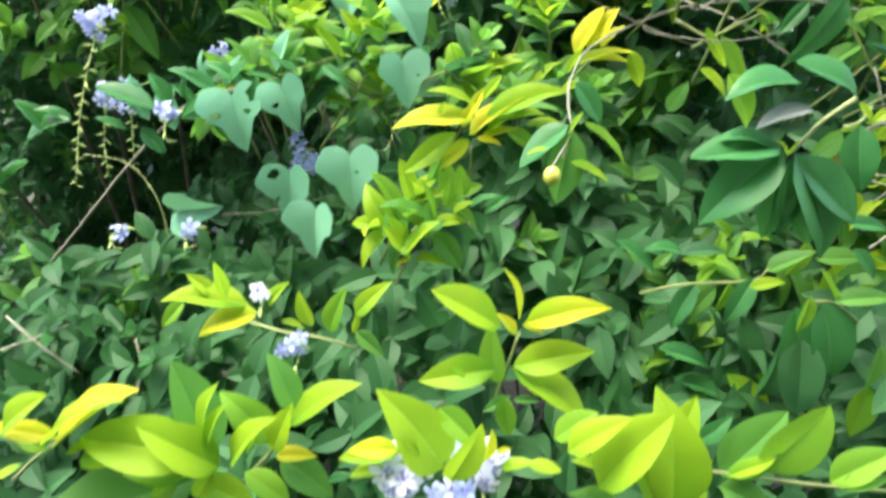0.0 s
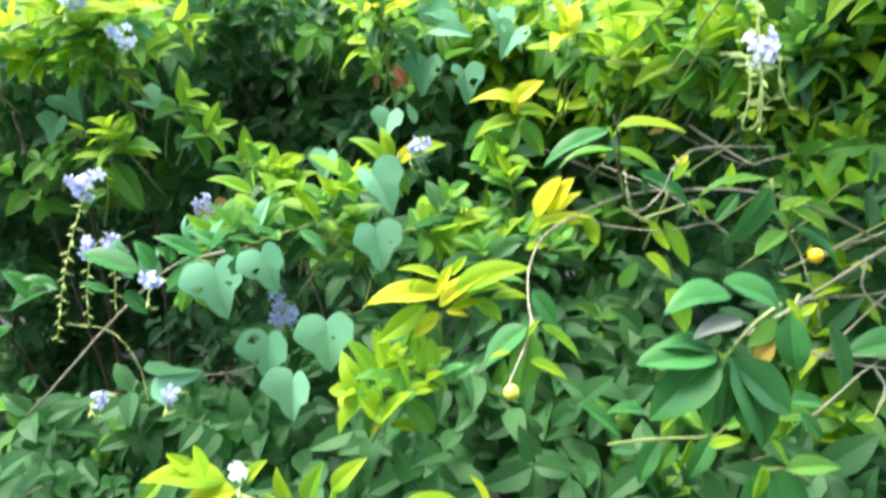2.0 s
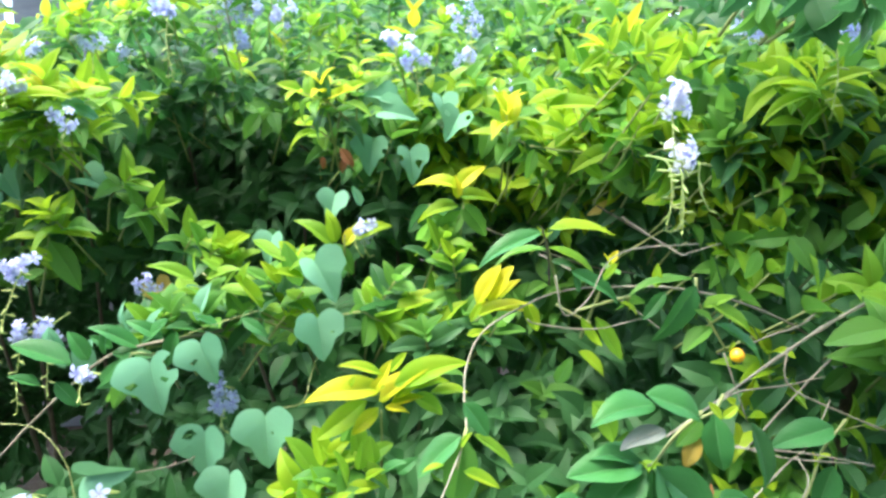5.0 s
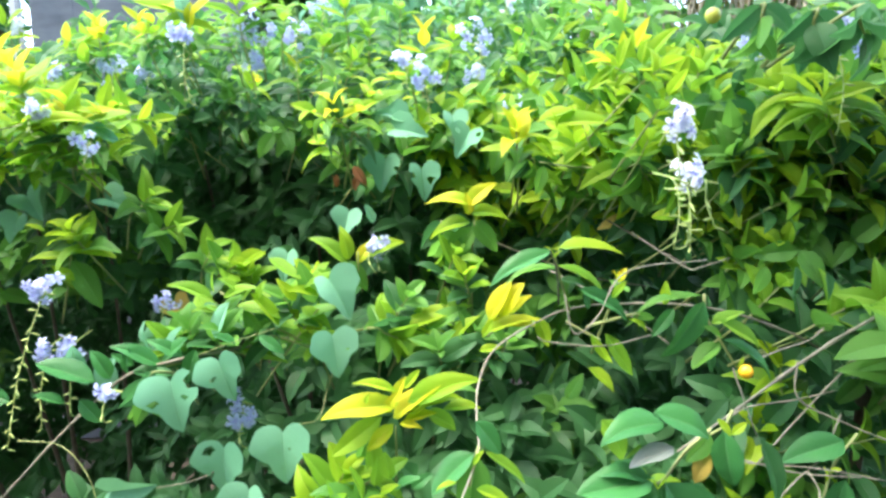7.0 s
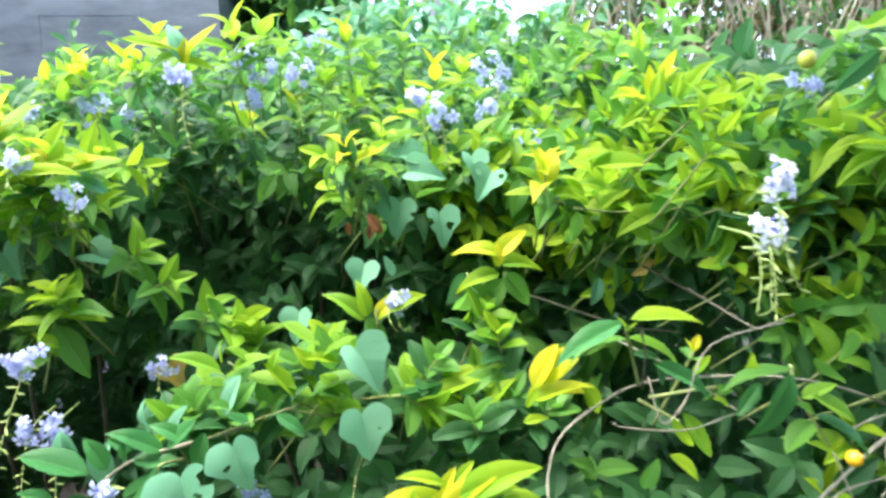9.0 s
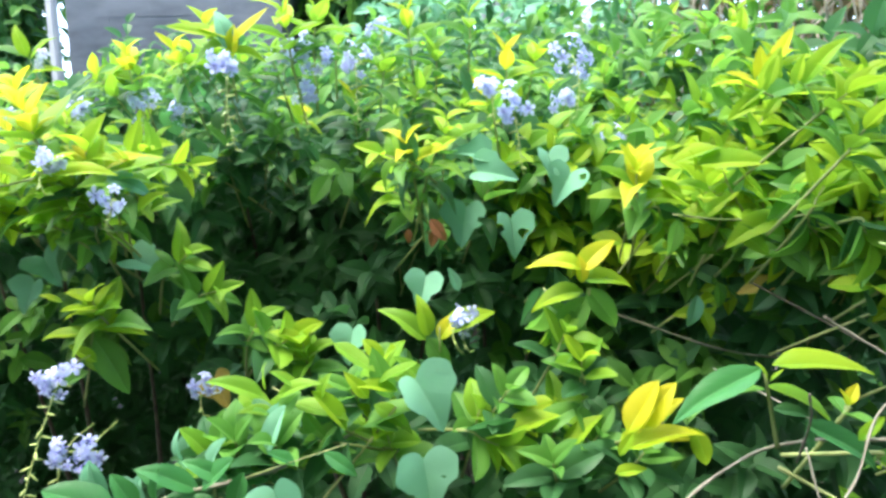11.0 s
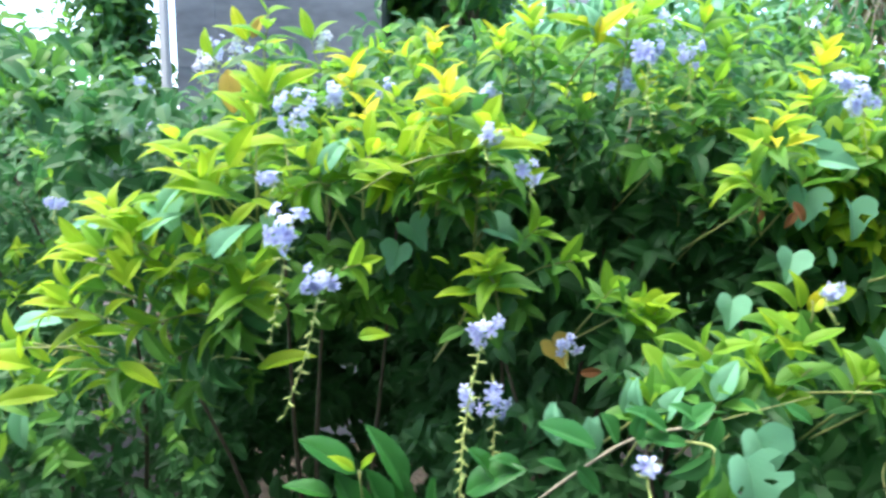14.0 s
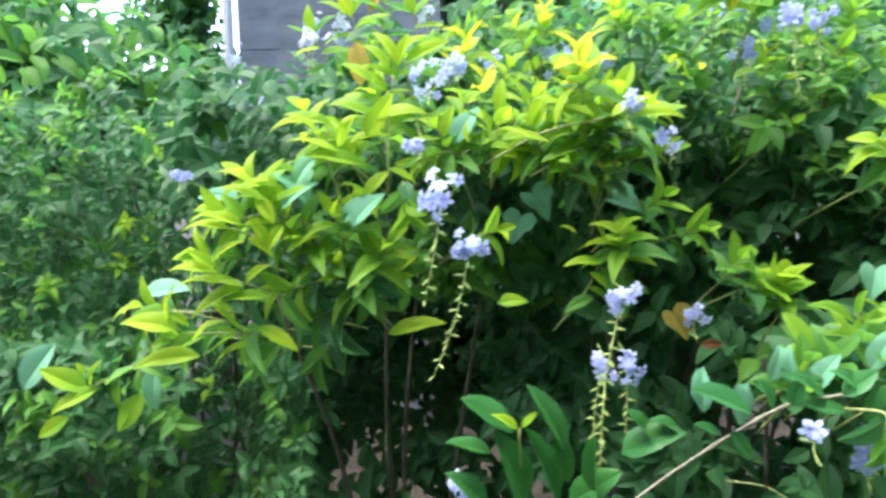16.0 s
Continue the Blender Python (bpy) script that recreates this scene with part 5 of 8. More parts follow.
st = stem("shoot", [(0.330, 0.420, 1.122), (0.283, 0.392, 1.155), (0.254, 0.376, 1.176), (0.232, 0.370, 1.179)], 0.0013, 0.0008, TWIG, flank, "hanging cluster of dark pointed leaves", 5)
add_leaf(st, WAXY, "broad", 4, (0.231, 0.376, 1.170), (0.010, -0.006, -0.051))
add_leaf(st, WAXY, "broad", 2, (0.245, 0.371, 1.175), (0.019, -0.008, -0.056))
add_leaf(st, DARK, "broad", 2, (0.234, 0.369, 1.150), (0.005, -0.013, -0.052))
add_leaf(st, DARK, "broad", 5, (0.247, 0.376, 1.142), (0.007, -0.007, -0.043))
add_leaf(st, FRESH, "broad", 5, (0.234, 0.370, 1.182), (-0.003, -0.004, -0.024))
add_leaf(st, GREEN, "leaf", 5, (0.251, 0.369, 1.180), (0.030, -0.008, 0.012))
add_leaf(st, FRESH, "leaf", 4, (0.254, 0.376, 1.179), (-0.015, -0.006, 0.024))
add_leaf(st, GREEN, "leaf", 4, (0.289, 0.372, 1.145), (-0.005, -0.006, -0.030))
add_leaf(st, FRESH, "leaf", 4, (0.293, 0.378, 1.110), (-0.005, -0.004, -0.040))
st = stem("shoot", [(0.166, 0.490, 1.132), (0.190, 0.462, 1.152), (0.234, 0.446, 1.162), (0.243, 0.440, 1.174)], 0.0013, 0.0008, TWIG, flank, "spray of drooping green leaves", 5)
add_leaf(st, WAXY, "leaf", 2, (0.193, 0.449, 1.156), (-0.020, -0.005, -0.033))
add_leaf(st, GREEN, "leaf", 8, (0.207, 0.445, 1.156), (-0.020, -0.002, -0.023))
add_leaf(st, FRESH, "leaf", 4, (0.219, 0.447, 1.159), (-0.009, -0.003, -0.026))
add_leaf(st, WAXY, "leaf", 5, (0.234, 0.444, 1.163), (-0.016, -0.009, -0.035))
add_leaf(st, LIME, "leaf", 6, (0.228, 0.432, 1.163), (0.023, -0.005, 0.008))
add_leaf(st, GREEN, "leaf", 7, (0.244, 0.442, 1.172), (0.027, -0.009, 0.023))
add_leaf(st, FRESH, "broad", 2, (0.274, 0.450, 1.191), (-0.011, -0.008, -0.026))
add_leaf(st, GREEN, "broad", 5, (0.281, 0.444, 1.180), (0.032, -0.003, 0.006))
add_leaf(st, WAXY, "leaf", 1, (0.174, 0.449, 1.102), (0.044, -0.007, -0.012))
add_leaf(st, WAXY, "leaf", 2, (0.189, 0.447, 1.075), (0.050, -0.011, -0.012))
add_leaf(st, LIME, "leaf", 8, (0.225, 0.435, 1.085), (0.034, -0.012, -0.029))
add_leaf(st, LIME, "leaf", 8, (0.247, 0.436, 1.085), (0.026, -0.004, -0.013))
add_leaf(st, DARK, "leaf", 0, (0.238, 0.447, 1.106), (-0.028, -0.006, -0.015))
add_leaf(st, DARK, "leaf", 2, (0.229, 0.440, 1.133), (0.016, -0.010, -0.049))
add_leaf(st, WAXY, "leaf", 0, (0.157, 0.441, 1.171), (-0.028, -0.009, 0.033))
add_leaf(st, WAXY, "leaf", 2, (0.181, 0.450, 1.183), (-0.031, -0.009, 0.013))
add_leaf(st, DARK, "leaf", 5, (0.177, 0.439, 1.187), (0.030, -0.002, 0.008))
st = stem("shoot", [(-0.261, 0.315, 1.086), (-0.216, 0.278, 1.131), (-0.194, 0.265, 1.150)], 0.0013, 0.0008, TWIG, centre, "low shoot with golden pointed leaves", 5)
add_leaf(st, GOLD, "leaf", 8, (-0.193, 0.265, 1.151), (0.045, -0.010, 0.039))
add_leaf(st, LIME, "leaf", 6, (-0.188, 0.253, 1.161), (0.037, -0.008, 0.035))
add_leaf(st, GOLD, "leaf", 3, (-0.191, 0.261, 1.157), (-0.028, -0.002, 0.007))
add_leaf(st, LIME, "leaf", 0, (-0.210, 0.256, 1.166), (0.026, -0.009, 0.025))
add_leaf(st, LIME, "leaf", 6, (-0.183, 0.257, 1.151), (0.014, -0.004, 0.008))
add_leaf(st, LIME, "leaf", 8, (-0.213, 0.263, 1.138), (-0.017, -0.004, -0.009))
add_leaf(st, FRESH, "leaf", 4, (-0.201, 0.267, 1.145), (-0.015, -0.001, 0.009))
add_leaf(st, LIME, "broad", 5, (-0.175, 0.254, 1.149), (0.023, -0.004, 0.007))
st = stem("shoot", [(-0.141, 0.310, 1.069), (-0.121, 0.273, 1.121), (-0.113, 0.260, 1.145)], 0.0013, 0.0008, TWIG, centre, "rosette of broad lime leaves", 5)
add_leaf(st, GREEN, "broad", 5, (-0.118, 0.269, 1.144), (-0.010, -0.006, 0.053))
add_leaf(st, LIME, "leaf", 8, (-0.117, 0.258, 1.155), (0.009, -0.005, 0.036))
add_leaf(st, LIME, "leaf", 6, (-0.112, 0.252, 1.161), (0.008, -0.002, 0.022))
add_leaf(st, FRESH, "broad", 2, (-0.126, 0.265, 1.145), (-0.024, -0.010, 0.026))
add_leaf(st, LIME, "broad", 0, (-0.119, 0.255, 1.151), (-0.052, -0.007, 0.017))
add_leaf(st, LIME, "broad", 2, (-0.126, 0.253, 1.141), (-0.030, -0.004, 0.004))
add_leaf(st, GREEN, "broad", 6, (-0.127, 0.262, 1.130), (-0.080, -0.021, -0.012))
add_leaf(st, LIME, "broad", 7, (-0.110, 0.253, 1.146), (-0.028, -0.011, 0.030))
add_leaf(st, LIME, "leaf", 6, (-0.101, 0.251, 1.151), (0.019, -0.011, 0.033))
add_leaf(st, LIME, "leaf", 2, (-0.094, 0.253, 1.155), (0.008, -0.005, 0.018))
add_leaf(st, FRESH, "broad", 4, (-0.086, 0.265, 1.153), (-0.017, -0.004, 0.030))
add_leaf(st, LIME, "broad", 5, (-0.131, 0.254, 1.137), (-0.014, -0.003, -0.013))
add_leaf(st, LIME, "broad", 4, (-0.123, 0.259, 1.132), (0.029, -0.004, -0.014))
add_leaf(st, LIME, "broad", 7, (-0.111, 0.250, 1.145), (-0.010, -0.001, -0.018))
st = stem("shoot", [(-0.123, 0.320, 1.082), (-0.094, 0.283, 1.129), (-0.077, 0.270, 1.158)], 0.0013, 0.0008, TWIG, centre, "low shoot with lime leaves", 5)
add_leaf(st, GREEN, "broad", 2, (-0.074, 0.271, 1.168), (-0.010, -0.002, 0.029))
add_leaf(st, LIME, "leaf", 8, (-0.078, 0.268, 1.160), (0.036, -0.002, 0.026))
add_leaf(st, LIME, "leaf", 7, (-0.085, 0.265, 1.147), (0.010, -0.003, 0.028))
add_leaf(st, GOLD, "leaf", 4, (-0.084, 0.267, 1.141), (0.021, -0.002, 0.003))
add_leaf(st, FRESH, "broad", 4, (-0.105, 0.278, 1.121), (0.024, -0.006, -0.015))
add_leaf(st, GREEN, "broad", 7, (-0.083, 0.272, 1.136), (0.028, -0.006, -0.019))
add_leaf(st, WAXY, "leaf", 1, (-0.070, 0.274, 1.147), (0.008, -0.003, 0.011))
add_leaf(st, WAXY, "leaf", 4, (-0.059, 0.268, 1.125), (0.014, -0.001, 0.005))
st = stem("shoot", [(-0.160, 0.460, 1.122), (-0.122, 0.432, 1.126), (-0.092, 0.416, 1.130), (-0.062, 0.410, 1.124)], 0.0013, 0.0008, TWIG, centre, "flowering shoot with golden and lime leaves", 5)
add_leaf(st, GOLD, "broad", 4, (-0.132, 0.404, 1.154), (-0.043, -0.005, -0.006))
add_leaf(st, LIME, "leaf", 5, (-0.162, 0.407, 1.145), (-0.015, -0.001, -0.012))
add_leaf(st, LIME, "leaf", 2, (-0.093, 0.402, 1.147), (-0.006, -0.006, 0.026))
add_leaf(st, FRESH, "leaf", 7, (-0.081, 0.408, 1.140), (0.011, -0.004, 0.036))
add_leaf(st, LIME, "long", 3, (-0.064, 0.406, 1.139), (0.004, -0.001, 0.018))
add_leaf(st, LIME, "leaf", 6, (-0.060, 0.398, 1.158), (0.022, -0.008, 0.027))
add_leaf(st, GREEN, "leaf", 7, (-0.063, 0.415, 1.134), (0.022, -0.006, -0.017))
add_leaf(st, FRESH, "leaf", 7, (-0.188, 0.418, 1.156), (-0.018, -0.006, -0.017))
add_leaf(st, LIME, "leaf", 3, (-0.151, 0.403, 1.168), (-0.004, -0.007, 0.028))
add_leaf(st, LIME, "leaf", 1, (-0.141, 0.409, 1.160), (-0.053, -0.009, 0.015))
add_leaf(st, LIME, "leaf", 6, (-0.113, 0.402, 1.150), (0.017, -0.001, -0.004))
add_leaf(st, LIME, "leaf", 7, (-0.122, 0.405, 1.162), (0.015, -0.005, 0.020))
add_leaf(st, LIME, "leaf", 7, (-0.162, 0.409, 1.168), (-0.016, -0.002, 0.017))
st = stem("shoot", [(0.020, 0.520, 1.183), (0.021, 0.482, 1.231), (0.021, 0.470, 1.261)], 0.0013, 0.0008, TWIG, centre, "rosette of narrow golden and lime leaves", 5)
add_leaf(st, LIME, "long", 5, (0.020, 0.466, 1.293), (-0.029, -0.009, 0.015))
add_leaf(st, GOLD, "leaf", 8, (0.021, 0.464, 1.282), (-0.058, -0.009, 0.000))
add_leaf(st, LIME, "leaf", 3, (0.008, 0.468, 1.269), (-0.037, -0.003, -0.029))
add_leaf(st, GOLD, "leaf", 1, (0.018, 0.461, 1.266), (-0.022, -0.002, -0.020))
add_leaf(st, GREEN, "leaf", 6, (-0.001, 0.476, 1.251), (-0.011, -0.001, -0.025))
add_leaf(st, GOLD, "leaf", 7, (0.021, 0.470, 1.270), (0.033, -0.013, 0.033))
add_leaf(st, LIME, "leaf", 3, (0.029, 0.459, 1.297), (0.012, -0.005, 0.016))
add_leaf(st, LIME, "leaf", 1, (0.034, 0.465, 1.284), (0.051, -0.014, 0.024))
add_leaf(st, LIME, "leaf", 4, (0.034, 0.467, 1.273), (0.031, -0.003, 0.025))
add_leaf(st, LIME, "leaf", 2, (0.041, 0.466, 1.280), (0.032, -0.005, 0.010))
add_leaf(st, LIME, "leaf", 2, (0.061, 0.465, 1.276), (0.029, -0.004, 0.004))
add_leaf(st, FRESH, "broad", 1, (0.047, 0.469, 1.272), (0.025, -0.003, -0.015))
add_leaf(st, GOLD, "leaf", 4, (0.029, 0.466, 1.267), (0.025, -0.006, 0.010))
add_leaf(st, GOLD, "leaf", 6, (0.025, 0.459, 1.268), (0.018, -0.003, -0.002))
add_leaf(st, GREEN, "leaf", 6, (0.064, 0.479, 1.288), (0.028, -0.002, -0.001))
add_leaf(st, LIME, "leaf", 7, (-0.002, 0.459, 1.286), (0.003, -0.002, 0.009))
add_leaf(st, GOLD, "leaf", 5, (0.014, 0.464, 1.276), (0.007, -0.006, 0.019))
add_leaf(st, GOLD, "leaf", 4, (0.021, 0.469, 1.285), (0.008, -0.002, 0.019))
st = stem("shoot", [(-0.040, 0.500, 1.136), (-0.028, 0.463, 1.173), (-0.014, 0.450, 1.202)], 0.0013, 0.0008, TWIG, centre, "shoot with lime leaves", 5)
add_leaf(st, LIME, "leaf", 8, (-0.029, 0.440, 1.186), (0.024, -0.007, 0.029))
add_leaf(st, FRESH, "broad", 3, (-0.007, 0.451, 1.209), (-0.006, -0.009, 0.034))
add_leaf(st, GREEN, "broad", 4, (-0.011, 0.451, 1.210), (-0.032, -0.007, 0.019))
add_leaf(st, LIME, "leaf", 2, (-0.006, 0.448, 1.208), (0.025, -0.003, 0.003))
add_leaf(st, LIME, "leaf", 7, (0.008, 0.448, 1.216), (0.014, -0.005, 0.011))
add_leaf(st, FRESH, "leaf", 0, (0.003, 0.457, 1.219), (0.005, -0.002, 0.024))
add_leaf(st, LIME, "broad", 0, (-0.020, 0.446, 1.180), (0.025, -0.002, -0.002))
add_leaf(st, GREEN, "broad", 7, (-0.005, 0.449, 1.199), (0.021, -0.003, -0.028))
add_leaf(st, LIME, "leaf", 7, (-0.030, 0.441, 1.190), (-0.012, -0.006, 0.020))
add_leaf(st, GOLD, "leaf", 8, (-0.025, 0.450, 1.179), (-0.012, -0.001, -0.006))
add_leaf(st, FRESH, "broad", 0, (0.015, 0.448, 1.229), (-0.003, -0.005, 0.023))
add_leaf(st, LIME, "broad", 6, (-0.030, 0.448, 1.196), (-0.009, -0.006, 0.019))
add_leaf(st, WAXY, "broad", 1, (0.033, 0.456, 1.215), (0.016, -0.002, 0.012))
add_leaf(st, WAXY, "broad", 7, (0.020, 0.449, 1.219), (0.018, -0.006, 0.014))
st = stem("shoot", [(0.072, 0.350, 1.297), (0.068, 0.343, 1.289), (0.064, 0.335, 1.279)], 0.0013, 0.0008, TWIG, broad, "hanging twig end with ovate leaves", 5)
add_leaf(st, WAXY, "broad", 6, (0.066, 0.343, 1.295), (-0.027, -0.003, -0.020))
add_leaf(st, WAXY, "broad", 5, (0.069, 0.337, 1.318), (0.016, -0.003, -0.019))
add_leaf(st, GREEN, "broad", 6, (0.070, 0.344, 1.291), (-0.011, -0.008, -0.037))
add_leaf(st, LIME, "leaf", 5, (0.055, 0.328, 1.286), (-0.012, -0.003, -0.001))
add_leaf(st, LIME, "long", 6, (0.066, 0.331, 1.295), (0.005, -0.003, 0.010))
add_leaf(st, LIME, "leaf", 0, (0.069, 0.335, 1.277), (0.023, -0.003, -0.008))
add_leaf(st, FRESH, "slim", 1, (0.076, 0.340, 1.297), (0.029, -0.006, -0.017))
st = stem("shoot", [(0.115, 0.620, 1.287), (0.126, 0.582, 1.311), (0.141, 0.570, 1.325)], 0.0013, 0.0008, TWIG, centre, "bent shoot with golden leaves at its end", 5)
add_leaf(st, GOLD, "broad", 0, (0.113, 0.563, 1.323), (0.019, -0.003, 0.038))
add_leaf(st, GOLD, "broad", 7, (0.123, 0.560, 1.327), (0.018, -0.004, 0.034))
add_leaf(st, GOLD, "leaf", 5, (0.135, 0.569, 1.326), (0.014, -0.004, 0.022))
add_leaf(st, GOLD, "leaf", 6, (0.112, 0.558, 1.313), (0.048, -0.008, 0.019))
add_leaf(st, LIME, "leaf", 3, (0.106, 0.562, 1.306), (0.009, -0.003, 0.018))
add_leaf(st, LIME, "leaf", 5, (0.158, 0.560, 1.323), (0.014, -0.003, -0.029))
add_leaf(st, GOLD, "leaf", 7, (0.124, 0.568, 1.317), (0.037, -0.009, 0.002))
add_leaf(st, LIME, "leaf", 4, (0.103, 0.560, 1.293), (0.022, -0.002, 0.005))
add_leaf(st, GOLD, "leaf", 3, (0.109, 0.568, 1.315), (0.015, -0.004, 0.009))
st = stem("shoot", [(0.158, 0.455, 1.355), (0.150, 0.448, 1.379), (0.142, 0.440, 1.401)], 0.0013, 0.0008, TWIG, broad, "twig with narrow arching leaves", 5)
add_leaf(st, WAXY, "long", 5, (0.137, 0.438, 1.404), (-0.048, -0.013, -0.014))
add_leaf(st, GREEN, "long", 0, (0.145, 0.449, 1.390), (-0.043, -0.006, 0.001))
add_leaf(st, LIME, "long", 7, (0.146, 0.436, 1.407), (0.046, -0.010, 0.007))
add_leaf(st, FRESH, "long", 5, (0.149, 0.448, 1.391), (0.042, -0.004, -0.016))
add_leaf(st, DARK, "leaf", 2, (0.148, 0.441, 1.382), (0.019, -0.004, -0.002))
add_leaf(st, WAXY, "long", 3, (0.162, 0.438, 1.375), (0.037, -0.009, -0.018))
add_leaf(st, DARK, "leaf", 5, (0.167, 0.446, 1.370), (0.005, -0.003, -0.012))
add_leaf(st, LIME, "long", 5, (0.141, 0.436, 1.400), (-0.005, -0.001, 0.010))
add_leaf(st, LIME, "slim", 3, (0.140, 0.431, 1.401), (0.005, -0.002, 0.007))
st = stem("shoot", [(0.257, 0.435, 1.369), (0.257, 0.430, 1.352), (0.267, 0.425, 1.333), (0.276, 0.420, 1.316)], 0.0013, 0.0008, TWIG, broad, "twig with soft green ovate leaves above a berry", 5)
add_leaf(st, GREEN, "long", 3, (0.244, 0.420, 1.371), (-0.046, -0.005, -0.004))
add_leaf(st, WAXY, "leaf", 6, (0.253, 0.429, 1.362), (-0.030, -0.010, -0.040))
add_leaf(st, FRESH, "leaf", 7, (0.261, 0.427, 1.348), (0.023, -0.003, 0.012))
add_leaf(st, GREEN, "broad", 6, (0.261, 0.419, 1.334), (-0.026, -0.007, -0.014))
add_leaf(st, FRESH, "leaf", 8, (0.263, 0.420, 1.351), (0.034, -0.002, -0.021))
add_leaf(st, WAXY, "leaf", 1, (0.271, 0.425, 1.334), (0.036, -0.012, -0.024))
add_leaf(st, LIME, "leaf", 1, (0.276, 0.411, 1.326), (-0.005, -0.002, -0.007))
add_leaf(st, WAXY, "leaf", 3, (0.230, 0.429, 1.359), (-0.016, -0.002, -0.020))
add_leaf(st, DARK, "leaf", 0, (0.257, 0.426, 1.329), (0.004, -0.003, -0.020))
add_leaf(st, GREEN, "leaf", 7, (0.263, 0.419, 1.339), (-0.015, -0.005, 0.012))
st = stem("shoot", [(0.153, 0.445, 1.349), (0.171, 0.438, 1.339), (0.175, 0.430, 1.338)], 0.0013, 0.0008, TWIG, broad, "thin twig with small pale leaves", 5)
add_leaf(st, LIME, "slim", 0, (0.166, 0.422, 1.343), (0.016, -0.002, -0.027))
add_leaf(st, FRESH, "slim", 3, (0.183, 0.439, 1.338), (0.025, -0.004, -0.039))
add_leaf(st, LIME, "leaf", 5, (0.164, 0.420, 1.319), (0.022, -0.003, -0.014))
add_leaf(st, GREEN, "broad", 2, (0.153, 0.437, 1.291), (0.009, -0.002, 0.020))
add_leaf(st, LIME, "leaf", 3, (0.182, 0.425, 1.371), (0.009, -0.004, 0.013))
add_leaf(st, LIME, "leaf", 5, (0.222, 0.425, 1.365), (-0.003, -0.003, 0.017))
add_leaf(st, LIME, "leaf", 6, (0.206, 0.424, 1.347), (-0.011, -0.003, 0.010))
add_leaf(st, DARK, "leaf", 0, (0.328, 0.434, 1.387), (0.001, -0.002, -0.023))
add_leaf(st, DARK, "leaf", 7, (0.357, 0.439, 1.380), (0.004, -0.003, -0.022))
st = stem("shoot", [(0.207, 0.325, 1.312), (0.189, 0.320, 1.301), (0.175, 0.315, 1.288), (0.168, 0.310, 1.288)], 0.0013, 0.0008, TWIG, broad, "drooping cluster of large veined leaves", 5)
add_leaf(st, WAXY, "broad", 1, (0.173, 0.319, 1.320), (-0.038, -0.011, 0.004))
add_leaf(st, WAXY, "broad", 4, (0.167, 0.310, 1.330), (0.033, -0.006, -0.012))
add_leaf(st, FRESH, "broad", 2, (0.139, 0.318, 1.323), (0.016, -0.003, -0.022))
add_leaf(st, LIME, "leaf", 1, (0.166, 0.304, 1.288), (-0.005, -0.002, 0.008))
add_leaf(st, LIME, "leaf", 3, (0.168, 0.308, 1.286), (0.003, -0.003, 0.010))
add_leaf(st, WAXY, "broad", 3, (0.164, 0.311, 1.290), (-0.044, -0.007, -0.003))
add_leaf(st, WAXY, "broad", 4, (0.165, 0.309, 1.287), (-0.039, -0.005, -0.030))
add_leaf(st, WAXY, "broad", 1, (0.172, 0.319, 1.279), (-0.007, -0.010, -0.037))
add_leaf(st, WAXY, "broad", 0, (0.173, 0.313, 1.282), (0.001, -0.005, -0.038))
add_leaf(st, WAXY, "broad", 2, (0.179, 0.319, 1.277), (0.019, -0.008, -0.038))
add_leaf(st, WAXY, "broad", 0, (0.181, 0.315, 1.282), (0.032, -0.007, -0.030))
add_leaf(st, WAXY, "broad", 4, (0.165, 0.317, 1.289), (-0.027, -0.006, 0.011))
add_leaf(st, UNDERSIDE, "broad", 2, (0.176, 0.309, 1.309), (-0.026, -0.006, -0.005))
add_leaf(st, WAXY, "broad", 2, (0.176, 0.312, 1.284), (0.031, -0.007, -0.049))
st = stem("shoot", [(0.249, 0.375, 1.301), (0.239, 0.367, 1.294), (0.226, 0.360, 1.292)], 0.0013, 0.0008, TWIG, broad, "twig with one large ovate leaf and two yellow-green tips", 5)
add_leaf(st, WAXY, "broad", 4, (0.236, 0.361, 1.291), (0.002, -0.007, -0.036))
add_leaf(st, LIME, "leaf", 8, (0.224, 0.348, 1.307), (0.009, -0.002, -0.011))
add_leaf(st, LIME, "leaf", 2, (0.234, 0.348, 1.297), (0.010, -0.001, 0.008))
add_leaf(st, YELLOWED, "broad", 4, (0.227, 0.368, 1.277), (-0.008, -0.004, -0.022))
add_leaf(st, GREEN, "broad", 3, (0.230, 0.369, 1.287), (-0.016, -0.005, -0.018))
add_leaf(st, DARK, "long", 3, (0.264, 0.364, 1.283), (0.018, -0.004, -0.045))
add_leaf(st, WAXY, "broad", 2, (0.244, 0.362, 1.234), (0.022, -0.001, 0.001))
st = stem("shoot", [(0.373, 0.415, 1.260), (0.352, 0.410, 1.239), (0.341, 0.405, 1.214), (0.330, 0.400, 1.199)], 0.0013, 0.0008, TWIG, broad, "twig with large glossy leaves", 5)
add_leaf(st, WAXY, "broad", 2, (0.354, 0.407, 1.258), (-0.045, -0.003, -0.011))
add_leaf(st, WAXY, "broad", 6, (0.358, 0.406, 1.226), (-0.015, -0.003, -0.035))
add_leaf(st, LIME, "leaf", 5, (0.329, 0.398, 1.201), (-0.013, -0.001, -0.002))
add_leaf(st, LIME, "leaf", 6, (0.333, 0.393, 1.234), (0.000, -0.001, 0.013))
add_leaf(st, LIME, "leaf", 2, (0.334, 0.390, 1.244), (0.009, -0.001, 0.003))
add_leaf(st, WAXY, "broad", 0, (0.361, 0.404, 1.205), (-0.016, -0.007, -0.021))
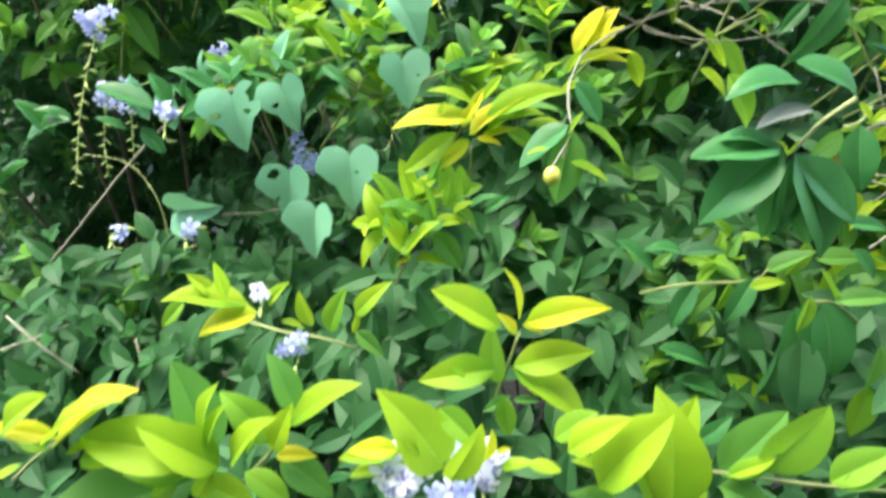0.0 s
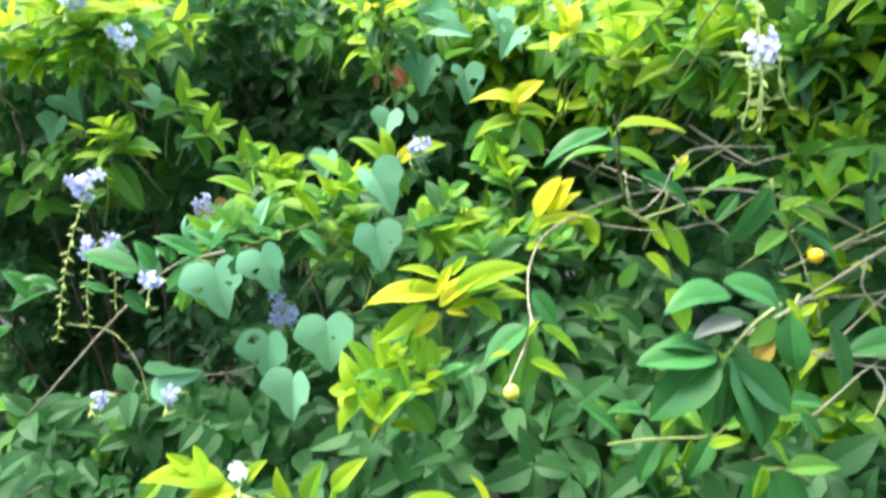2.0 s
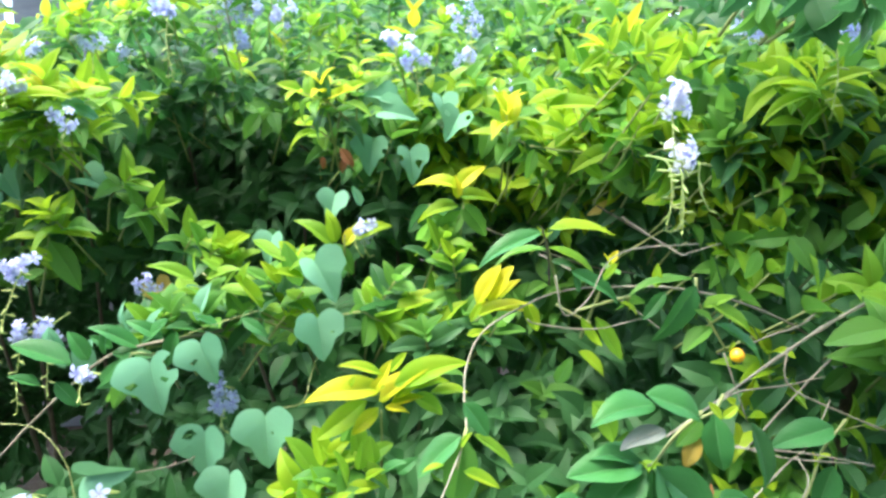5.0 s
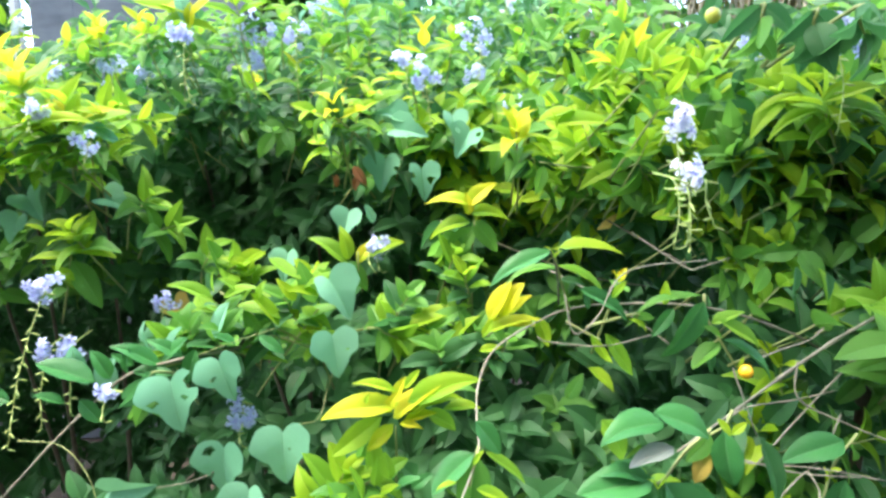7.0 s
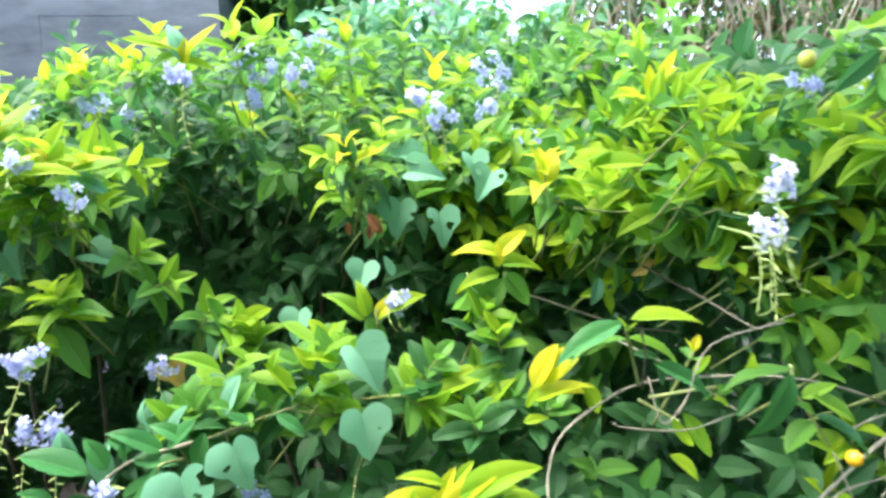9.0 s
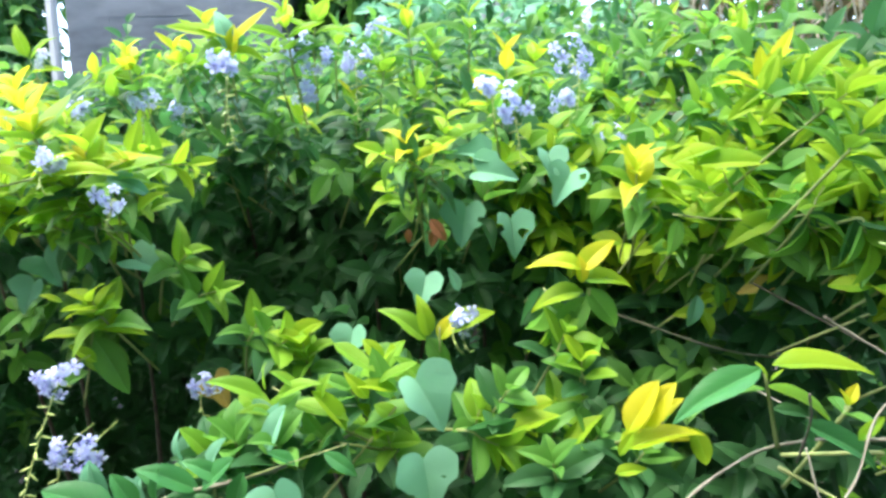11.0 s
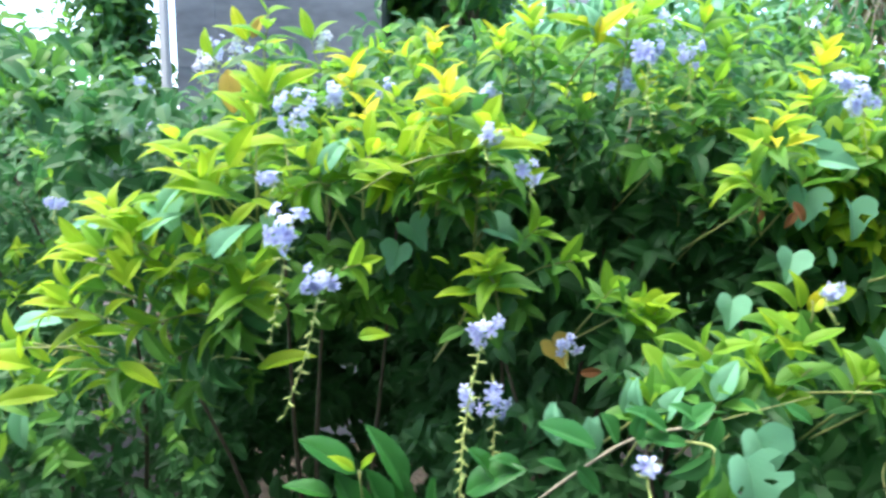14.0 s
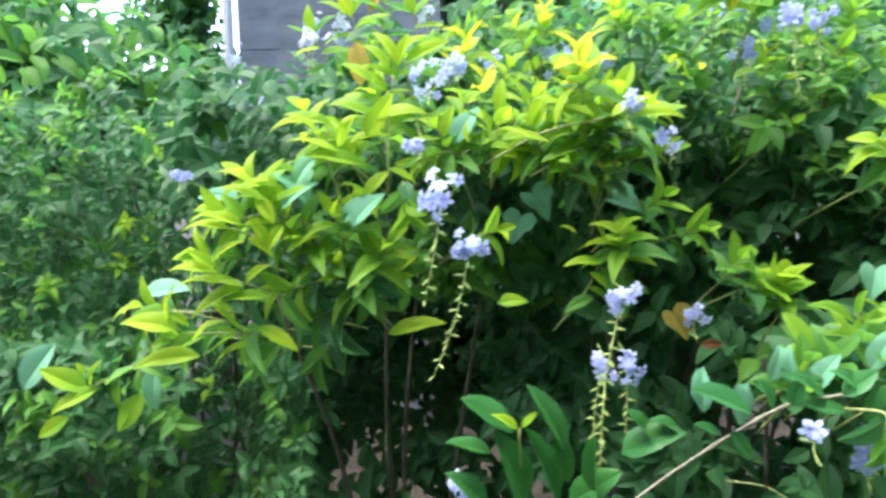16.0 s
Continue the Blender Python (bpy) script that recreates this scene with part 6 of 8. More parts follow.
add_leaf(st, WAXY, "leaf", 6, (0.276, 0.399, 1.204), (0.018, -0.006, -0.020))
st = stem("shoot", [(-0.434, 0.600, 1.137), (-0.446, 0.562, 1.217), (-0.450, 0.550, 1.267)], 0.0013, 0.0008, TWIG, centre, "low shoot with upright dark leaves and lime tips", 5)
add_leaf(st, GLOSSY, "broad", 0, (-0.456, 0.556, 1.263), (-0.039, -0.005, 0.032))
add_leaf(st, GLOSSY, "long", 7, (-0.414, 0.548, 1.252), (-0.022, -0.012, 0.060))
add_leaf(st, GLOSSY, "broad", 7, (-0.446, 0.556, 1.200), (-0.017, -0.009, 0.065))
add_leaf(st, GLOSSY, "broad", 3, (-0.419, 0.551, 1.207), (-0.024, -0.008, 0.065))
add_leaf(st, GLOSSY, "long", 3, (-0.410, 0.552, 1.224), (-0.014, -0.009, 0.052))
add_leaf(st, GLOSSY, "broad", 0, (-0.385, 0.552, 1.207), (-0.011, -0.014, 0.060))
add_leaf(st, GLOSSY, "broad", 2, (-0.365, 0.555, 1.247), (0.040, -0.007, 0.030))
add_leaf(st, GLOSSY, "broad", 6, (-0.474, 0.550, 1.247), (-0.035, -0.004, 0.013))
add_leaf(st, LIME, "leaf", 1, (-0.453, 0.538, 1.273), (-0.017, -0.002, 0.014))
add_leaf(st, LIME, "leaf", 3, (-0.448, 0.547, 1.270), (0.012, -0.002, 0.014))
add_leaf(st, GLOSSY, "broad", 7, (-0.343, 0.558, 1.254), (-0.019, -0.009, 0.033))
add_leaf(st, GLOSSY, "broad", 1, (-0.324, 0.556, 1.265), (-0.021, -0.007, 0.018))
add_leaf(st, GLOSSY, "broad", 0, (-0.406, 0.558, 1.201), (0.038, -0.007, 0.033))
add_leaf(st, GLOSSY, "broad", 2, (-0.476, 0.549, 1.203), (-0.029, -0.008, 0.030))
st = stem("shoot", [(-0.310, 0.600, 1.209), (-0.261, 0.590, 1.253), (-0.223, 0.583, 1.280), (-0.172, 0.580, 1.292), (-0.131, 0.572, 1.307), (-0.088, 0.570, 1.320)], 0.0006, 0.0004, TWIG, centre, "pale arching branch set with green leaves", 5)
add_leaf(st, WAXY, "broad", 0, (-0.261, 0.578, 1.274), (-0.046, -0.003, 0.024))
add_leaf(st, WAXY, "broad", 7, (-0.243, 0.575, 1.278), (-0.012, -0.005, 0.028))
add_leaf(st, WAXY, "broad", 7, (-0.227, 0.575, 1.282), (0.002, -0.005, 0.026))
add_leaf(st, WAXY, "leaf", 8, (-0.200, 0.580, 1.287), (-0.036, -0.011, 0.026))
add_leaf(st, WAXY, "broad", 6, (-0.220, 0.576, 1.283), (0.036, -0.006, -0.005))
add_leaf(st, WAXY, "leaf", 8, (-0.176, 0.572, 1.297), (-0.027, -0.006, 0.020))
add_leaf(st, WAXY, "leaf", 0, (-0.163, 0.570, 1.301), (-0.011, -0.004, -0.032))
add_leaf(st, WAXY, "broad", 6, (-0.191, 0.569, 1.294), (0.024, -0.005, 0.021))
add_leaf(st, WAXY, "leaf", 4, (-0.285, 0.572, 1.256), (-0.023, -0.007, 0.013))
add_leaf(st, WAXY, "broad", 0, (-0.273, 0.579, 1.255), (0.019, -0.003, -0.022))
add_leaf(st, WAXY, "leaf", 4, (-0.128, 0.577, 1.305), (-0.018, -0.005, 0.012))
add_leaf(st, WAXY, "leaf", 8, (-0.105, 0.579, 1.310), (0.023, -0.006, -0.016))
st = stem("shoot", [(-0.058, 0.680, 1.263), (-0.114, 0.642, 1.310), (-0.153, 0.630, 1.345)], 0.0013, 0.0008, TWIG, centre, "spray of lime leaves", 5)
add_leaf(st, FRESH, "leaf", 1, (-0.160, 0.621, 1.341), (-0.037, -0.007, 0.021))
add_leaf(st, FRESH, "leaf", 8, (-0.156, 0.621, 1.347), (0.001, -0.006, 0.023))
add_leaf(st, FRESH, "leaf", 6, (-0.146, 0.623, 1.341), (0.032, -0.010, 0.015))
add_leaf(st, FRESH, "leaf", 8, (-0.136, 0.633, 1.329), (0.044, -0.010, -0.009))
add_leaf(st, GREEN, "leaf", 5, (-0.177, 0.639, 1.321), (0.038, -0.012, -0.020))
add_leaf(st, FRESH, "leaf", 8, (-0.116, 0.623, 1.334), (0.010, -0.002, 0.023))
add_leaf(st, FRESH, "leaf", 3, (-0.102, 0.636, 1.376), (0.032, -0.011, -0.021))
add_leaf(st, GREEN, "leaf", 4, (-0.079, 0.639, 1.306), (0.051, -0.006, 0.024))
add_leaf(st, FRESH, "broad", 1, (-0.135, 0.638, 1.279), (0.045, -0.011, -0.004))
add_leaf(st, GREEN, "leaf", 6, (-0.105, 0.639, 1.295), (-0.033, -0.003, 0.015))
add_leaf(st, FRESH, "leaf", 1, (-0.153, 0.627, 1.325), (-0.027, -0.003, 0.006))
add_leaf(st, FRESH, "leaf", 8, (-0.133, 0.625, 1.347), (-0.018, -0.004, 0.015))
add_leaf(st, FRESH, "leaf", 6, (-0.072, 0.637, 1.323), (0.033, -0.006, -0.020))
add_leaf(st, FRESH, "leaf", 3, (-0.067, 0.624, 1.347), (0.032, -0.006, 0.016))
st = stem("shoot", [(0.469, 0.570, 1.441), (0.421, 0.532, 1.489), (0.402, 0.520, 1.519)], 0.0013, 0.0008, TWIG, flank, "star of narrow lime leaves at a twig end", 5)
add_leaf(st, LIME, "long", 0, (0.396, 0.515, 1.515), (-0.065, -0.015, 0.014))
add_leaf(st, LIME, "long", 3, (0.392, 0.518, 1.524), (-0.037, -0.010, 0.022))
add_leaf(st, LIME, "long", 1, (0.401, 0.516, 1.518), (0.047, -0.013, 0.016))
add_leaf(st, LIME, "long", 6, (0.396, 0.512, 1.520), (-0.005, -0.009, 0.035))
add_leaf(st, LIME, "long", 0, (0.393, 0.515, 1.510), (-0.050, -0.009, -0.011))
add_leaf(st, LIME, "long", 2, (0.405, 0.517, 1.513), (0.026, -0.006, -0.032))
add_leaf(st, GREEN, "long", 2, (0.416, 0.529, 1.515), (0.056, -0.013, -0.004))
add_leaf(st, GOLD, "long", 7, (0.399, 0.517, 1.522), (-0.010, -0.001, 0.020))
add_leaf(st, FRESH, "long", 0, (0.413, 0.520, 1.501), (-0.029, -0.002, -0.018))
add_leaf(st, GREEN, "long", 2, (0.417, 0.521, 1.489), (0.046, -0.005, -0.011))
st = stem("shoot", [(0.376, 0.830, 1.509), (0.340, 0.792, 1.551), (0.327, 0.780, 1.591)], 0.0013, 0.0008, TWIG, flank, "upright shoot with narrow lime leaves", 5)
add_leaf(st, LIME, "long", 3, (0.323, 0.778, 1.586), (-0.058, -0.007, 0.009))
add_leaf(st, GOLD, "leaf", 3, (0.325, 0.774, 1.596), (0.020, -0.010, 0.046))
add_leaf(st, LIME, "long", 3, (0.327, 0.770, 1.595), (0.030, -0.011, 0.026))
add_leaf(st, LIME, "leaf", 4, (0.320, 0.780, 1.577), (-0.023, -0.008, -0.018))
add_leaf(st, LIME, "long", 2, (0.330, 0.768, 1.581), (0.066, -0.011, 0.034))
add_leaf(st, FRESH, "long", 0, (0.320, 0.781, 1.595), (-0.020, -0.004, 0.029))
add_leaf(st, LIME, "long", 1, (0.329, 0.775, 1.573), (0.050, -0.011, 0.002))
add_leaf(st, GOLD, "leaf", 7, (0.322, 0.772, 1.590), (-0.014, -0.009, 0.036))
add_leaf(st, LIME, "long", 7, (0.338, 0.776, 1.556), (0.066, -0.006, -0.001))
add_leaf(st, GREEN, "long", 0, (0.334, 0.786, 1.554), (-0.047, -0.003, -0.018))
st = stem("shoot", [(-0.630, 1.130, 1.578), (-0.660, 1.093, 1.636), (-0.683, 1.080, 1.702)], 0.0013, 0.0008, TWIG, crest, "tall sprig with lime leaves and pale flowers against the sky", 5)
add_leaf(st, LIME, "leaf", 6, (-0.683, 1.079, 1.693), (-0.046, -0.007, 0.031))
add_leaf(st, LIME, "leaf", 5, (-0.676, 1.068, 1.695), (0.024, -0.011, 0.039))
add_leaf(st, LIME, "leaf", 7, (-0.673, 1.073, 1.675), (0.056, -0.015, 0.026))
add_leaf(st, FRESH, "leaf", 3, (-0.666, 1.079, 1.651), (-0.046, -0.004, 0.018))
add_leaf(st, GREEN, "leaf", 7, (-0.666, 1.079, 1.643), (0.056, -0.006, 0.004))
add_leaf(st, GOLD, "leaf", 8, (-0.681, 1.072, 1.696), (-0.017, -0.007, 0.048))
add_leaf(st, LIME, "leaf", 5, (-0.652, 1.071, 1.624), (-0.042, -0.007, 0.000))
add_leaf(st, FRESH, "leaf", 1, (-0.650, 1.088, 1.618), (0.057, -0.003, -0.010))
add_leaf(st, YELLOWED, "broad", 5, (-0.653, 1.081, 1.621), (-0.033, -0.006, -0.004))
add_leaf(st, LIME, "leaf", 8, (-0.674, 1.079, 1.668), (-0.052, -0.007, -0.013))
st = stem("shoot", [(-0.547, 1.150, 1.598), (-0.577, 1.113, 1.656), (-0.589, 1.100, 1.705)], 0.0013, 0.0008, TWIG, crest, "tall sprig with green leaves against the sky", 5)
add_leaf(st, GREEN, "leaf", 4, (-0.588, 1.099, 1.700), (-0.047, -0.011, 0.019))
add_leaf(st, FRESH, "leaf", 2, (-0.584, 1.100, 1.700), (0.033, -0.003, 0.035))
add_leaf(st, LIME, "leaf", 7, (-0.584, 1.097, 1.679), (0.052, -0.006, 0.008))
add_leaf(st, GREEN, "leaf", 8, (-0.580, 1.100, 1.662), (-0.047, -0.003, 0.010))
add_leaf(st, FRESH, "leaf", 5, (-0.576, 1.109, 1.651), (0.052, -0.003, -0.005))
add_leaf(st, LIME, "leaf", 6, (-0.588, 1.098, 1.704), (-0.014, -0.007, 0.045))
add_leaf(st, GREEN, "leaf", 0, (-0.567, 1.100, 1.628), (-0.043, -0.012, 0.000))
st = stem("shoot", [(-0.704, 1.170, 1.573), (-0.732, 1.133, 1.633), (-0.751, 1.120, 1.676)], 0.0013, 0.0008, TWIG, crest, "sprig with green leaves and pale flowers", 5)
add_leaf(st, FRESH, "leaf", 3, (-0.753, 1.128, 1.673), (-0.044, -0.006, 0.015))
add_leaf(st, GREEN, "leaf", 2, (-0.748, 1.120, 1.676), (0.032, -0.010, 0.032))
add_leaf(st, LIME, "leaf", 1, (-0.741, 1.116, 1.653), (-0.044, -0.011, -0.009))
add_leaf(st, FRESH, "leaf", 0, (-0.738, 1.120, 1.645), (0.049, -0.007, 0.009))
add_leaf(st, GREEN, "leaf", 7, (-0.727, 1.128, 1.624), (-0.045, -0.005, -0.009))
add_leaf(st, LIME, "leaf", 2, (-0.751, 1.119, 1.676), (-0.008, -0.009, 0.046))
add_leaf(st, FRESH, "leaf", 7, (-0.718, 1.130, 1.615), (0.044, -0.007, -0.010))
st = stem("shoot", [(-0.861, 0.850, 1.276), (-0.920, 0.812, 1.219), (-0.973, 0.800, 1.193)], 0.0013, 0.0008, TWIG, tuft, "drooping spray of lime leaves", 5)
add_leaf(st, LIME, "leaf", 4, (-0.970, 0.796, 1.195), (-0.055, -0.008, 0.030))
add_leaf(st, LIME, "leaf", 2, (-0.960, 0.791, 1.201), (0.011, -0.005, 0.035))
add_leaf(st, LIME, "leaf", 8, (-0.951, 0.789, 1.198), (-0.056, -0.015, -0.024))
add_leaf(st, GREEN, "leaf", 7, (-0.949, 0.810, 1.198), (0.041, -0.010, 0.032))
add_leaf(st, LIME, "leaf", 7, (-0.970, 0.798, 1.216), (-0.010, -0.002, 0.015))
add_leaf(st, FRESH, "leaf", 8, (-0.929, 0.801, 1.208), (0.001, -0.009, -0.039))
add_leaf(st, GREEN, "leaf", 5, (-0.906, 0.802, 1.230), (0.045, -0.011, -0.007))
add_leaf(st, LIME, "leaf", 4, (-0.996, 0.796, 1.157), (-0.037, -0.009, -0.025))
add_leaf(st, FRESH, "leaf", 4, (-0.902, 0.802, 1.187), (-0.027, -0.012, -0.048))
st = stem("shoot", [(-0.133, 0.680, 1.215), (-0.086, 0.642, 1.282), (-0.055, 0.630, 1.324)], 0.0013, 0.0008, TWIG, centre, "leafy spray of lime and green leaves", 5)
add_leaf(st, LIME, "broad", 0, (-0.096, 0.625, 1.310), (-0.021, -0.009, 0.037))
add_leaf(st, GREEN, "leaf", 3, (-0.060, 0.638, 1.330), (-0.013, -0.011, 0.045))
add_leaf(st, LIME, "leaf", 1, (-0.055, 0.626, 1.339), (-0.032, -0.009, 0.012))
add_leaf(st, LIME, "leaf", 6, (-0.077, 0.622, 1.336), (-0.015, -0.007, 0.023))
add_leaf(st, FRESH, "leaf", 0, (-0.027, 0.635, 1.334), (-0.024, -0.008, 0.037))
add_leaf(st, GREEN, "broad", 2, (0.019, 0.637, 1.293), (0.036, -0.005, -0.008))
add_leaf(st, FRESH, "leaf", 2, (0.027, 0.639, 1.278), (0.035, -0.009, -0.025))
add_leaf(st, LIME, "leaf", 7, (0.035, 0.627, 1.301), (0.043, -0.003, 0.017))
add_leaf(st, GREEN, "leaf", 0, (0.059, 0.630, 1.299), (0.039, -0.003, 0.025))
add_leaf(st, LIME, "leaf", 2, (0.080, 0.621, 1.282), (0.026, -0.004, 0.035))
add_leaf(st, FRESH, "leaf", 3, (0.109, 0.638, 1.258), (-0.031, -0.005, 0.025))
add_leaf(st, LIME, "leaf", 3, (0.109, 0.624, 1.269), (0.034, -0.007, -0.006))
add_leaf(st, GREEN, "leaf", 3, (-0.121, 0.630, 1.288), (0.034, -0.009, 0.003))
add_leaf(st, FRESH, "leaf", 4, (-0.141, 0.640, 1.271), (-0.038, -0.011, 0.016))
add_leaf(st, GREEN, "leaf", 2, (-0.055, 0.628, 1.305), (-0.025, -0.004, 0.012))
st = stem("shoot", [(-0.145, 0.650, 1.252), (-0.180, 0.612, 1.277), (-0.215, 0.600, 1.276)], 0.0013, 0.0008, TWIG, centre, "low twig with rounded grey-green leaves", 5)
add_leaf(st, HEART, "broad", 0, (-0.152, 0.601, 1.306), (0.014, -0.005, 0.036))
add_leaf(st, HEART, "broad", 1, (-0.214, 0.605, 1.291), (-0.010, -0.007, 0.031))
add_leaf(st, HEART, "broad", 7, (-0.198, 0.602, 1.287), (0.012, -0.009, 0.034))
add_leaf(st, HEART, "broad", 7, (-0.287, 0.606, 1.268), (-0.006, -0.003, 0.034))
add_leaf(st, HEART, "broad", 0, (-0.260, 0.606, 1.266), (0.009, -0.001, 0.023))
add_leaf(st, WAXY, "leaf", 6, (-0.175, 0.609, 1.278), (-0.012, -0.004, 0.025))
add_leaf(st, WAXY, "leaf", 5, (-0.184, 0.598, 1.284), (0.032, -0.008, 0.008))
add_leaf(st, WAXY, "leaf", 7, (-0.233, 0.603, 1.280), (-0.017, -0.006, 0.015))
st = stem("shoot", [(-0.394, 0.800, 1.278), (-0.363, 0.762, 1.337), (-0.350, 0.750, 1.379)], 0.0013, 0.0008, TWIG, centre, "slim shoot with small lime leaves", 5)
add_leaf(st, LIME, "leaf", 3, (-0.344, 0.739, 1.386), (0.026, -0.003, 0.024))
add_leaf(st, LIME, "leaf", 7, (-0.342, 0.739, 1.380), (0.051, -0.005, -0.007))
add_leaf(st, LIME, "leaf", 8, (-0.350, 0.742, 1.370), (-0.044, -0.006, 0.001))
add_leaf(st, GREEN, "leaf", 5, (-0.350, 0.751, 1.361), (0.037, -0.010, -0.050))
add_leaf(st, LIME, "leaf", 1, (-0.350, 0.748, 1.385), (-0.005, -0.002, 0.027))
add_leaf(st, FRESH, "leaf", 5, (-0.362, 0.751, 1.340), (0.021, -0.004, -0.008))
add_leaf(st, LIME, "leaf", 8, (-0.378, 0.749, 1.400), (-0.019, -0.003, 0.010))
add_leaf(st, LIME, "leaf", 4, (-0.346, 0.739, 1.343), (-0.021, -0.006, 0.019))
add_leaf(st, GREEN, "leaf", 2, (-0.360, 0.750, 1.329), (-0.033, -0.002, -0.011))
st = stem("shoot", [(0.423, 0.710, 1.436), (0.339, 0.682, 1.460), (0.239, 0.666, 1.462), (0.183, 0.660, 1.469)], 0.0013, 0.0008, TWIG, flank, "arching spray of bright lime leaves", 5)
add_leaf(st, LIME, "long", 7, (0.321, 0.657, 1.478), (0.049, -0.006, 0.015))
add_leaf(st, LIME, "leaf", 8, (0.278, 0.650, 1.484), (0.021, -0.002, 0.021))
add_leaf(st, LIME, "leaf", 5, (0.293, 0.659, 1.480), (0.031, -0.002, 0.019))
add_leaf(st, LIME, "leaf", 6, (0.275, 0.658, 1.466), (-0.053, -0.009, -0.019))
add_leaf(st, LIME, "leaf", 0, (0.308, 0.650, 1.460), (0.012, -0.007, -0.022))
add_leaf(st, LIME, "leaf", 3, (0.259, 0.658, 1.480), (-0.027, -0.005, 0.028))
add_leaf(st, LIME, "leaf", 2, (0.354, 0.650, 1.501), (-0.042, -0.011, 0.022))
add_leaf(st, FRESH, "leaf", 1, (0.337, 0.666, 1.467), (-0.051, -0.014, -0.029))
add_leaf(st, LIME, "leaf", 0, (0.202, 0.650, 1.510), (0.059, -0.008, 0.006))
add_leaf(st, LIME, "leaf", 7, (0.220, 0.658, 1.523), (-0.044, -0.005, -0.007))
add_leaf(st, LIME, "leaf", 2, (0.201, 0.659, 1.505), (-0.003, -0.004, 0.020))
add_leaf(st, LIME, "leaf", 7, (0.197, 0.660, 1.473), (-0.021, -0.005, 0.021))
add_leaf(st, LIME, "leaf", 4, (0.210, 0.656, 1.468), (0.020, -0.003, 0.019))
add_leaf(st, GREEN, "leaf", 2, (0.188, 0.661, 1.464), (-0.010, -0.005, -0.030))
add_leaf(st, FRESH, "leaf", 8, (0.236, 0.659, 1.458), (0.026, -0.009, -0.027))
st = stem("shoot", [(0.376, 0.750, 1.524), (0.313, 0.712, 1.560), (0.264, 0.700, 1.580)], 0.0013, 0.0008, TWIG, flank, "tall spray of golden and lime leaves", 5)
add_leaf(st, GOLD, "leaf", 7, (0.274, 0.700, 1.579), (-0.029, -0.006, 0.015))
add_leaf(st, LIME, "leaf", 7, (0.279, 0.698, 1.574), (-0.028, -0.003, -0.016))
add_leaf(st, LIME, "leaf", 8, (0.280, 0.691, 1.578), (0.005, -0.006, 0.025))
add_leaf(st, LIME, "long", 5, (0.311, 0.692, 1.577), (0.027, -0.012, 0.046))
add_leaf(st, LIME, "leaf", 4, (0.308, 0.696, 1.579), (0.002, -0.005, 0.026))
add_leaf(st, LIME, "long", 4, (0.301, 0.692, 1.569), (0.056, -0.012, -0.001))
add_leaf(st, LIME, "leaf", 4, (0.274, 0.698, 1.568), (-0.028, -0.004, -0.020))
add_leaf(st, LIME, "long", 2, (0.270, 0.699, 1.554), (0.040, -0.005, -0.009))
add_leaf(st, LIME, "leaf", 8, (0.293, 0.695, 1.567), (-0.016, -0.001, -0.018))
add_leaf(st, LIME, "leaf", 4, (0.346, 0.697, 1.556), (0.016, -0.005, 0.033))
add_leaf(st, LIME, "long", 5, (0.349, 0.694, 1.531), (0.045, -0.011, 0.008))
add_leaf(st, LIME, "leaf", 6, (0.322, 0.692, 1.543), (-0.021, -0.006, -0.020))
add_leaf(st, LIME, "leaf", 7, (0.333, 0.692, 1.527), (0.044, -0.011, -0.012))
twig = stem("shoot", [(-0.014, 0.73, 1.319), (-0.016, 0.7, 1.35), (-0.016, 0.7, 1.372)], 0.0013, 0.0008, TWIG, centre, "shoot with lime leaves", 5)
lone_leaf(twig, (-0.029, 0.704, 1.359), (-0.662, -0.148, 0.735), (0, -0.62, 0.8), 0.0531, FRESH, "leaf", 2)
lone_leaf(twig, (-0.026, 0.703, 1.363), (-0.172, -0.148, 0.974), (0, -0.62, 0.8), 0.0406, LIME, "leaf", 2)
lone_leaf(twig, (-0.011, 0.704, 1.366), (0.779, -0.148, 0.609), (0, -0.62, 0.8), 0.0534, LIME, "leaf", 1)
lone_leaf(twig, (-0.017, 0.703, 1.359), (0.494, -0.148, 0.856), (0, -0.62, 0.8), 0.0377, GOLD, "leaf", 1)
lone_leaf(twig, (-0.041, 0.704, 1.338), (-0.856, -0.148, 0.494), (0, -0.62, 0.8), 0.0502, GREEN, "leaf", 2)
lone_leaf(twig, (-0.027, 0.703, 1.362), (0.494, -0.148, -0.856), (0, -1, 0.25), 0.0442, GREEN, "leaf", 3)
lone_leaf(twig, (0.003, 0.702, 1.404), (-0.338, -0.148, 0.929), (0, -0.62, 0.8), 0.0249, HEART, "leaf", 4)
twig = stem("shoot", [(-0.527, 0.72, 1.458), (-0.546, 0.75, 1.504), (-0.558, 0.77, 1.552), (-0.568, 0.77, 1.599)], 0.0013, 0.0008, TWIG, tuft, "tall shoot with golden leaves at its top", 5)
lone_leaf(twig, (-0.571, 0.773, 1.58), (-0.464, -0.148, 0.873), (0, -0.62, 0.8), 0.0468, BRIGHT, "long", 2)
lone_leaf(twig, (-0.57, 0.773, 1.587), (0.464, -0.148, 0.873), (0, -0.62, 0.8), 0.0431, BRIGHT, "long", 4)
lone_leaf(twig, (-0.565, 0.774, 1.58), (0.856, -0.148, 0.494), (0, -0.62, 0.8), 0.0571, BRIGHT, "long", 1)
lone_leaf(twig, (-0.572, 0.773, 1.575), (-0.172, -0.148, 0.974), (0, -0.62, 0.8), 0.036, FRESH, "long", 0)
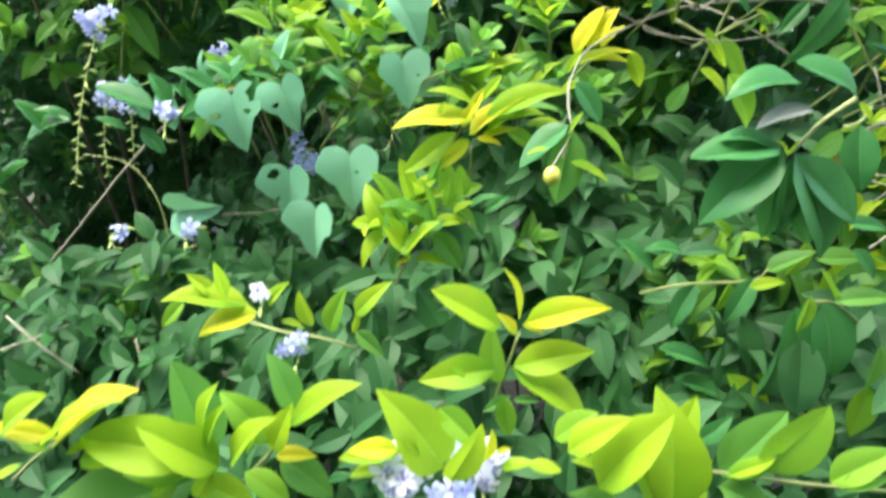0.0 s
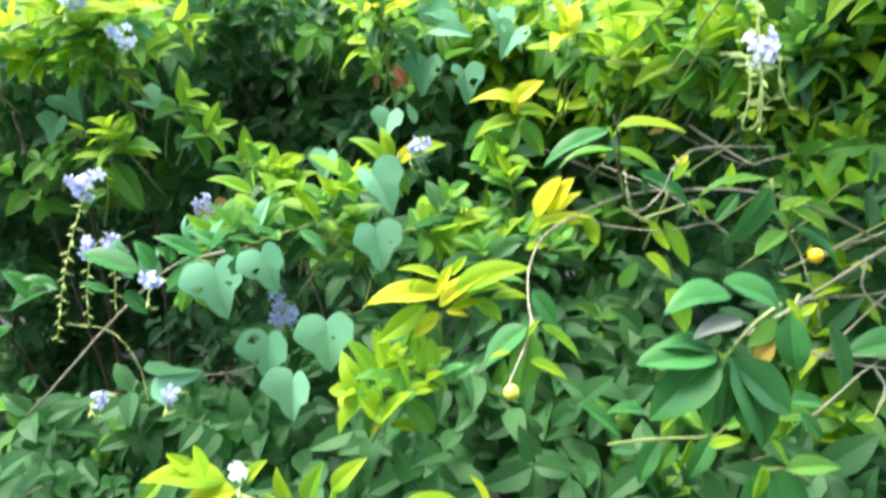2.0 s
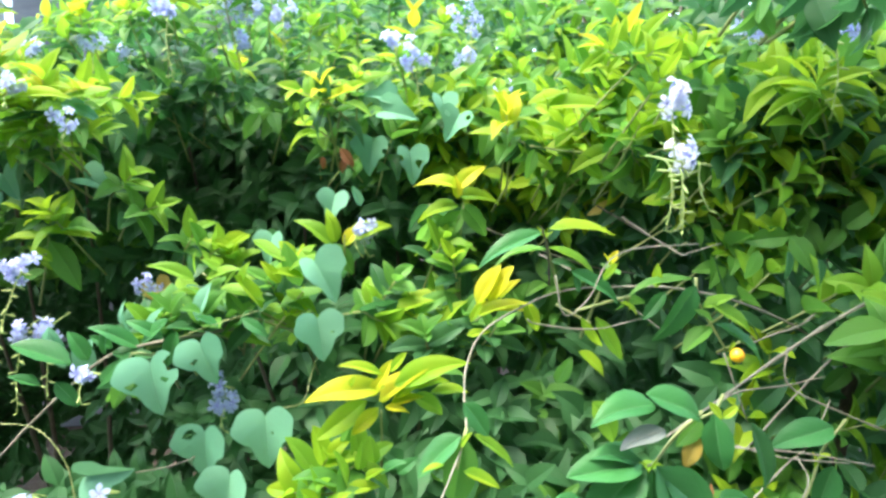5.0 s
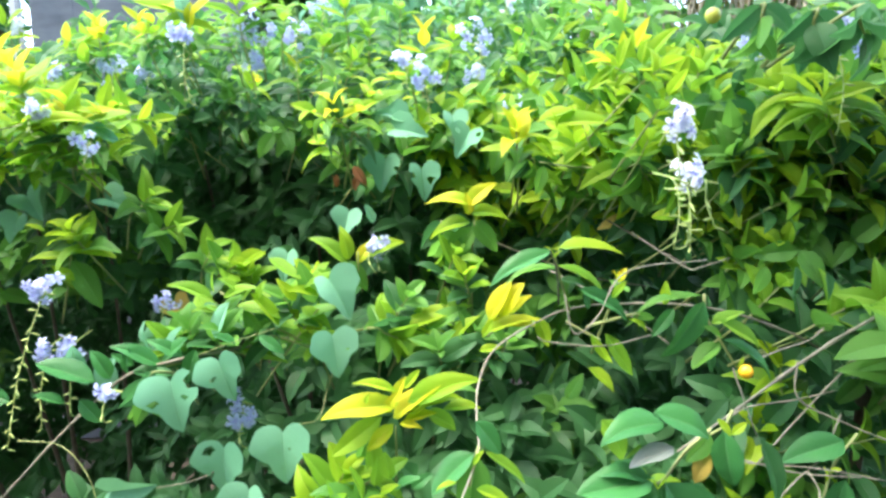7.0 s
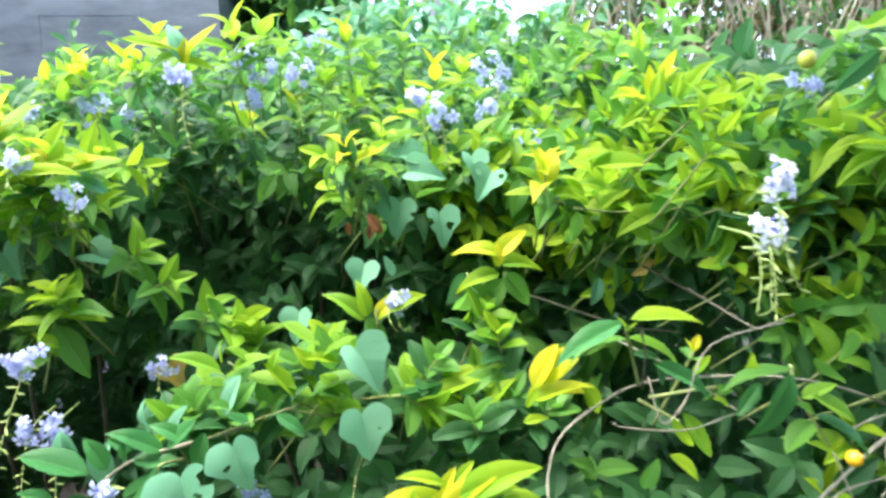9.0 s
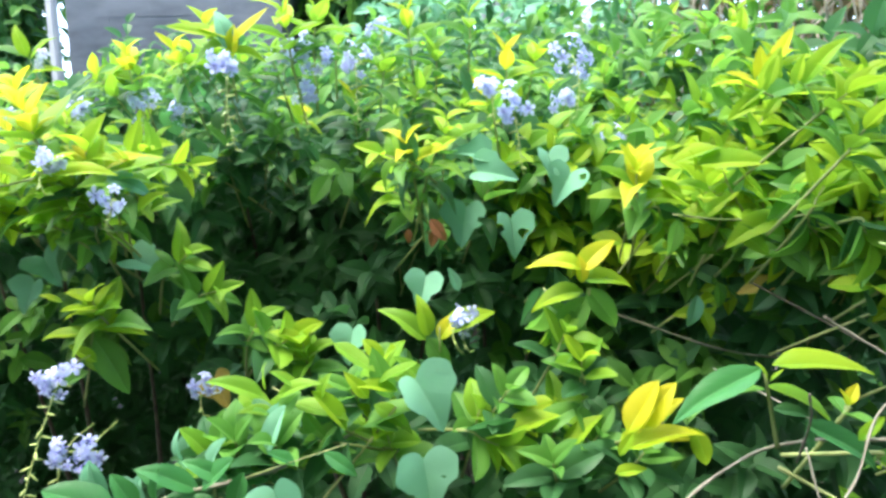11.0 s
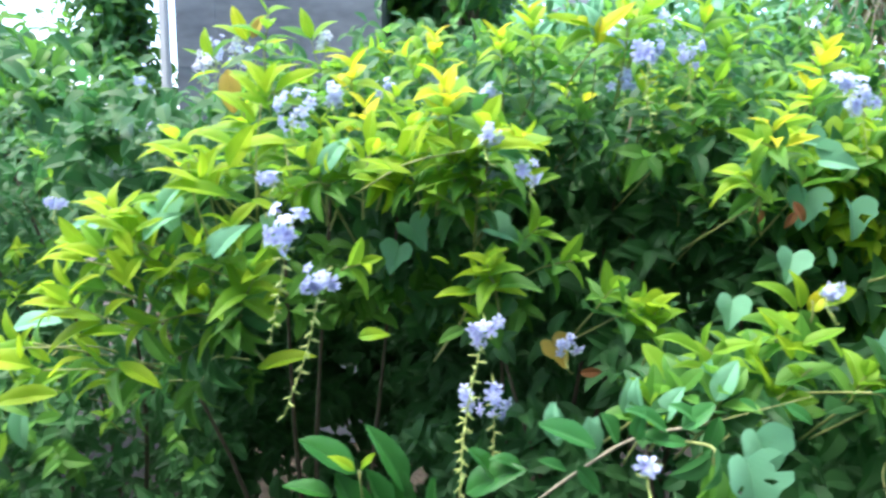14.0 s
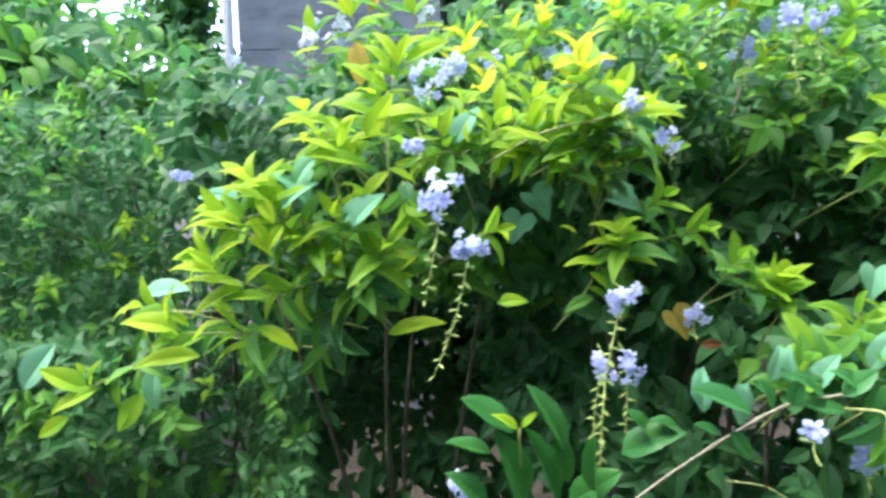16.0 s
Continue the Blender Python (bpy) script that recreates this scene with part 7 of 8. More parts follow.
lone_leaf(twig, (-0.57, 0.774, 1.563), (-0.856, -0.148, 0.494), (0, -0.62, 0.8), 0.0482, LIME, "long", 1)
lone_leaf(twig, (-0.573, 0.774, 1.568), (0.929, -0.148, 0.338), (0, -0.62, 0.8), 0.0512, LIME, "long", 0)
lone_leaf(twig, (-0.581, 0.775, 1.534), (-0.955, -0.148, 0.256), (0, -0.62, 0.8), 0.0667, FRESH, "long", 1)
lone_leaf(twig, (-0.587, 0.775, 1.527), (0.929, -0.148, 0.338), (0, -0.62, 0.8), 0.0607, LIME, "long", 4)
lone_leaf(twig, (-0.556, 0.774, 1.526), (-0.974, -0.148, -0.172), (0, -0.62, 0.8), 0.0487, LIME, "long", 0)
lone_leaf(twig, (-0.559, 0.774, 1.516), (0.989, -0.148, 0), (0, -0.62, 0.8), 0.0549, GREEN, "long", 1)
twig = stem("shoot", [(-0.598, 0.76, 1.431), (-0.621, 0.76, 1.474), (-0.647, 0.76, 1.512), (-0.664, 0.76, 1.527)], 0.0013, 0.0008, TWIG, tuft, "arching shoot with drooping lime leaves", 5)
lone_leaf(twig, (-0.655, 0.763, 1.518), (-0.929, -0.148, 0.338), (0, -0.62, 0.8), 0.045, FRESH, "long", 1)
lone_leaf(twig, (-0.636, 0.764, 1.5), (-0.989, -0.148, 0), (0, -0.62, 0.8), 0.0542, LIME, "long", 4)
lone_leaf(twig, (-0.641, 0.764, 1.48), (0.256, -0.148, 0.955), (0, -0.62, 0.8), 0.0482, LIME, "long", 3)
lone_leaf(twig, (-0.645, 0.764, 1.478), (-0.985, -0.148, -0.086), (0, -0.62, 0.8), 0.0575, FRESH, "long", 4)
lone_leaf(twig, (-0.638, 0.763, 1.473), (0.494, -0.148, 0.856), (0, -0.62, 0.8), 0.0453, LIME, "long", 2)
lone_leaf(twig, (-0.621, 0.764, 1.479), (-0.929, -0.148, -0.338), (0, -0.62, 0.8), 0.0546, GREEN, "long", 4)
lone_leaf(twig, (-0.632, 0.764, 1.466), (0.929, -0.148, 0.338), (0, -0.62, 0.8), 0.0485, GREEN, "long", 4)
twig = stem("shoot", [(-0.609, 0.75, 1.384), (-0.653, 0.74, 1.403), (-0.7, 0.74, 1.421), (-0.748, 0.74, 1.414)], 0.0013, 0.0008, TWIG, tuft, "arching shoot with drooping lime leaves", 5)
lone_leaf(twig, (-0.742, 0.744, 1.415), (-0.988, -0.148, 0.035), (0, -0.62, 0.8), 0.0535, LIME, "long", 1)
lone_leaf(twig, (-0.74, 0.743, 1.415), (-0.494, -0.148, 0.856), (0, -0.62, 0.8), 0.0385, FRESH, "long", 3)
lone_leaf(twig, (-0.706, 0.744, 1.435), (-0.856, -0.148, 0.494), (0, -0.62, 0.8), 0.0503, LIME, "long", 4)
lone_leaf(twig, (-0.744, 0.744, 1.401), (-0.896, -0.148, -0.418), (0, -0.62, 0.8), 0.0508, LIME, "long", 4)
lone_leaf(twig, (-0.693, 0.744, 1.41), (-0.929, -0.148, -0.338), (0, -0.62, 0.8), 0.0567, FRESH, "long", 4)
lone_leaf(twig, (-0.691, 0.744, 1.422), (-0.338, -0.148, 0.929), (0, -0.62, 0.8), 0.0473, LIME, "long", 1)
lone_leaf(twig, (-0.661, 0.744, 1.407), (-0.81, -0.148, -0.567), (0, -0.62, 0.8), 0.0568, GREEN, "long", 4)
lone_leaf(twig, (-0.673, 0.744, 1.404), (0.338, -0.148, 0.929), (0, -0.62, 0.8), 0.0504, GREEN, "long", 3)
lone_leaf(twig, (-0.775, 0.744, 1.366), (-0.955, -0.148, 0.256), (0, -0.62, 0.8), 0.048, LIME, "long", 1)
twig = stem("shoot", [(-0.705, 0.78, 1.274), (-0.758, 0.76, 1.305), (-0.82, 0.76, 1.305), (-0.852, 0.76, 1.305)], 0.0013, 0.0008, TWIG, tuft, "low arching shoot with drooping lime leaves", 5)
lone_leaf(twig, (-0.836, 0.764, 1.304), (-0.985, -0.148, 0.086), (0, -0.62, 0.8), 0.05, FRESH, "long", 1)
lone_leaf(twig, (-0.846, 0.762, 1.305), (0.338, -0.148, 0.929), (0, -0.62, 0.8), 0.0281, LIME, "long", 2)
lone_leaf(twig, (-0.84, 0.762, 1.306), (0.856, -0.148, -0.494), (0, -0.62, 0.8), 0.0313, LIME, "long", 3)
lone_leaf(twig, (-0.8, 0.765, 1.275), (-0.974, -0.148, -0.172), (0, -0.62, 0.8), 0.0724, FRESH, "long", 4)
lone_leaf(twig, (-0.766, 0.765, 1.29), (-0.929, -0.148, -0.338), (0, -0.62, 0.8), 0.066, GREEN, "long", 4)
lone_leaf(twig, (-0.713, 0.765, 1.276), (-0.974, -0.148, -0.172), (0, -0.62, 0.8), 0.0724, GREEN, "long", 4)
lone_leaf(twig, (-0.762, 0.763, 1.295), (-0.636, -0.148, 0.758), (0, -0.62, 0.8), 0.0437, LIME, "long", 2)
shoot(crest, (-0.601, 0.9, 1.69), (0.174, -0.2, 0.985), 0.0564, 4, 0.0458, "green")
twig = stem("shoot", [(-0.123, 0.66, 1.254), (-0.131, 0.62, 1.281), (-0.152, 0.62, 1.287)], 0.0013, 0.0008, TWIG, centre, "branch end with rounded leaves", 5)
lone_leaf(twig, (-0.22, 0.623, 1.277), (0.256, -0.148, 0.955), (0, -0.62, 0.8), 0.0388, GREEN, "broad", 0)
lone_leaf(twig, (-0.215, 0.622, 1.278), (0.636, -0.148, 0.758), (0, -0.62, 0.8), 0.0334, GREEN, "broad", 1)
lone_leaf(twig, (-0.161, 0.623, 1.298), (0.338, -0.148, 0.929), (0, -0.62, 0.8), 0.0389, HEART, "broad", 0)
lone_leaf(twig, (-0.175, 0.623, 1.285), (-0.338, -0.148, 0.929), (0, -0.62, 0.8), 0.0362, GREEN, "broad", 1)
lone_leaf(twig, (-0.156, 0.622, 1.288), (-0.929, -0.148, -0.338), (0, -0.62, 0.8), 0.0336, GREEN, "leaf", 3)
lone_leaf(twig, (-0.138, 0.622, 1.297), (0.172, -0.148, 0.974), (0, -0.62, 0.8), 0.0335, GREEN, "leaf", 4)
lone_leaf(twig, (-0.123, 0.623, 1.29), (0.494, -0.148, 0.856), (0, -0.62, 0.8), 0.0392, GREEN, "leaf", 2)
st = stem("shoot", [(-0.583, 0.775, 1.439), (-0.631, 0.737, 1.483), (-0.663, 0.725, 1.512)], 0.0013, 0.0008, TWIG, tuft, "arching shoot with bright yellow-lime leaves", 5)
add_leaf(st, BRIGHT, "leaf", 8, (-0.650, 0.720, 1.509), (-0.029, -0.008, 0.018))
add_leaf(st, BRIGHT, "long", 3, (-0.628, 0.713, 1.487), (-0.046, -0.008, 0.017))
add_leaf(st, BRIGHT, "leaf", 1, (-0.627, 0.721, 1.493), (0.006, -0.007, 0.026))
add_leaf(st, LIME, "long", 6, (-0.600, 0.717, 1.473), (-0.058, -0.015, 0.017))
add_leaf(st, BRIGHT, "leaf", 0, (-0.597, 0.720, 1.503), (0.026, -0.009, 0.042))
add_leaf(st, LIME, "leaf", 2, (-0.594, 0.722, 1.523), (-0.041, -0.007, 0.020))
add_leaf(st, LIME, "leaf", 2, (-0.589, 0.724, 1.519), (0.051, -0.012, 0.014))
add_leaf(st, BRIGHT, "leaf", 7, (-0.615, 0.722, 1.496), (0.043, -0.003, 0.014))
add_leaf(st, LIME, "leaf", 0, (-0.574, 0.715, 1.469), (0.030, -0.002, -0.012))
st = stem("shoot", [(-0.680, 0.770, 1.378), (-0.704, 0.732, 1.426), (-0.729, 0.720, 1.454)], 0.0013, 0.0008, TWIG, tuft, "arching shoot with bright yellow-lime leaves", 5)
add_leaf(st, BRIGHT, "leaf", 2, (-0.717, 0.711, 1.454), (-0.031, -0.004, 0.021))
add_leaf(st, BRIGHT, "long", 3, (-0.708, 0.718, 1.438), (-0.045, -0.006, 0.016))
add_leaf(st, BRIGHT, "leaf", 3, (-0.708, 0.714, 1.456), (0.030, -0.008, 0.023))
add_leaf(st, LIME, "leaf", 3, (-0.691, 0.710, 1.437), (0.035, -0.010, 0.014))
add_leaf(st, BRIGHT, "leaf", 4, (-0.715, 0.720, 1.439), (0.022, -0.009, -0.026))
add_leaf(st, LIME, "leaf", 2, (-0.685, 0.708, 1.411), (-0.020, -0.005, -0.025))
st = stem("shoot", [(-0.669, 0.775, 1.351), (-0.714, 0.737, 1.392), (-0.758, 0.725, 1.409)], 0.0013, 0.0008, TWIG, tuft, "arching shoot with bright yellow-lime leaves", 5)
add_leaf(st, BRIGHT, "long", 0, (-0.747, 0.716, 1.407), (-0.049, -0.006, 0.012))
add_leaf(st, BRIGHT, "leaf", 1, (-0.734, 0.720, 1.411), (-0.035, -0.008, 0.016))
add_leaf(st, BRIGHT, "long", 7, (-0.763, 0.717, 1.372), (0.031, -0.011, 0.032))
add_leaf(st, LIME, "long", 7, (-0.726, 0.721, 1.396), (0.032, -0.003, -0.015))
add_leaf(st, BRIGHT, "leaf", 0, (-0.708, 0.721, 1.393), (-0.015, -0.002, 0.029))
add_leaf(st, LIME, "leaf", 6, (-0.685, 0.724, 1.382), (0.033, -0.005, 0.023))
st = stem("shoot", [(-0.669, 0.770, 1.313), (-0.720, 0.732, 1.340), (-0.770, 0.720, 1.361)], 0.0013, 0.0008, TWIG, tuft, "arching shoot with bright yellow-lime leaves", 5)
add_leaf(st, BRIGHT, "long", 5, (-0.759, 0.708, 1.362), (-0.047, -0.011, 0.012))
add_leaf(st, BRIGHT, "leaf", 7, (-0.764, 0.713, 1.367), (-0.023, -0.008, 0.022))
add_leaf(st, BRIGHT, "long", 3, (-0.733, 0.709, 1.348), (-0.068, -0.006, 0.008))
add_leaf(st, LIME, "long", 7, (-0.733, 0.709, 1.344), (-0.064, -0.007, -0.024))
add_leaf(st, LIME, "long", 4, (-0.707, 0.712, 1.335), (-0.048, -0.006, 0.003))
add_leaf(st, LIME, "leaf", 5, (-0.730, 0.717, 1.349), (0.022, -0.002, 0.025))
add_leaf(st, GREEN, "long", 1, (-0.694, 0.728, 1.332), (0.025, -0.003, -0.043))
st = stem("shoot", [(-0.699, 0.780, 1.269), (-0.752, 0.742, 1.286), (-0.804, 0.730, 1.289)], 0.0013, 0.0008, TWIG, tuft, "low arching shoot with bright yellow-lime leaves", 5)
add_leaf(st, BRIGHT, "long", 5, (-0.793, 0.721, 1.284), (0.032, -0.008, 0.033))
add_leaf(st, LIME, "long", 1, (-0.794, 0.729, 1.263), (-0.072, -0.009, 0.000))
add_leaf(st, BRIGHT, "leaf", 2, (-0.814, 0.722, 1.296), (-0.056, -0.007, 0.019))
add_leaf(st, BRIGHT, "leaf", 4, (-0.821, 0.728, 1.301), (-0.003, -0.006, 0.032))
add_leaf(st, LIME, "long", 0, (-0.735, 0.730, 1.277), (-0.046, -0.004, -0.012))
add_leaf(st, LIME, "long", 6, (-0.718, 0.719, 1.300), (0.045, -0.009, -0.021))
add_leaf(st, GREEN, "long", 5, (-0.696, 0.728, 1.285), (-0.042, -0.014, -0.049))
st = stem("shoot", [(-0.620, 0.790, 1.322), (-0.588, 0.752, 1.305), (-0.574, 0.740, 1.293)], 0.0013, 0.0008, TWIG, tuft, "low twig with a few lime leaves", 5)
add_leaf(st, LIME, "long", 6, (-0.580, 0.738, 1.290), (0.061, -0.010, 0.020))
add_leaf(st, LIME, "leaf", 0, (-0.571, 0.730, 1.361), (0.023, -0.008, 0.020))
add_leaf(st, BRIGHT, "leaf", 3, (-0.573, 0.738, 1.353), (0.021, -0.003, 0.002))
add_leaf(st, GREEN, "leaf", 2, (-0.610, 0.740, 1.340), (-0.027, -0.010, -0.034))
st = stem("shoot", [(-0.476, 0.750, 1.474), (-0.421, 0.712, 1.505), (-0.363, 0.700, 1.518)], 0.0013, 0.0008, TWIG, centre, "arching spray of yellow-lime leaves above the dark hollow", 5)
add_leaf(st, BRIGHT, "long", 1, (-0.348, 0.696, 1.520), (0.058, -0.014, 0.004))
add_leaf(st, BRIGHT, "leaf", 0, (-0.357, 0.690, 1.520), (0.036, -0.006, 0.024))
add_leaf(st, LIME, "long", 7, (-0.374, 0.698, 1.520), (-0.029, -0.004, 0.015))
add_leaf(st, BRIGHT, "leaf", 2, (-0.409, 0.699, 1.513), (0.011, -0.008, 0.039))
add_leaf(st, LIME, "long", 7, (-0.460, 0.700, 1.499), (0.047, -0.007, 0.007))
add_leaf(st, LIME, "leaf", 4, (-0.471, 0.696, 1.492), (0.024, -0.003, -0.002))
add_leaf(st, BRIGHT, "leaf", 2, (-0.493, 0.691, 1.496), (-0.005, -0.003, 0.020))
add_leaf(st, LIME, "long", 2, (-0.434, 0.689, 1.499), (-0.029, -0.008, 0.017))
twig = stem("shoot", [(-0.58, 0.75, 1.447), (-0.582, 0.76, 1.513), (-0.575, 0.76, 1.568)], 0.0013, 0.0008, TWIG, tuft, "tall shoot with lime leaves", 5)
lone_leaf(twig, (-0.579, 0.763, 1.574), (-0.609, -0.148, 0.779), (0, -0.62, 0.8), 0.0416, LIME, "long", 2)
lone_leaf(twig, (-0.571, 0.763, 1.578), (0.338, -0.148, 0.929), (0, -0.62, 0.8), 0.0361, BRIGHT, "long", 1)
lone_leaf(twig, (-0.567, 0.764, 1.567), (0.955, -0.148, 0.256), (0, -0.62, 0.8), 0.053, FRESH, "long", 4)
lone_leaf(twig, (-0.583, 0.762, 1.549), (-0.494, -0.148, 0.856), (0, -0.62, 0.8), 0.0334, LIME, "long", 2)
lone_leaf(twig, (-0.59, 0.764, 1.533), (-0.974, -0.148, 0.172), (0, -0.62, 0.8), 0.0476, GREEN, "long", 1)
lone_leaf(twig, (-0.578, 0.763, 1.53), (0.974, -0.148, 0.172), (0, -0.62, 0.8), 0.0449, GREEN, "long", 1)
lone_leaf(twig, (-0.584, 0.763, 1.521), (-0.929, -0.148, -0.338), (0, -0.62, 0.8), 0.0394, LIME, "long", 3)
lone_leaf(twig, (-0.585, 0.763, 1.502), (0.856, -0.148, 0.494), (0, -0.62, 0.8), 0.0451, FRESH, "long", 4)
stem("branch", [(-0.394, 0.5, 1.072), (-0.376, 0.52, 1.073), (-0.355, 0.55, 1.075)], 0.00109, 0.00068, PALE, centre, "dry bare twig", knots=0.5)
stem("branch", [(-0.396, 0.52, 1.096), (-0.358, 0.5, 1.078), (-0.328, 0.5, 1.049)], 0.00095, 0.00068, PALE, centre, "dry bare twig", knots=0.5)
stem("branch", [(-0.281, 0.5, 1.026), (-0.282, 0.52, 1.043), (-0.299, 0.55, 1.057)], 0.00109, 0.00068, PALE, centre, "dry bare twig", knots=0.5)
lone_leaf(tuft, (-0.626, 0.723, 1.413), (0.571, -0.1, 0.815), (0, -0.6, 0.8), 0.0546, HEART, "leaf", 0)
lone_leaf(tuft, (-0.681, 0.743, 1.451), (0.498, -0.1, 0.862), (0, -0.6, 0.8), 0.0529, HEART, "leaf", 2)
lone_leaf(tuft, (-0.693, 0.732, 1.426), (0.64, -0.1, 0.762), (0, -0.6, 0.8), 0.0495, HEART, "leaf", 2)
lone_leaf(tuft, (-0.611, 0.702, 1.412), (0.467, -0.1, 0.879), (0, -0.6, 0.8), 0.0501, HEART, "leaf", 1)
lone_leaf(tuft, (-0.509, 0.743, 1.494), (0.34, -0.1, 0.935), (0, -0.6, 0.8), 0.0524, HEART, "leaf", 1)
lone_leaf(centre, (-0.464, 0.662, 1.343), (0.935, -0.1, 0.34), (0, -0.7, 0.7), 0.0319, LIME, "leaf", 1)
twig = stem("shoot", [(-0.628, 0.74, 1.425), (-0.64, 0.735, 1.472), (-0.644, 0.735, 1.506)], 0.0013, 0.0008, TWIG, tuft, "shoot with drooping lime leaves in pairs", 5)
lone_leaf(twig, (-0.639, 0.738, 1.514), (-0.856, -0.148, 0.494), (0, -0.62, 0.8), 0.0424, LIME, "long", 4)
lone_leaf(twig, (-0.631, 0.738, 1.499), (-0.974, -0.148, 0.172), (0, -0.62, 0.8), 0.0454, LIME, "long", 4)
lone_leaf(twig, (-0.631, 0.738, 1.493), (-0.974, -0.148, -0.172), (0, -0.62, 0.8), 0.0455, FRESH, "long", 4)
lone_leaf(twig, (-0.632, 0.738, 1.488), (0.418, -0.148, 0.896), (0, -0.62, 0.8), 0.0397, LIME, "long", 1)
lone_leaf(twig, (-0.622, 0.738, 1.471), (0.256, -0.148, 0.955), (0, -0.62, 0.8), 0.037, LIME, "long", 1)
lone_leaf(twig, (-0.678, 0.738, 1.467), (-0.955, -0.148, 0.256), (0, -0.62, 0.8), 0.0399, FRESH, "long", 4)
lone_leaf(twig, (-0.696, 0.738, 1.451), (-0.974, -0.148, 0.172), (0, -0.62, 0.8), 0.0457, LIME, "long", 1)
lone_leaf(twig, (-0.707, 0.738, 1.432), (-0.172, -0.148, 0.974), (0, -0.62, 0.8), 0.0343, LIME, "long", 4)
twig = stem("shoot", [(-0.47, 0.76, 1.446), (-0.469, 0.76, 1.488), (-0.459, 0.76, 1.523)], 0.0013, 0.0008, TWIG, tuft, "spray of lime and golden leaves", 5)
lone_leaf(twig, (-0.457, 0.764, 1.496), (-0.929, -0.148, 0.338), (0, -0.62, 0.8), 0.0503, FRESH, "long", 0)
lone_leaf(twig, (-0.463, 0.763, 1.526), (0.086, -0.148, 0.985), (0, -0.62, 0.8), 0.0412, BRIGHT, "long", 3)
lone_leaf(twig, (-0.459, 0.764, 1.499), (0.856, -0.148, 0.494), (0, -0.62, 0.8), 0.0474, LIME, "long", 0)
lone_leaf(twig, (-0.428, 0.763, 1.513), (0.338, -0.148, 0.929), (0, -0.62, 0.8), 0.0442, BRIGHT, "long", 1)
lone_leaf(twig, (-0.415, 0.764, 1.501), (0.494, -0.148, 0.856), (0, -0.62, 0.8), 0.0503, BRIGHT, "long", 2)
lone_leaf(twig, (-0.471, 0.764, 1.482), (0.974, -0.148, 0.172), (0, -0.62, 0.8), 0.0535, LIME, "long", 4)
lone_leaf(twig, (-0.481, 0.764, 1.49), (-0.974, -0.148, 0.172), (0, -0.62, 0.8), 0.0474, FRESH, "long", 4)
lone_leaf(twig, (-0.389, 0.764, 1.521), (0.974, -0.148, 0.172), (0, -0.62, 0.8), 0.0503, LIME, "long", 1)
lone_leaf(twig, (-0.362, 0.763, 1.521), (0.856, -0.148, 0.494), (0, -0.62, 0.8), 0.0414, BRIGHT, "long", 2)
twig = stem("shoot", [(-0.233, 0.88, 1.601), (-0.225, 0.84, 1.62), (-0.217, 0.8, 1.636)], 0.0013, 0.0008, TWIG, crest, "upright shoot with large golden leaves", 5)
lone_leaf(twig, (-0.223, 0.804, 1.656), (-0.967, -0.148, 0.206), (0, -0.62, 0.8), 0.0541, LIME, "leaf", 4)
lone_leaf(twig, (-0.215, 0.803, 1.653), (-0.758, -0.148, 0.636), (0, -0.62, 0.8), 0.0456, GOLD, "leaf", 1)
lone_leaf(twig, (-0.214, 0.804, 1.641), (-0.256, -0.148, 0.955), (0, -0.62, 0.8), 0.0485, HEART, "leaf", 2)
lone_leaf(twig, (-0.215, 0.804, 1.647), (0.779, -0.148, 0.609), (0, -0.62, 0.8), 0.0543, GOLD, "leaf", 4)
lone_leaf(twig, (-0.218, 0.803, 1.649), (-0.985, -0.148, -0.086), (0, -0.62, 0.8), 0.0457, FRESH, "leaf", 0)
lone_leaf(twig, (-0.219, 0.803, 1.64), (0.988, -0.148, 0.035), (0, -0.62, 0.8), 0.0401, LIME, "leaf", 2)
lone_leaf(twig, (-0.214, 0.803, 1.636), (0.086, -0.148, 0.985), (0, -0.62, 0.8), 0.0343, GOLD, "leaf", 3)
twig = stem("shoot", [(-0.356, 0.79, 1.47), (-0.339, 0.75, 1.499), (-0.339, 0.75, 1.521)], 0.0013, 0.0008, TWIG, centre, "upright shoot with golden and lime leaves", 5)
lone_leaf(twig, (-0.336, 0.753, 1.525), (-0.609, -0.148, 0.779), (0, -0.62, 0.8), 0.0401, GOLD, "leaf", 2)
lone_leaf(twig, (-0.335, 0.753, 1.518), (0.086, -0.148, 0.985), (0, -0.62, 0.8), 0.0428, LIME, "leaf", 2)
lone_leaf(twig, (-0.329, 0.753, 1.524), (0.735, -0.148, 0.662), (0, -0.62, 0.8), 0.0429, GOLD, "leaf", 1)
lone_leaf(twig, (-0.325, 0.754, 1.524), (0.984, -0.148, 0.103), (0, -0.62, 0.8), 0.0564, FRESH, "leaf", 4)
lone_leaf(twig, (-0.329, 0.754, 1.517), (0.987, -0.148, -0.069), (0, -0.62, 0.8), 0.0484, HEART, "leaf", 1)
lone_leaf(twig, (-0.337, 0.755, 1.528), (-0.967, -0.148, -0.206), (0, -0.62, 0.8), 0.0616, LIME, "leaf", 4)
lone_leaf(twig, (-0.3, 0.753, 1.483), (0.662, -0.148, 0.735), (0, -0.62, 0.8), 0.0351, LIME, "leaf", 2)
lone_leaf(twig, (-0.288, 0.752, 1.484), (0.758, -0.148, 0.636), (0, -0.62, 0.8), 0.0325, FRESH, "leaf", 1)
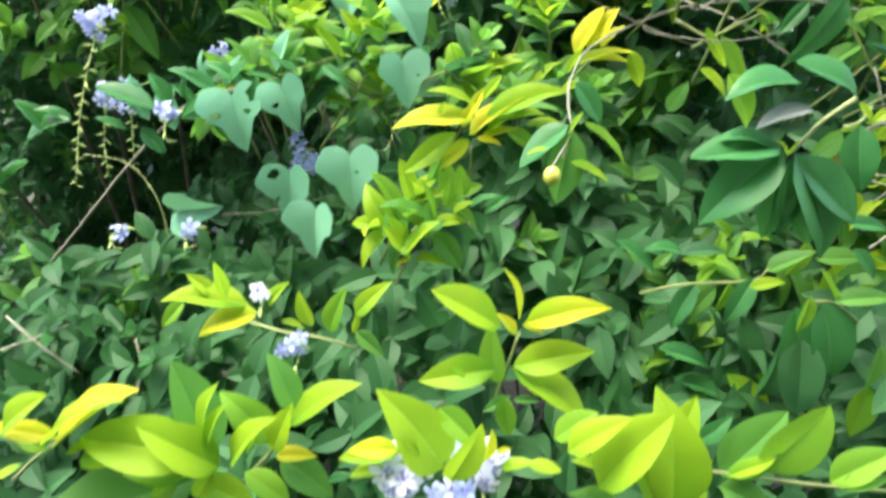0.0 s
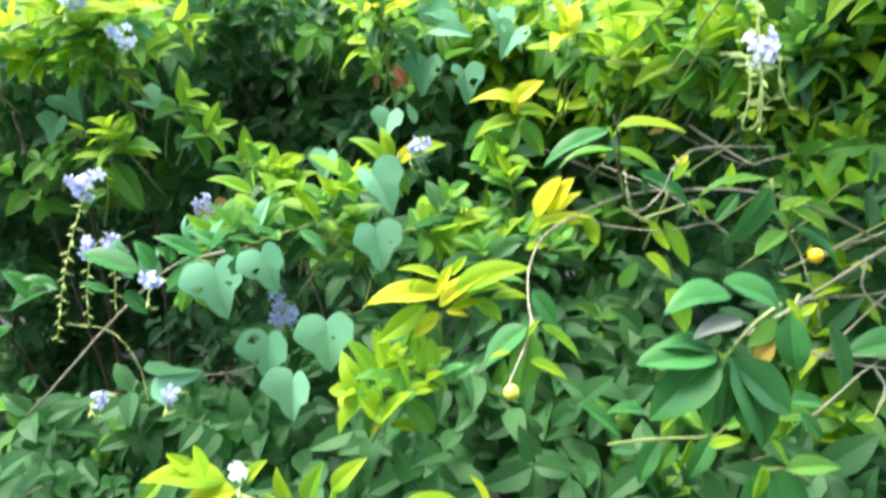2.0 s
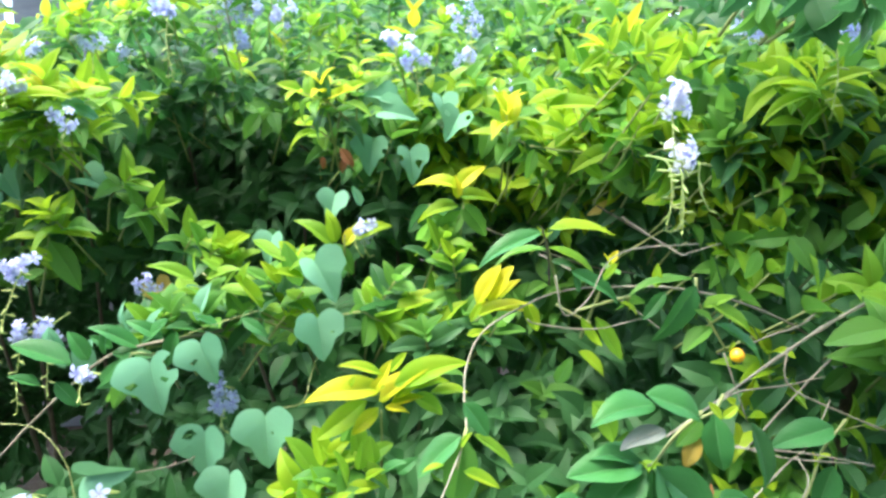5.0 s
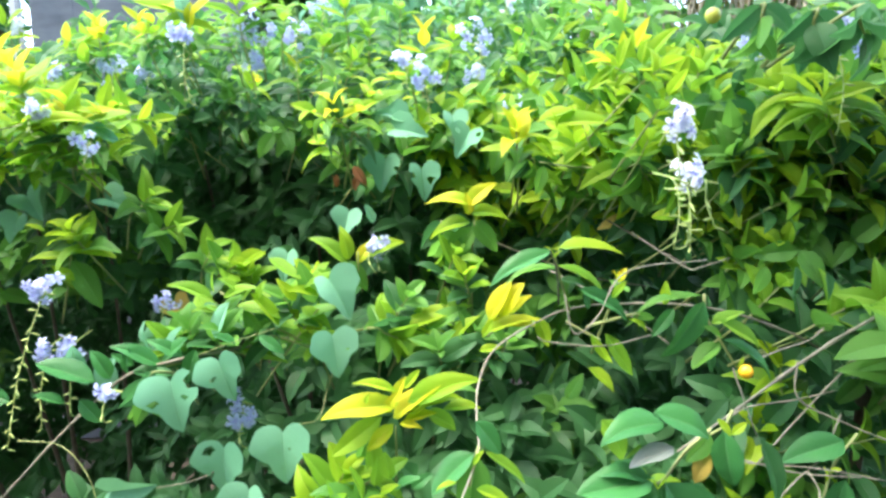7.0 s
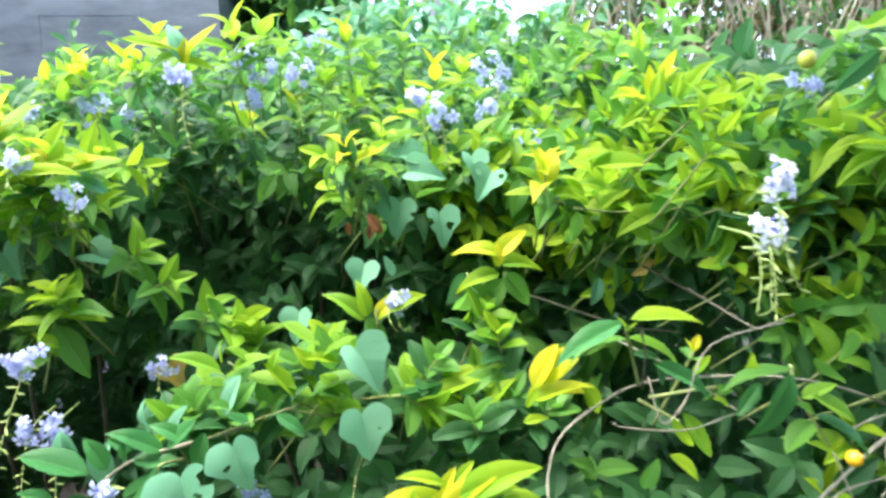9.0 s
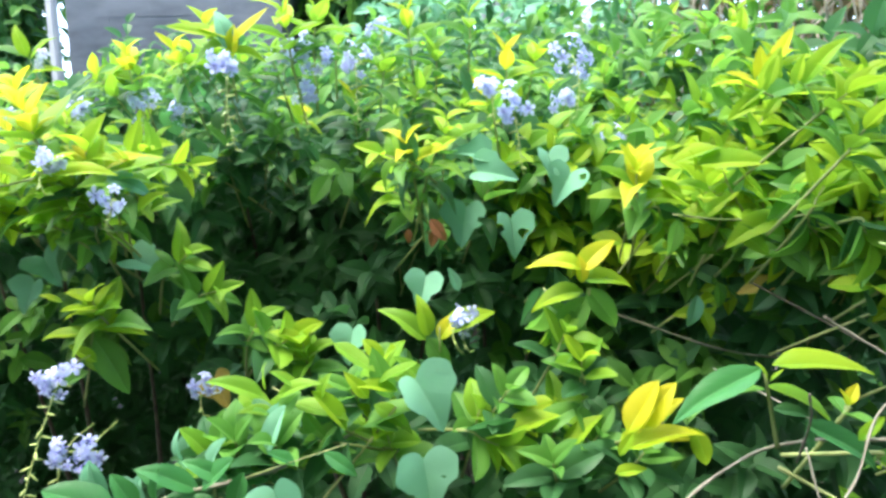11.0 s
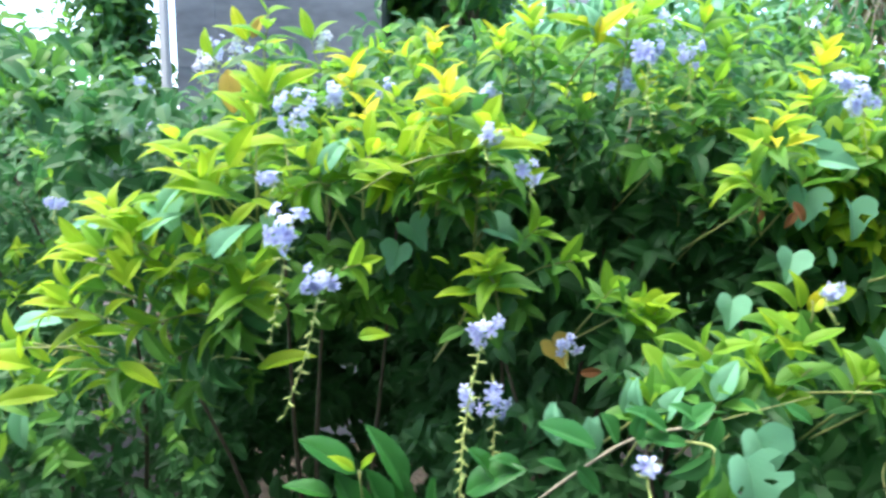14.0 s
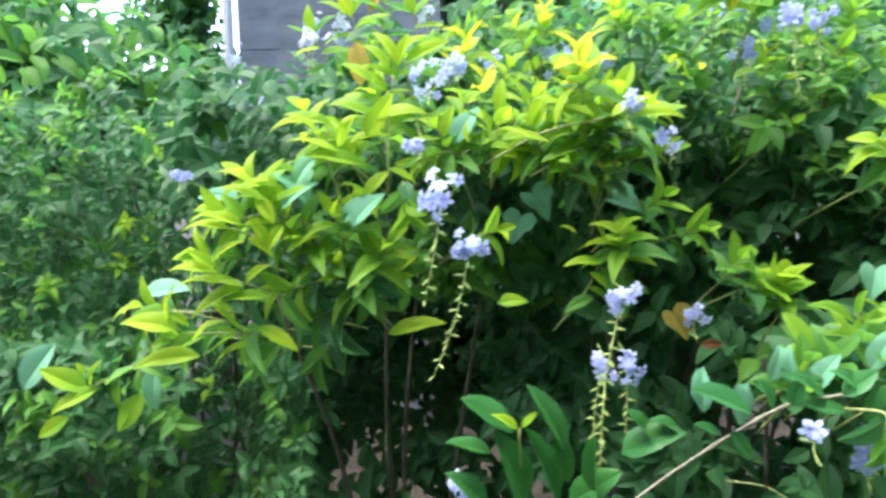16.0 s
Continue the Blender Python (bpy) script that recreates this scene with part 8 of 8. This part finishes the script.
twig = stem("shoot", [(0.361, 0.7, 1.466), (0.33, 0.7, 1.459), (0.282, 0.7, 1.452), (0.256, 0.7, 1.48), (0.24, 0.7, 1.516)], 0.0013, 0.0008, TWIG, flank, "spray of lime leaves on a bare-stemmed branch", 5)
lone_leaf(twig, (0.234, 0.703, 1.512), (-0.979, -0.148, 0.138), (0, -0.62, 0.8), 0.0433, LIME, "leaf", 4)
lone_leaf(twig, (0.237, 0.702, 1.508), (-0.494, -0.148, 0.856), (0, -0.62, 0.8), 0.028, LIME, "leaf", 2)
lone_leaf(twig, (0.248, 0.703, 1.509), (0.967, -0.148, 0.206), (0, -0.62, 0.8), 0.045, FRESH, "leaf", 4)
lone_leaf(twig, (0.244, 0.702, 1.522), (-0.524, -0.148, 0.839), (0, -0.62, 0.8), 0.033, LIME, "leaf", 2)
lone_leaf(twig, (0.204, 0.702, 1.475), (-0.256, -0.148, 0.955), (0, -0.62, 0.8), 0.0332, LIME, "leaf", 0)
lone_leaf(twig, (0.236, 0.703, 1.483), (-0.856, -0.148, 0.494), (0, -0.62, 0.8), 0.0384, FRESH, "leaf", 2)
lone_leaf(twig, (0.258, 0.705, 1.472), (-0.988, -0.148, 0.035), (0, -0.62, 0.8), 0.0668, LIME, "leaf", 1)
lone_leaf(twig, (0.281, 0.703, 1.471), (-0.929, -0.148, -0.338), (0, -0.62, 0.8), 0.0439, LIME, "leaf", 0)
lone_leaf(twig, (0.284, 0.703, 1.478), (-0.856, -0.148, 0.494), (0, -0.62, 0.8), 0.036, HEART, "leaf", 2)
lone_leaf(twig, (0.277, 0.703, 1.475), (0.735, -0.148, 0.662), (0, -0.62, 0.8), 0.0437, FRESH, "leaf", 0)
lone_leaf(twig, (0.3, 0.703, 1.471), (0.464, -0.148, 0.873), (0, -0.62, 0.8), 0.0386, GOLD, "leaf", 1)
lone_leaf(twig, (0.254, 0.702, 1.482), (0.256, -0.148, 0.955), (0, -0.62, 0.8), 0.0308, GREEN, "leaf", 2)
lone_leaf(twig, (0.26, 0.703, 1.462), (0.974, -0.148, 0.172), (0, -0.62, 0.8), 0.0465, LIME, "leaf", 4)
lone_leaf(twig, (0.332, 0.703, 1.459), (0.494, -0.148, -0.856), (0, -1, 0.25), 0.0364, LIME, "leaf", 0)


# ---- the far things ----
MORTAR = rough_material("grey_mortar", (0.068, 0.083, 0.096), (0.19, 0.215, 0.235), 1.7, 0.95, 0.3, (0.7, 1, 1.6))
PLASTER = rough_material("pale_grey_plaster", (0.22, 0.24, 0.25), (0.36, 0.38, 0.39), 3, 0.9, 0.3, (1, 1, 0.5), 0.004)
RENDERED = rough_material("unseen_wall_grey", (0.12, 0.12, 0.11), (0.24, 0.23, 0.21), 1.5, 0.9)


DRY = leaf_material("dry_leaf", (0.10, 0.085, 0.04), (0.20, 0.17, 0.08), (0.2, 0.18, 0.06), 0.8, 0.2, (0.2, 0.17, 0.1), 0.3)


def sky_blocking_wall(name, x, y, wide, deep):
    """Unseen plain wall, added behind the camera to close the place and block low sky light."""
    bm = bmesh.new()
    bmesh.ops.create_cube(bm, size=1, matrix=Matrix.Translation((x, y, 2.45)) @ Matrix.Diagonal((wide, deep, 5.1, 1)))
    me = bpy.data.meshes.new(name)
    bm.to_mesh(me)
    bm.free()
    me.materials.append(RENDERED)
    tagged(new(name, me), "plain unseen wall added to block low sky light", "wall", kind="structure")


sky_blocking_wall("unseen_wall_south", -0.3, -1.9, 14.0, 0.2)


def wall():
    """Grey block building behind the hedge: courses of blocks, and a white post at its corner."""
    ob = new("outbuilding")
    ob.location = (-1.2, 3.4, 0)
    PLACE[ob.name] = Vector((-1.2, 3.4, 0))
    tagged(ob, "weathered grey concrete-block outbuilding behind the hedge", "building")
    bm = bmesh.new()
    bmesh.ops.create_cube(bm, size=1, matrix=Matrix.Translation((-0.01, 0.51, 1.35)) @ Matrix.Diagonal((1.05, 0.9, 2.7, 1)))
    me = bpy.data.meshes.new("wall_core")
    bm.to_mesh(me)
    bm.free()
    me.materials.append(MORTAR)
    put("wall_core", me, ob, (-1.2, 3.4, 0))
    for row in range(16):
        cuts = [-0.535, -0.33, 0.07, 0.515] if row % 2 else [-0.535, -0.13, 0.27, 0.515]
        for a, c in zip(cuts, cuts[1:]):
            bm = bmesh.new()
            bmesh.ops.create_cube(bm, size=1, matrix=Matrix.Diagonal((c - a - 0.0006, 0.03, 0.1676, 1)))
            bmesh.ops.bevel(bm, geom=bm.edges[:], offset=0.0003, segments=1, affect='EDGES')
            me = bpy.data.meshes.new("block")
            bm.to_mesh(me)
            bm.free()
            me.materials.append(CONCRETE)
            put("block", me, ob, (-1.2 + (a + c) / 2, 3.4 + 0.052 + rng.uniform(-0.0015, 0.0015), 0.09 + row * 0.168))
    bm = bmesh.new()
    bmesh.ops.create_cube(bm, size=1, matrix=Matrix.Translation((-0.55, -0.06, 1.4)) @ Matrix.Diagonal((0.038, 0.05, 2.8, 1)))
    bmesh.ops.bevel(bm, geom=bm.edges[:], offset=0.008, segments=2, affect='EDGES')
    me = bpy.data.meshes.new("post")
    bm.to_mesh(me)
    bm.free()
    me.materials.append(WHITEWASH)
    put("post", me, ob, (-1.2, 3.4, 0), None, "whitewashed corner post")


wall()


def pillar(x, y):
    """Square grey pillar far behind the hedge, on a wider foot."""
    ob = new("pillar")
    ob.location = (x, y, 0)
    PLACE[ob.name] = Vector((x, y, 0))
    tagged(ob, "square grey concrete pillar standing far behind the hedge", "pillar")
    for name, w, z, h in (("shaft", 0.34, 2.1, 3.9), ("foot", 0.46, 0.08, 0.2)):
        bm = bmesh.new()
        bmesh.ops.create_cube(bm, size=1, matrix=Matrix.Translation((0, 0, z)) @ Matrix.Diagonal((w, w, h, 1)))
        bmesh.ops.bevel(bm, geom=bm.edges[:], offset=0.012, segments=2, affect='EDGES')
        me = bpy.data.meshes.new(name)
        bm.to_mesh(me)
        bm.free()
        me.materials.append(PLASTER)
        put(name, me, ob, (x, y, 0))


pillar(0.75, 6.0)


def tree(x, y, high, wide, seed, leaves, low=0.9, size=0.11, label="dark leafy tree behind the hedge"):
    rnd = random.Random(seed)
    ob = tagged(shrub("tree", x, y, label, "tree"), group="trees behind the hedge")
    stem("trunk", [(x, y, -0.05), (x + 0.1, y, high * 0.4), (x - 0.05, y + 0.1, high * 0.85)], 0.09, 0.03, BARK, ob, "", 9, 0.2)
    out = []
    for c in range(14):
        a, h = rnd.uniform(0, 6.28), rnd.uniform(low, high)
        r = wide * math.sqrt(rnd.random()) * (0.6 + 0.5 * math.sin(math.pi * min(1, (h - low) / (high - low) * 0.8 + 0.15)))
        end = Vector((x + r * math.cos(a), y + r * math.sin(a), h))
        stem("limb", [(x, y, h * 0.6), Vector((x, y, h * 0.85)).lerp(end, 0.5), end], 0.03, 0.008, BARK, ob, "", 6)
        for _ in range(leaves // 14 // 6):
            q = end + Vector((rnd.gauss(0, 0.22), rnd.gauss(0, 0.22), rnd.gauss(0, 0.2))) * wide
            sprig_leaves(out, q, (rnd.uniform(-1, 1), rnd.uniform(-1, 1), rnd.uniform(-0.6, 0.5)), 0.25, 3, size, lambda f: rnd.randrange(3), rnd)
    foliage("crown", out, ob, [FAR, DARK, GREEN], "uneven crown of dark green leaves")
    return ob


tree(-0.35, 4.4, 3.8, 0.5, 21, 7000, 1.2, 0.13)
tree(-0.4, 4.1, 3.2, 0.4, 30, 5000, 1.2, 0.12)
tree(-0.25, 3.7, 3.4, 0.45, 28, 6000, 1.3, 0.10)
tree(-2.15, 3.9, 2.9, 0.28, 29, 4000, 1.2, 0.09)
tree(2.1, 3.0, 2.9, 0.9, 22, 7000, 0.7, 0.10, "pale green leafy tree behind the hedge")
tree(-2.9, 3.3, 1.9, 0.8, 23, 7000, 0.5, 0.10)
tree(0.05, 2.7, 1.95, 0.4, 27, 6500, 0.8, 0.06, "pale leafy bush behind the hedge")
tree(1.35, 4.6, 2.15, 0.6, 24, 6000, 0.5, 0.09)
tree(-3.9, 2.4, 1.7, 0.8, 25, 6000, 0.3, 0.10)
tree(-2.1, 2.5, 2.05, 0.55, 26, 4500, 0.4, 0.10, "low leafy bush in the shade")


def dry_stems():
    """Withered climbing stems hanging in the bush behind."""
    ob = shrub("dry_creeper", 0.75, 1.75, "withered creeper with thin bare grey stems", "creeper")
    rnd = random.Random(41)
    for _ in range(190):
        x, y = rnd.uniform(0.40, 1.15), rnd.uniform(1.15, 1.6)
        z = rnd.uniform(1.68, 2.05)
        a = Vector((x, y, z))
        c = a + Vector((rnd.uniform(-0.15, 0.15), rnd.uniform(-0.05, 0.05), -rnd.uniform(0.12, 0.35)))
        stem("dry_stem", [a, a.lerp(c, 0.5) + Vector((rnd.uniform(-0.05, 0.05), 0, 0.02)), c], 0.0022, 0.0012, PALE, ob, "", 4)
    out = []
    for _ in range(620):
        q = Vector((rnd.uniform(0.6, 1.6), rnd.uniform(1.5, 2.0), rnd.uniform(1.4, 2.15)))
        sprig_leaves(out, q, (rnd.uniform(-1, 1), rnd.uniform(-1, 0.3), rnd.uniform(-0.8, 0.3)), 0.10, 3, 0.042, lambda f: 0 if rnd.random() < 0.4 else 1 if rnd.random() < 0.55 else 2, rnd)
    for _ in range(300):
        q = Vector((rnd.uniform(0.62, 1.35), rnd.uniform(1.5, 1.9), rnd.uniform(1.85, 2.2)))
        sprig_leaves(out, q, (rnd.uniform(-1, 1), rnd.uniform(-1, 0.3), rnd.uniform(-0.8, 0.3)), 0.09, 3, 0.036, lambda f: rnd.choice((0, 1, 1, 2)), rnd)
    foliage("withered_leaves", out, ob, [DARK, DRY, GREEN], "tangle of dull green and withered leaves")
    for k in range(3):
        stem("trunk", [(0.75 + 0.08 * k, 1.75, -0.03), (0.7 + 0.1 * k, 1.7, 1.0), (0.6 + 0.18 * k, 1.55, 1.95)], 0.010, 0.003, BARK, ob, "", 6)


dry_stems()


def vine_mass():
    """Pale creeper heaped over the bushes behind the hedge."""
    ob = shrub("climbing_vine", 0.3, 1.85, "pale blue-green creeper heaped over the bushes behind the hedge", "vine")
    rnd = random.Random(61)
    out = []
    for _ in range(540):
        a, r = rnd.uniform(0, 6.28), math.sqrt(rnd.random()) * rnd.uniform(0.85, 1.1)
        x = 0.27 + 0.42 * r * math.cos(a)
        top = 1.92 + 0.14 * step(0.52, 0.66, x) + 0.06 * noise.noise((x * 5, 0, 8)) + 0.03 * math.sin(x * 23)
        z = top - 0.55 * rnd.random() ** 1.6
        sprig_leaves(out, Vector((x, 1.8 + 0.3 * r * math.sin(a), z)), (rnd.uniform(-1, 1), rnd.uniform(-1, 0.3), rnd.uniform(-0.6, 0.5)), 0.09, 3, 0.05,
                     lambda f: 0 if rnd.random() < 0.55 else 1 if rnd.random() < 0.6 else 2, rnd)
    foliage("creeper_leaves", out, ob, [HEART, GREEN, DARK], "heap of small pale leaves")
    for k in range(6):
        x = 0.02 + 0.13 * k
        stem("trunk", [(0.25 + 0.03 * k, 1.85, -0.03), (x, 1.9, 1.0), (x + 0.02, 1.8, 1.68)], 0.007, 0.002, BARK, ob, "", 6)


vine_mass()
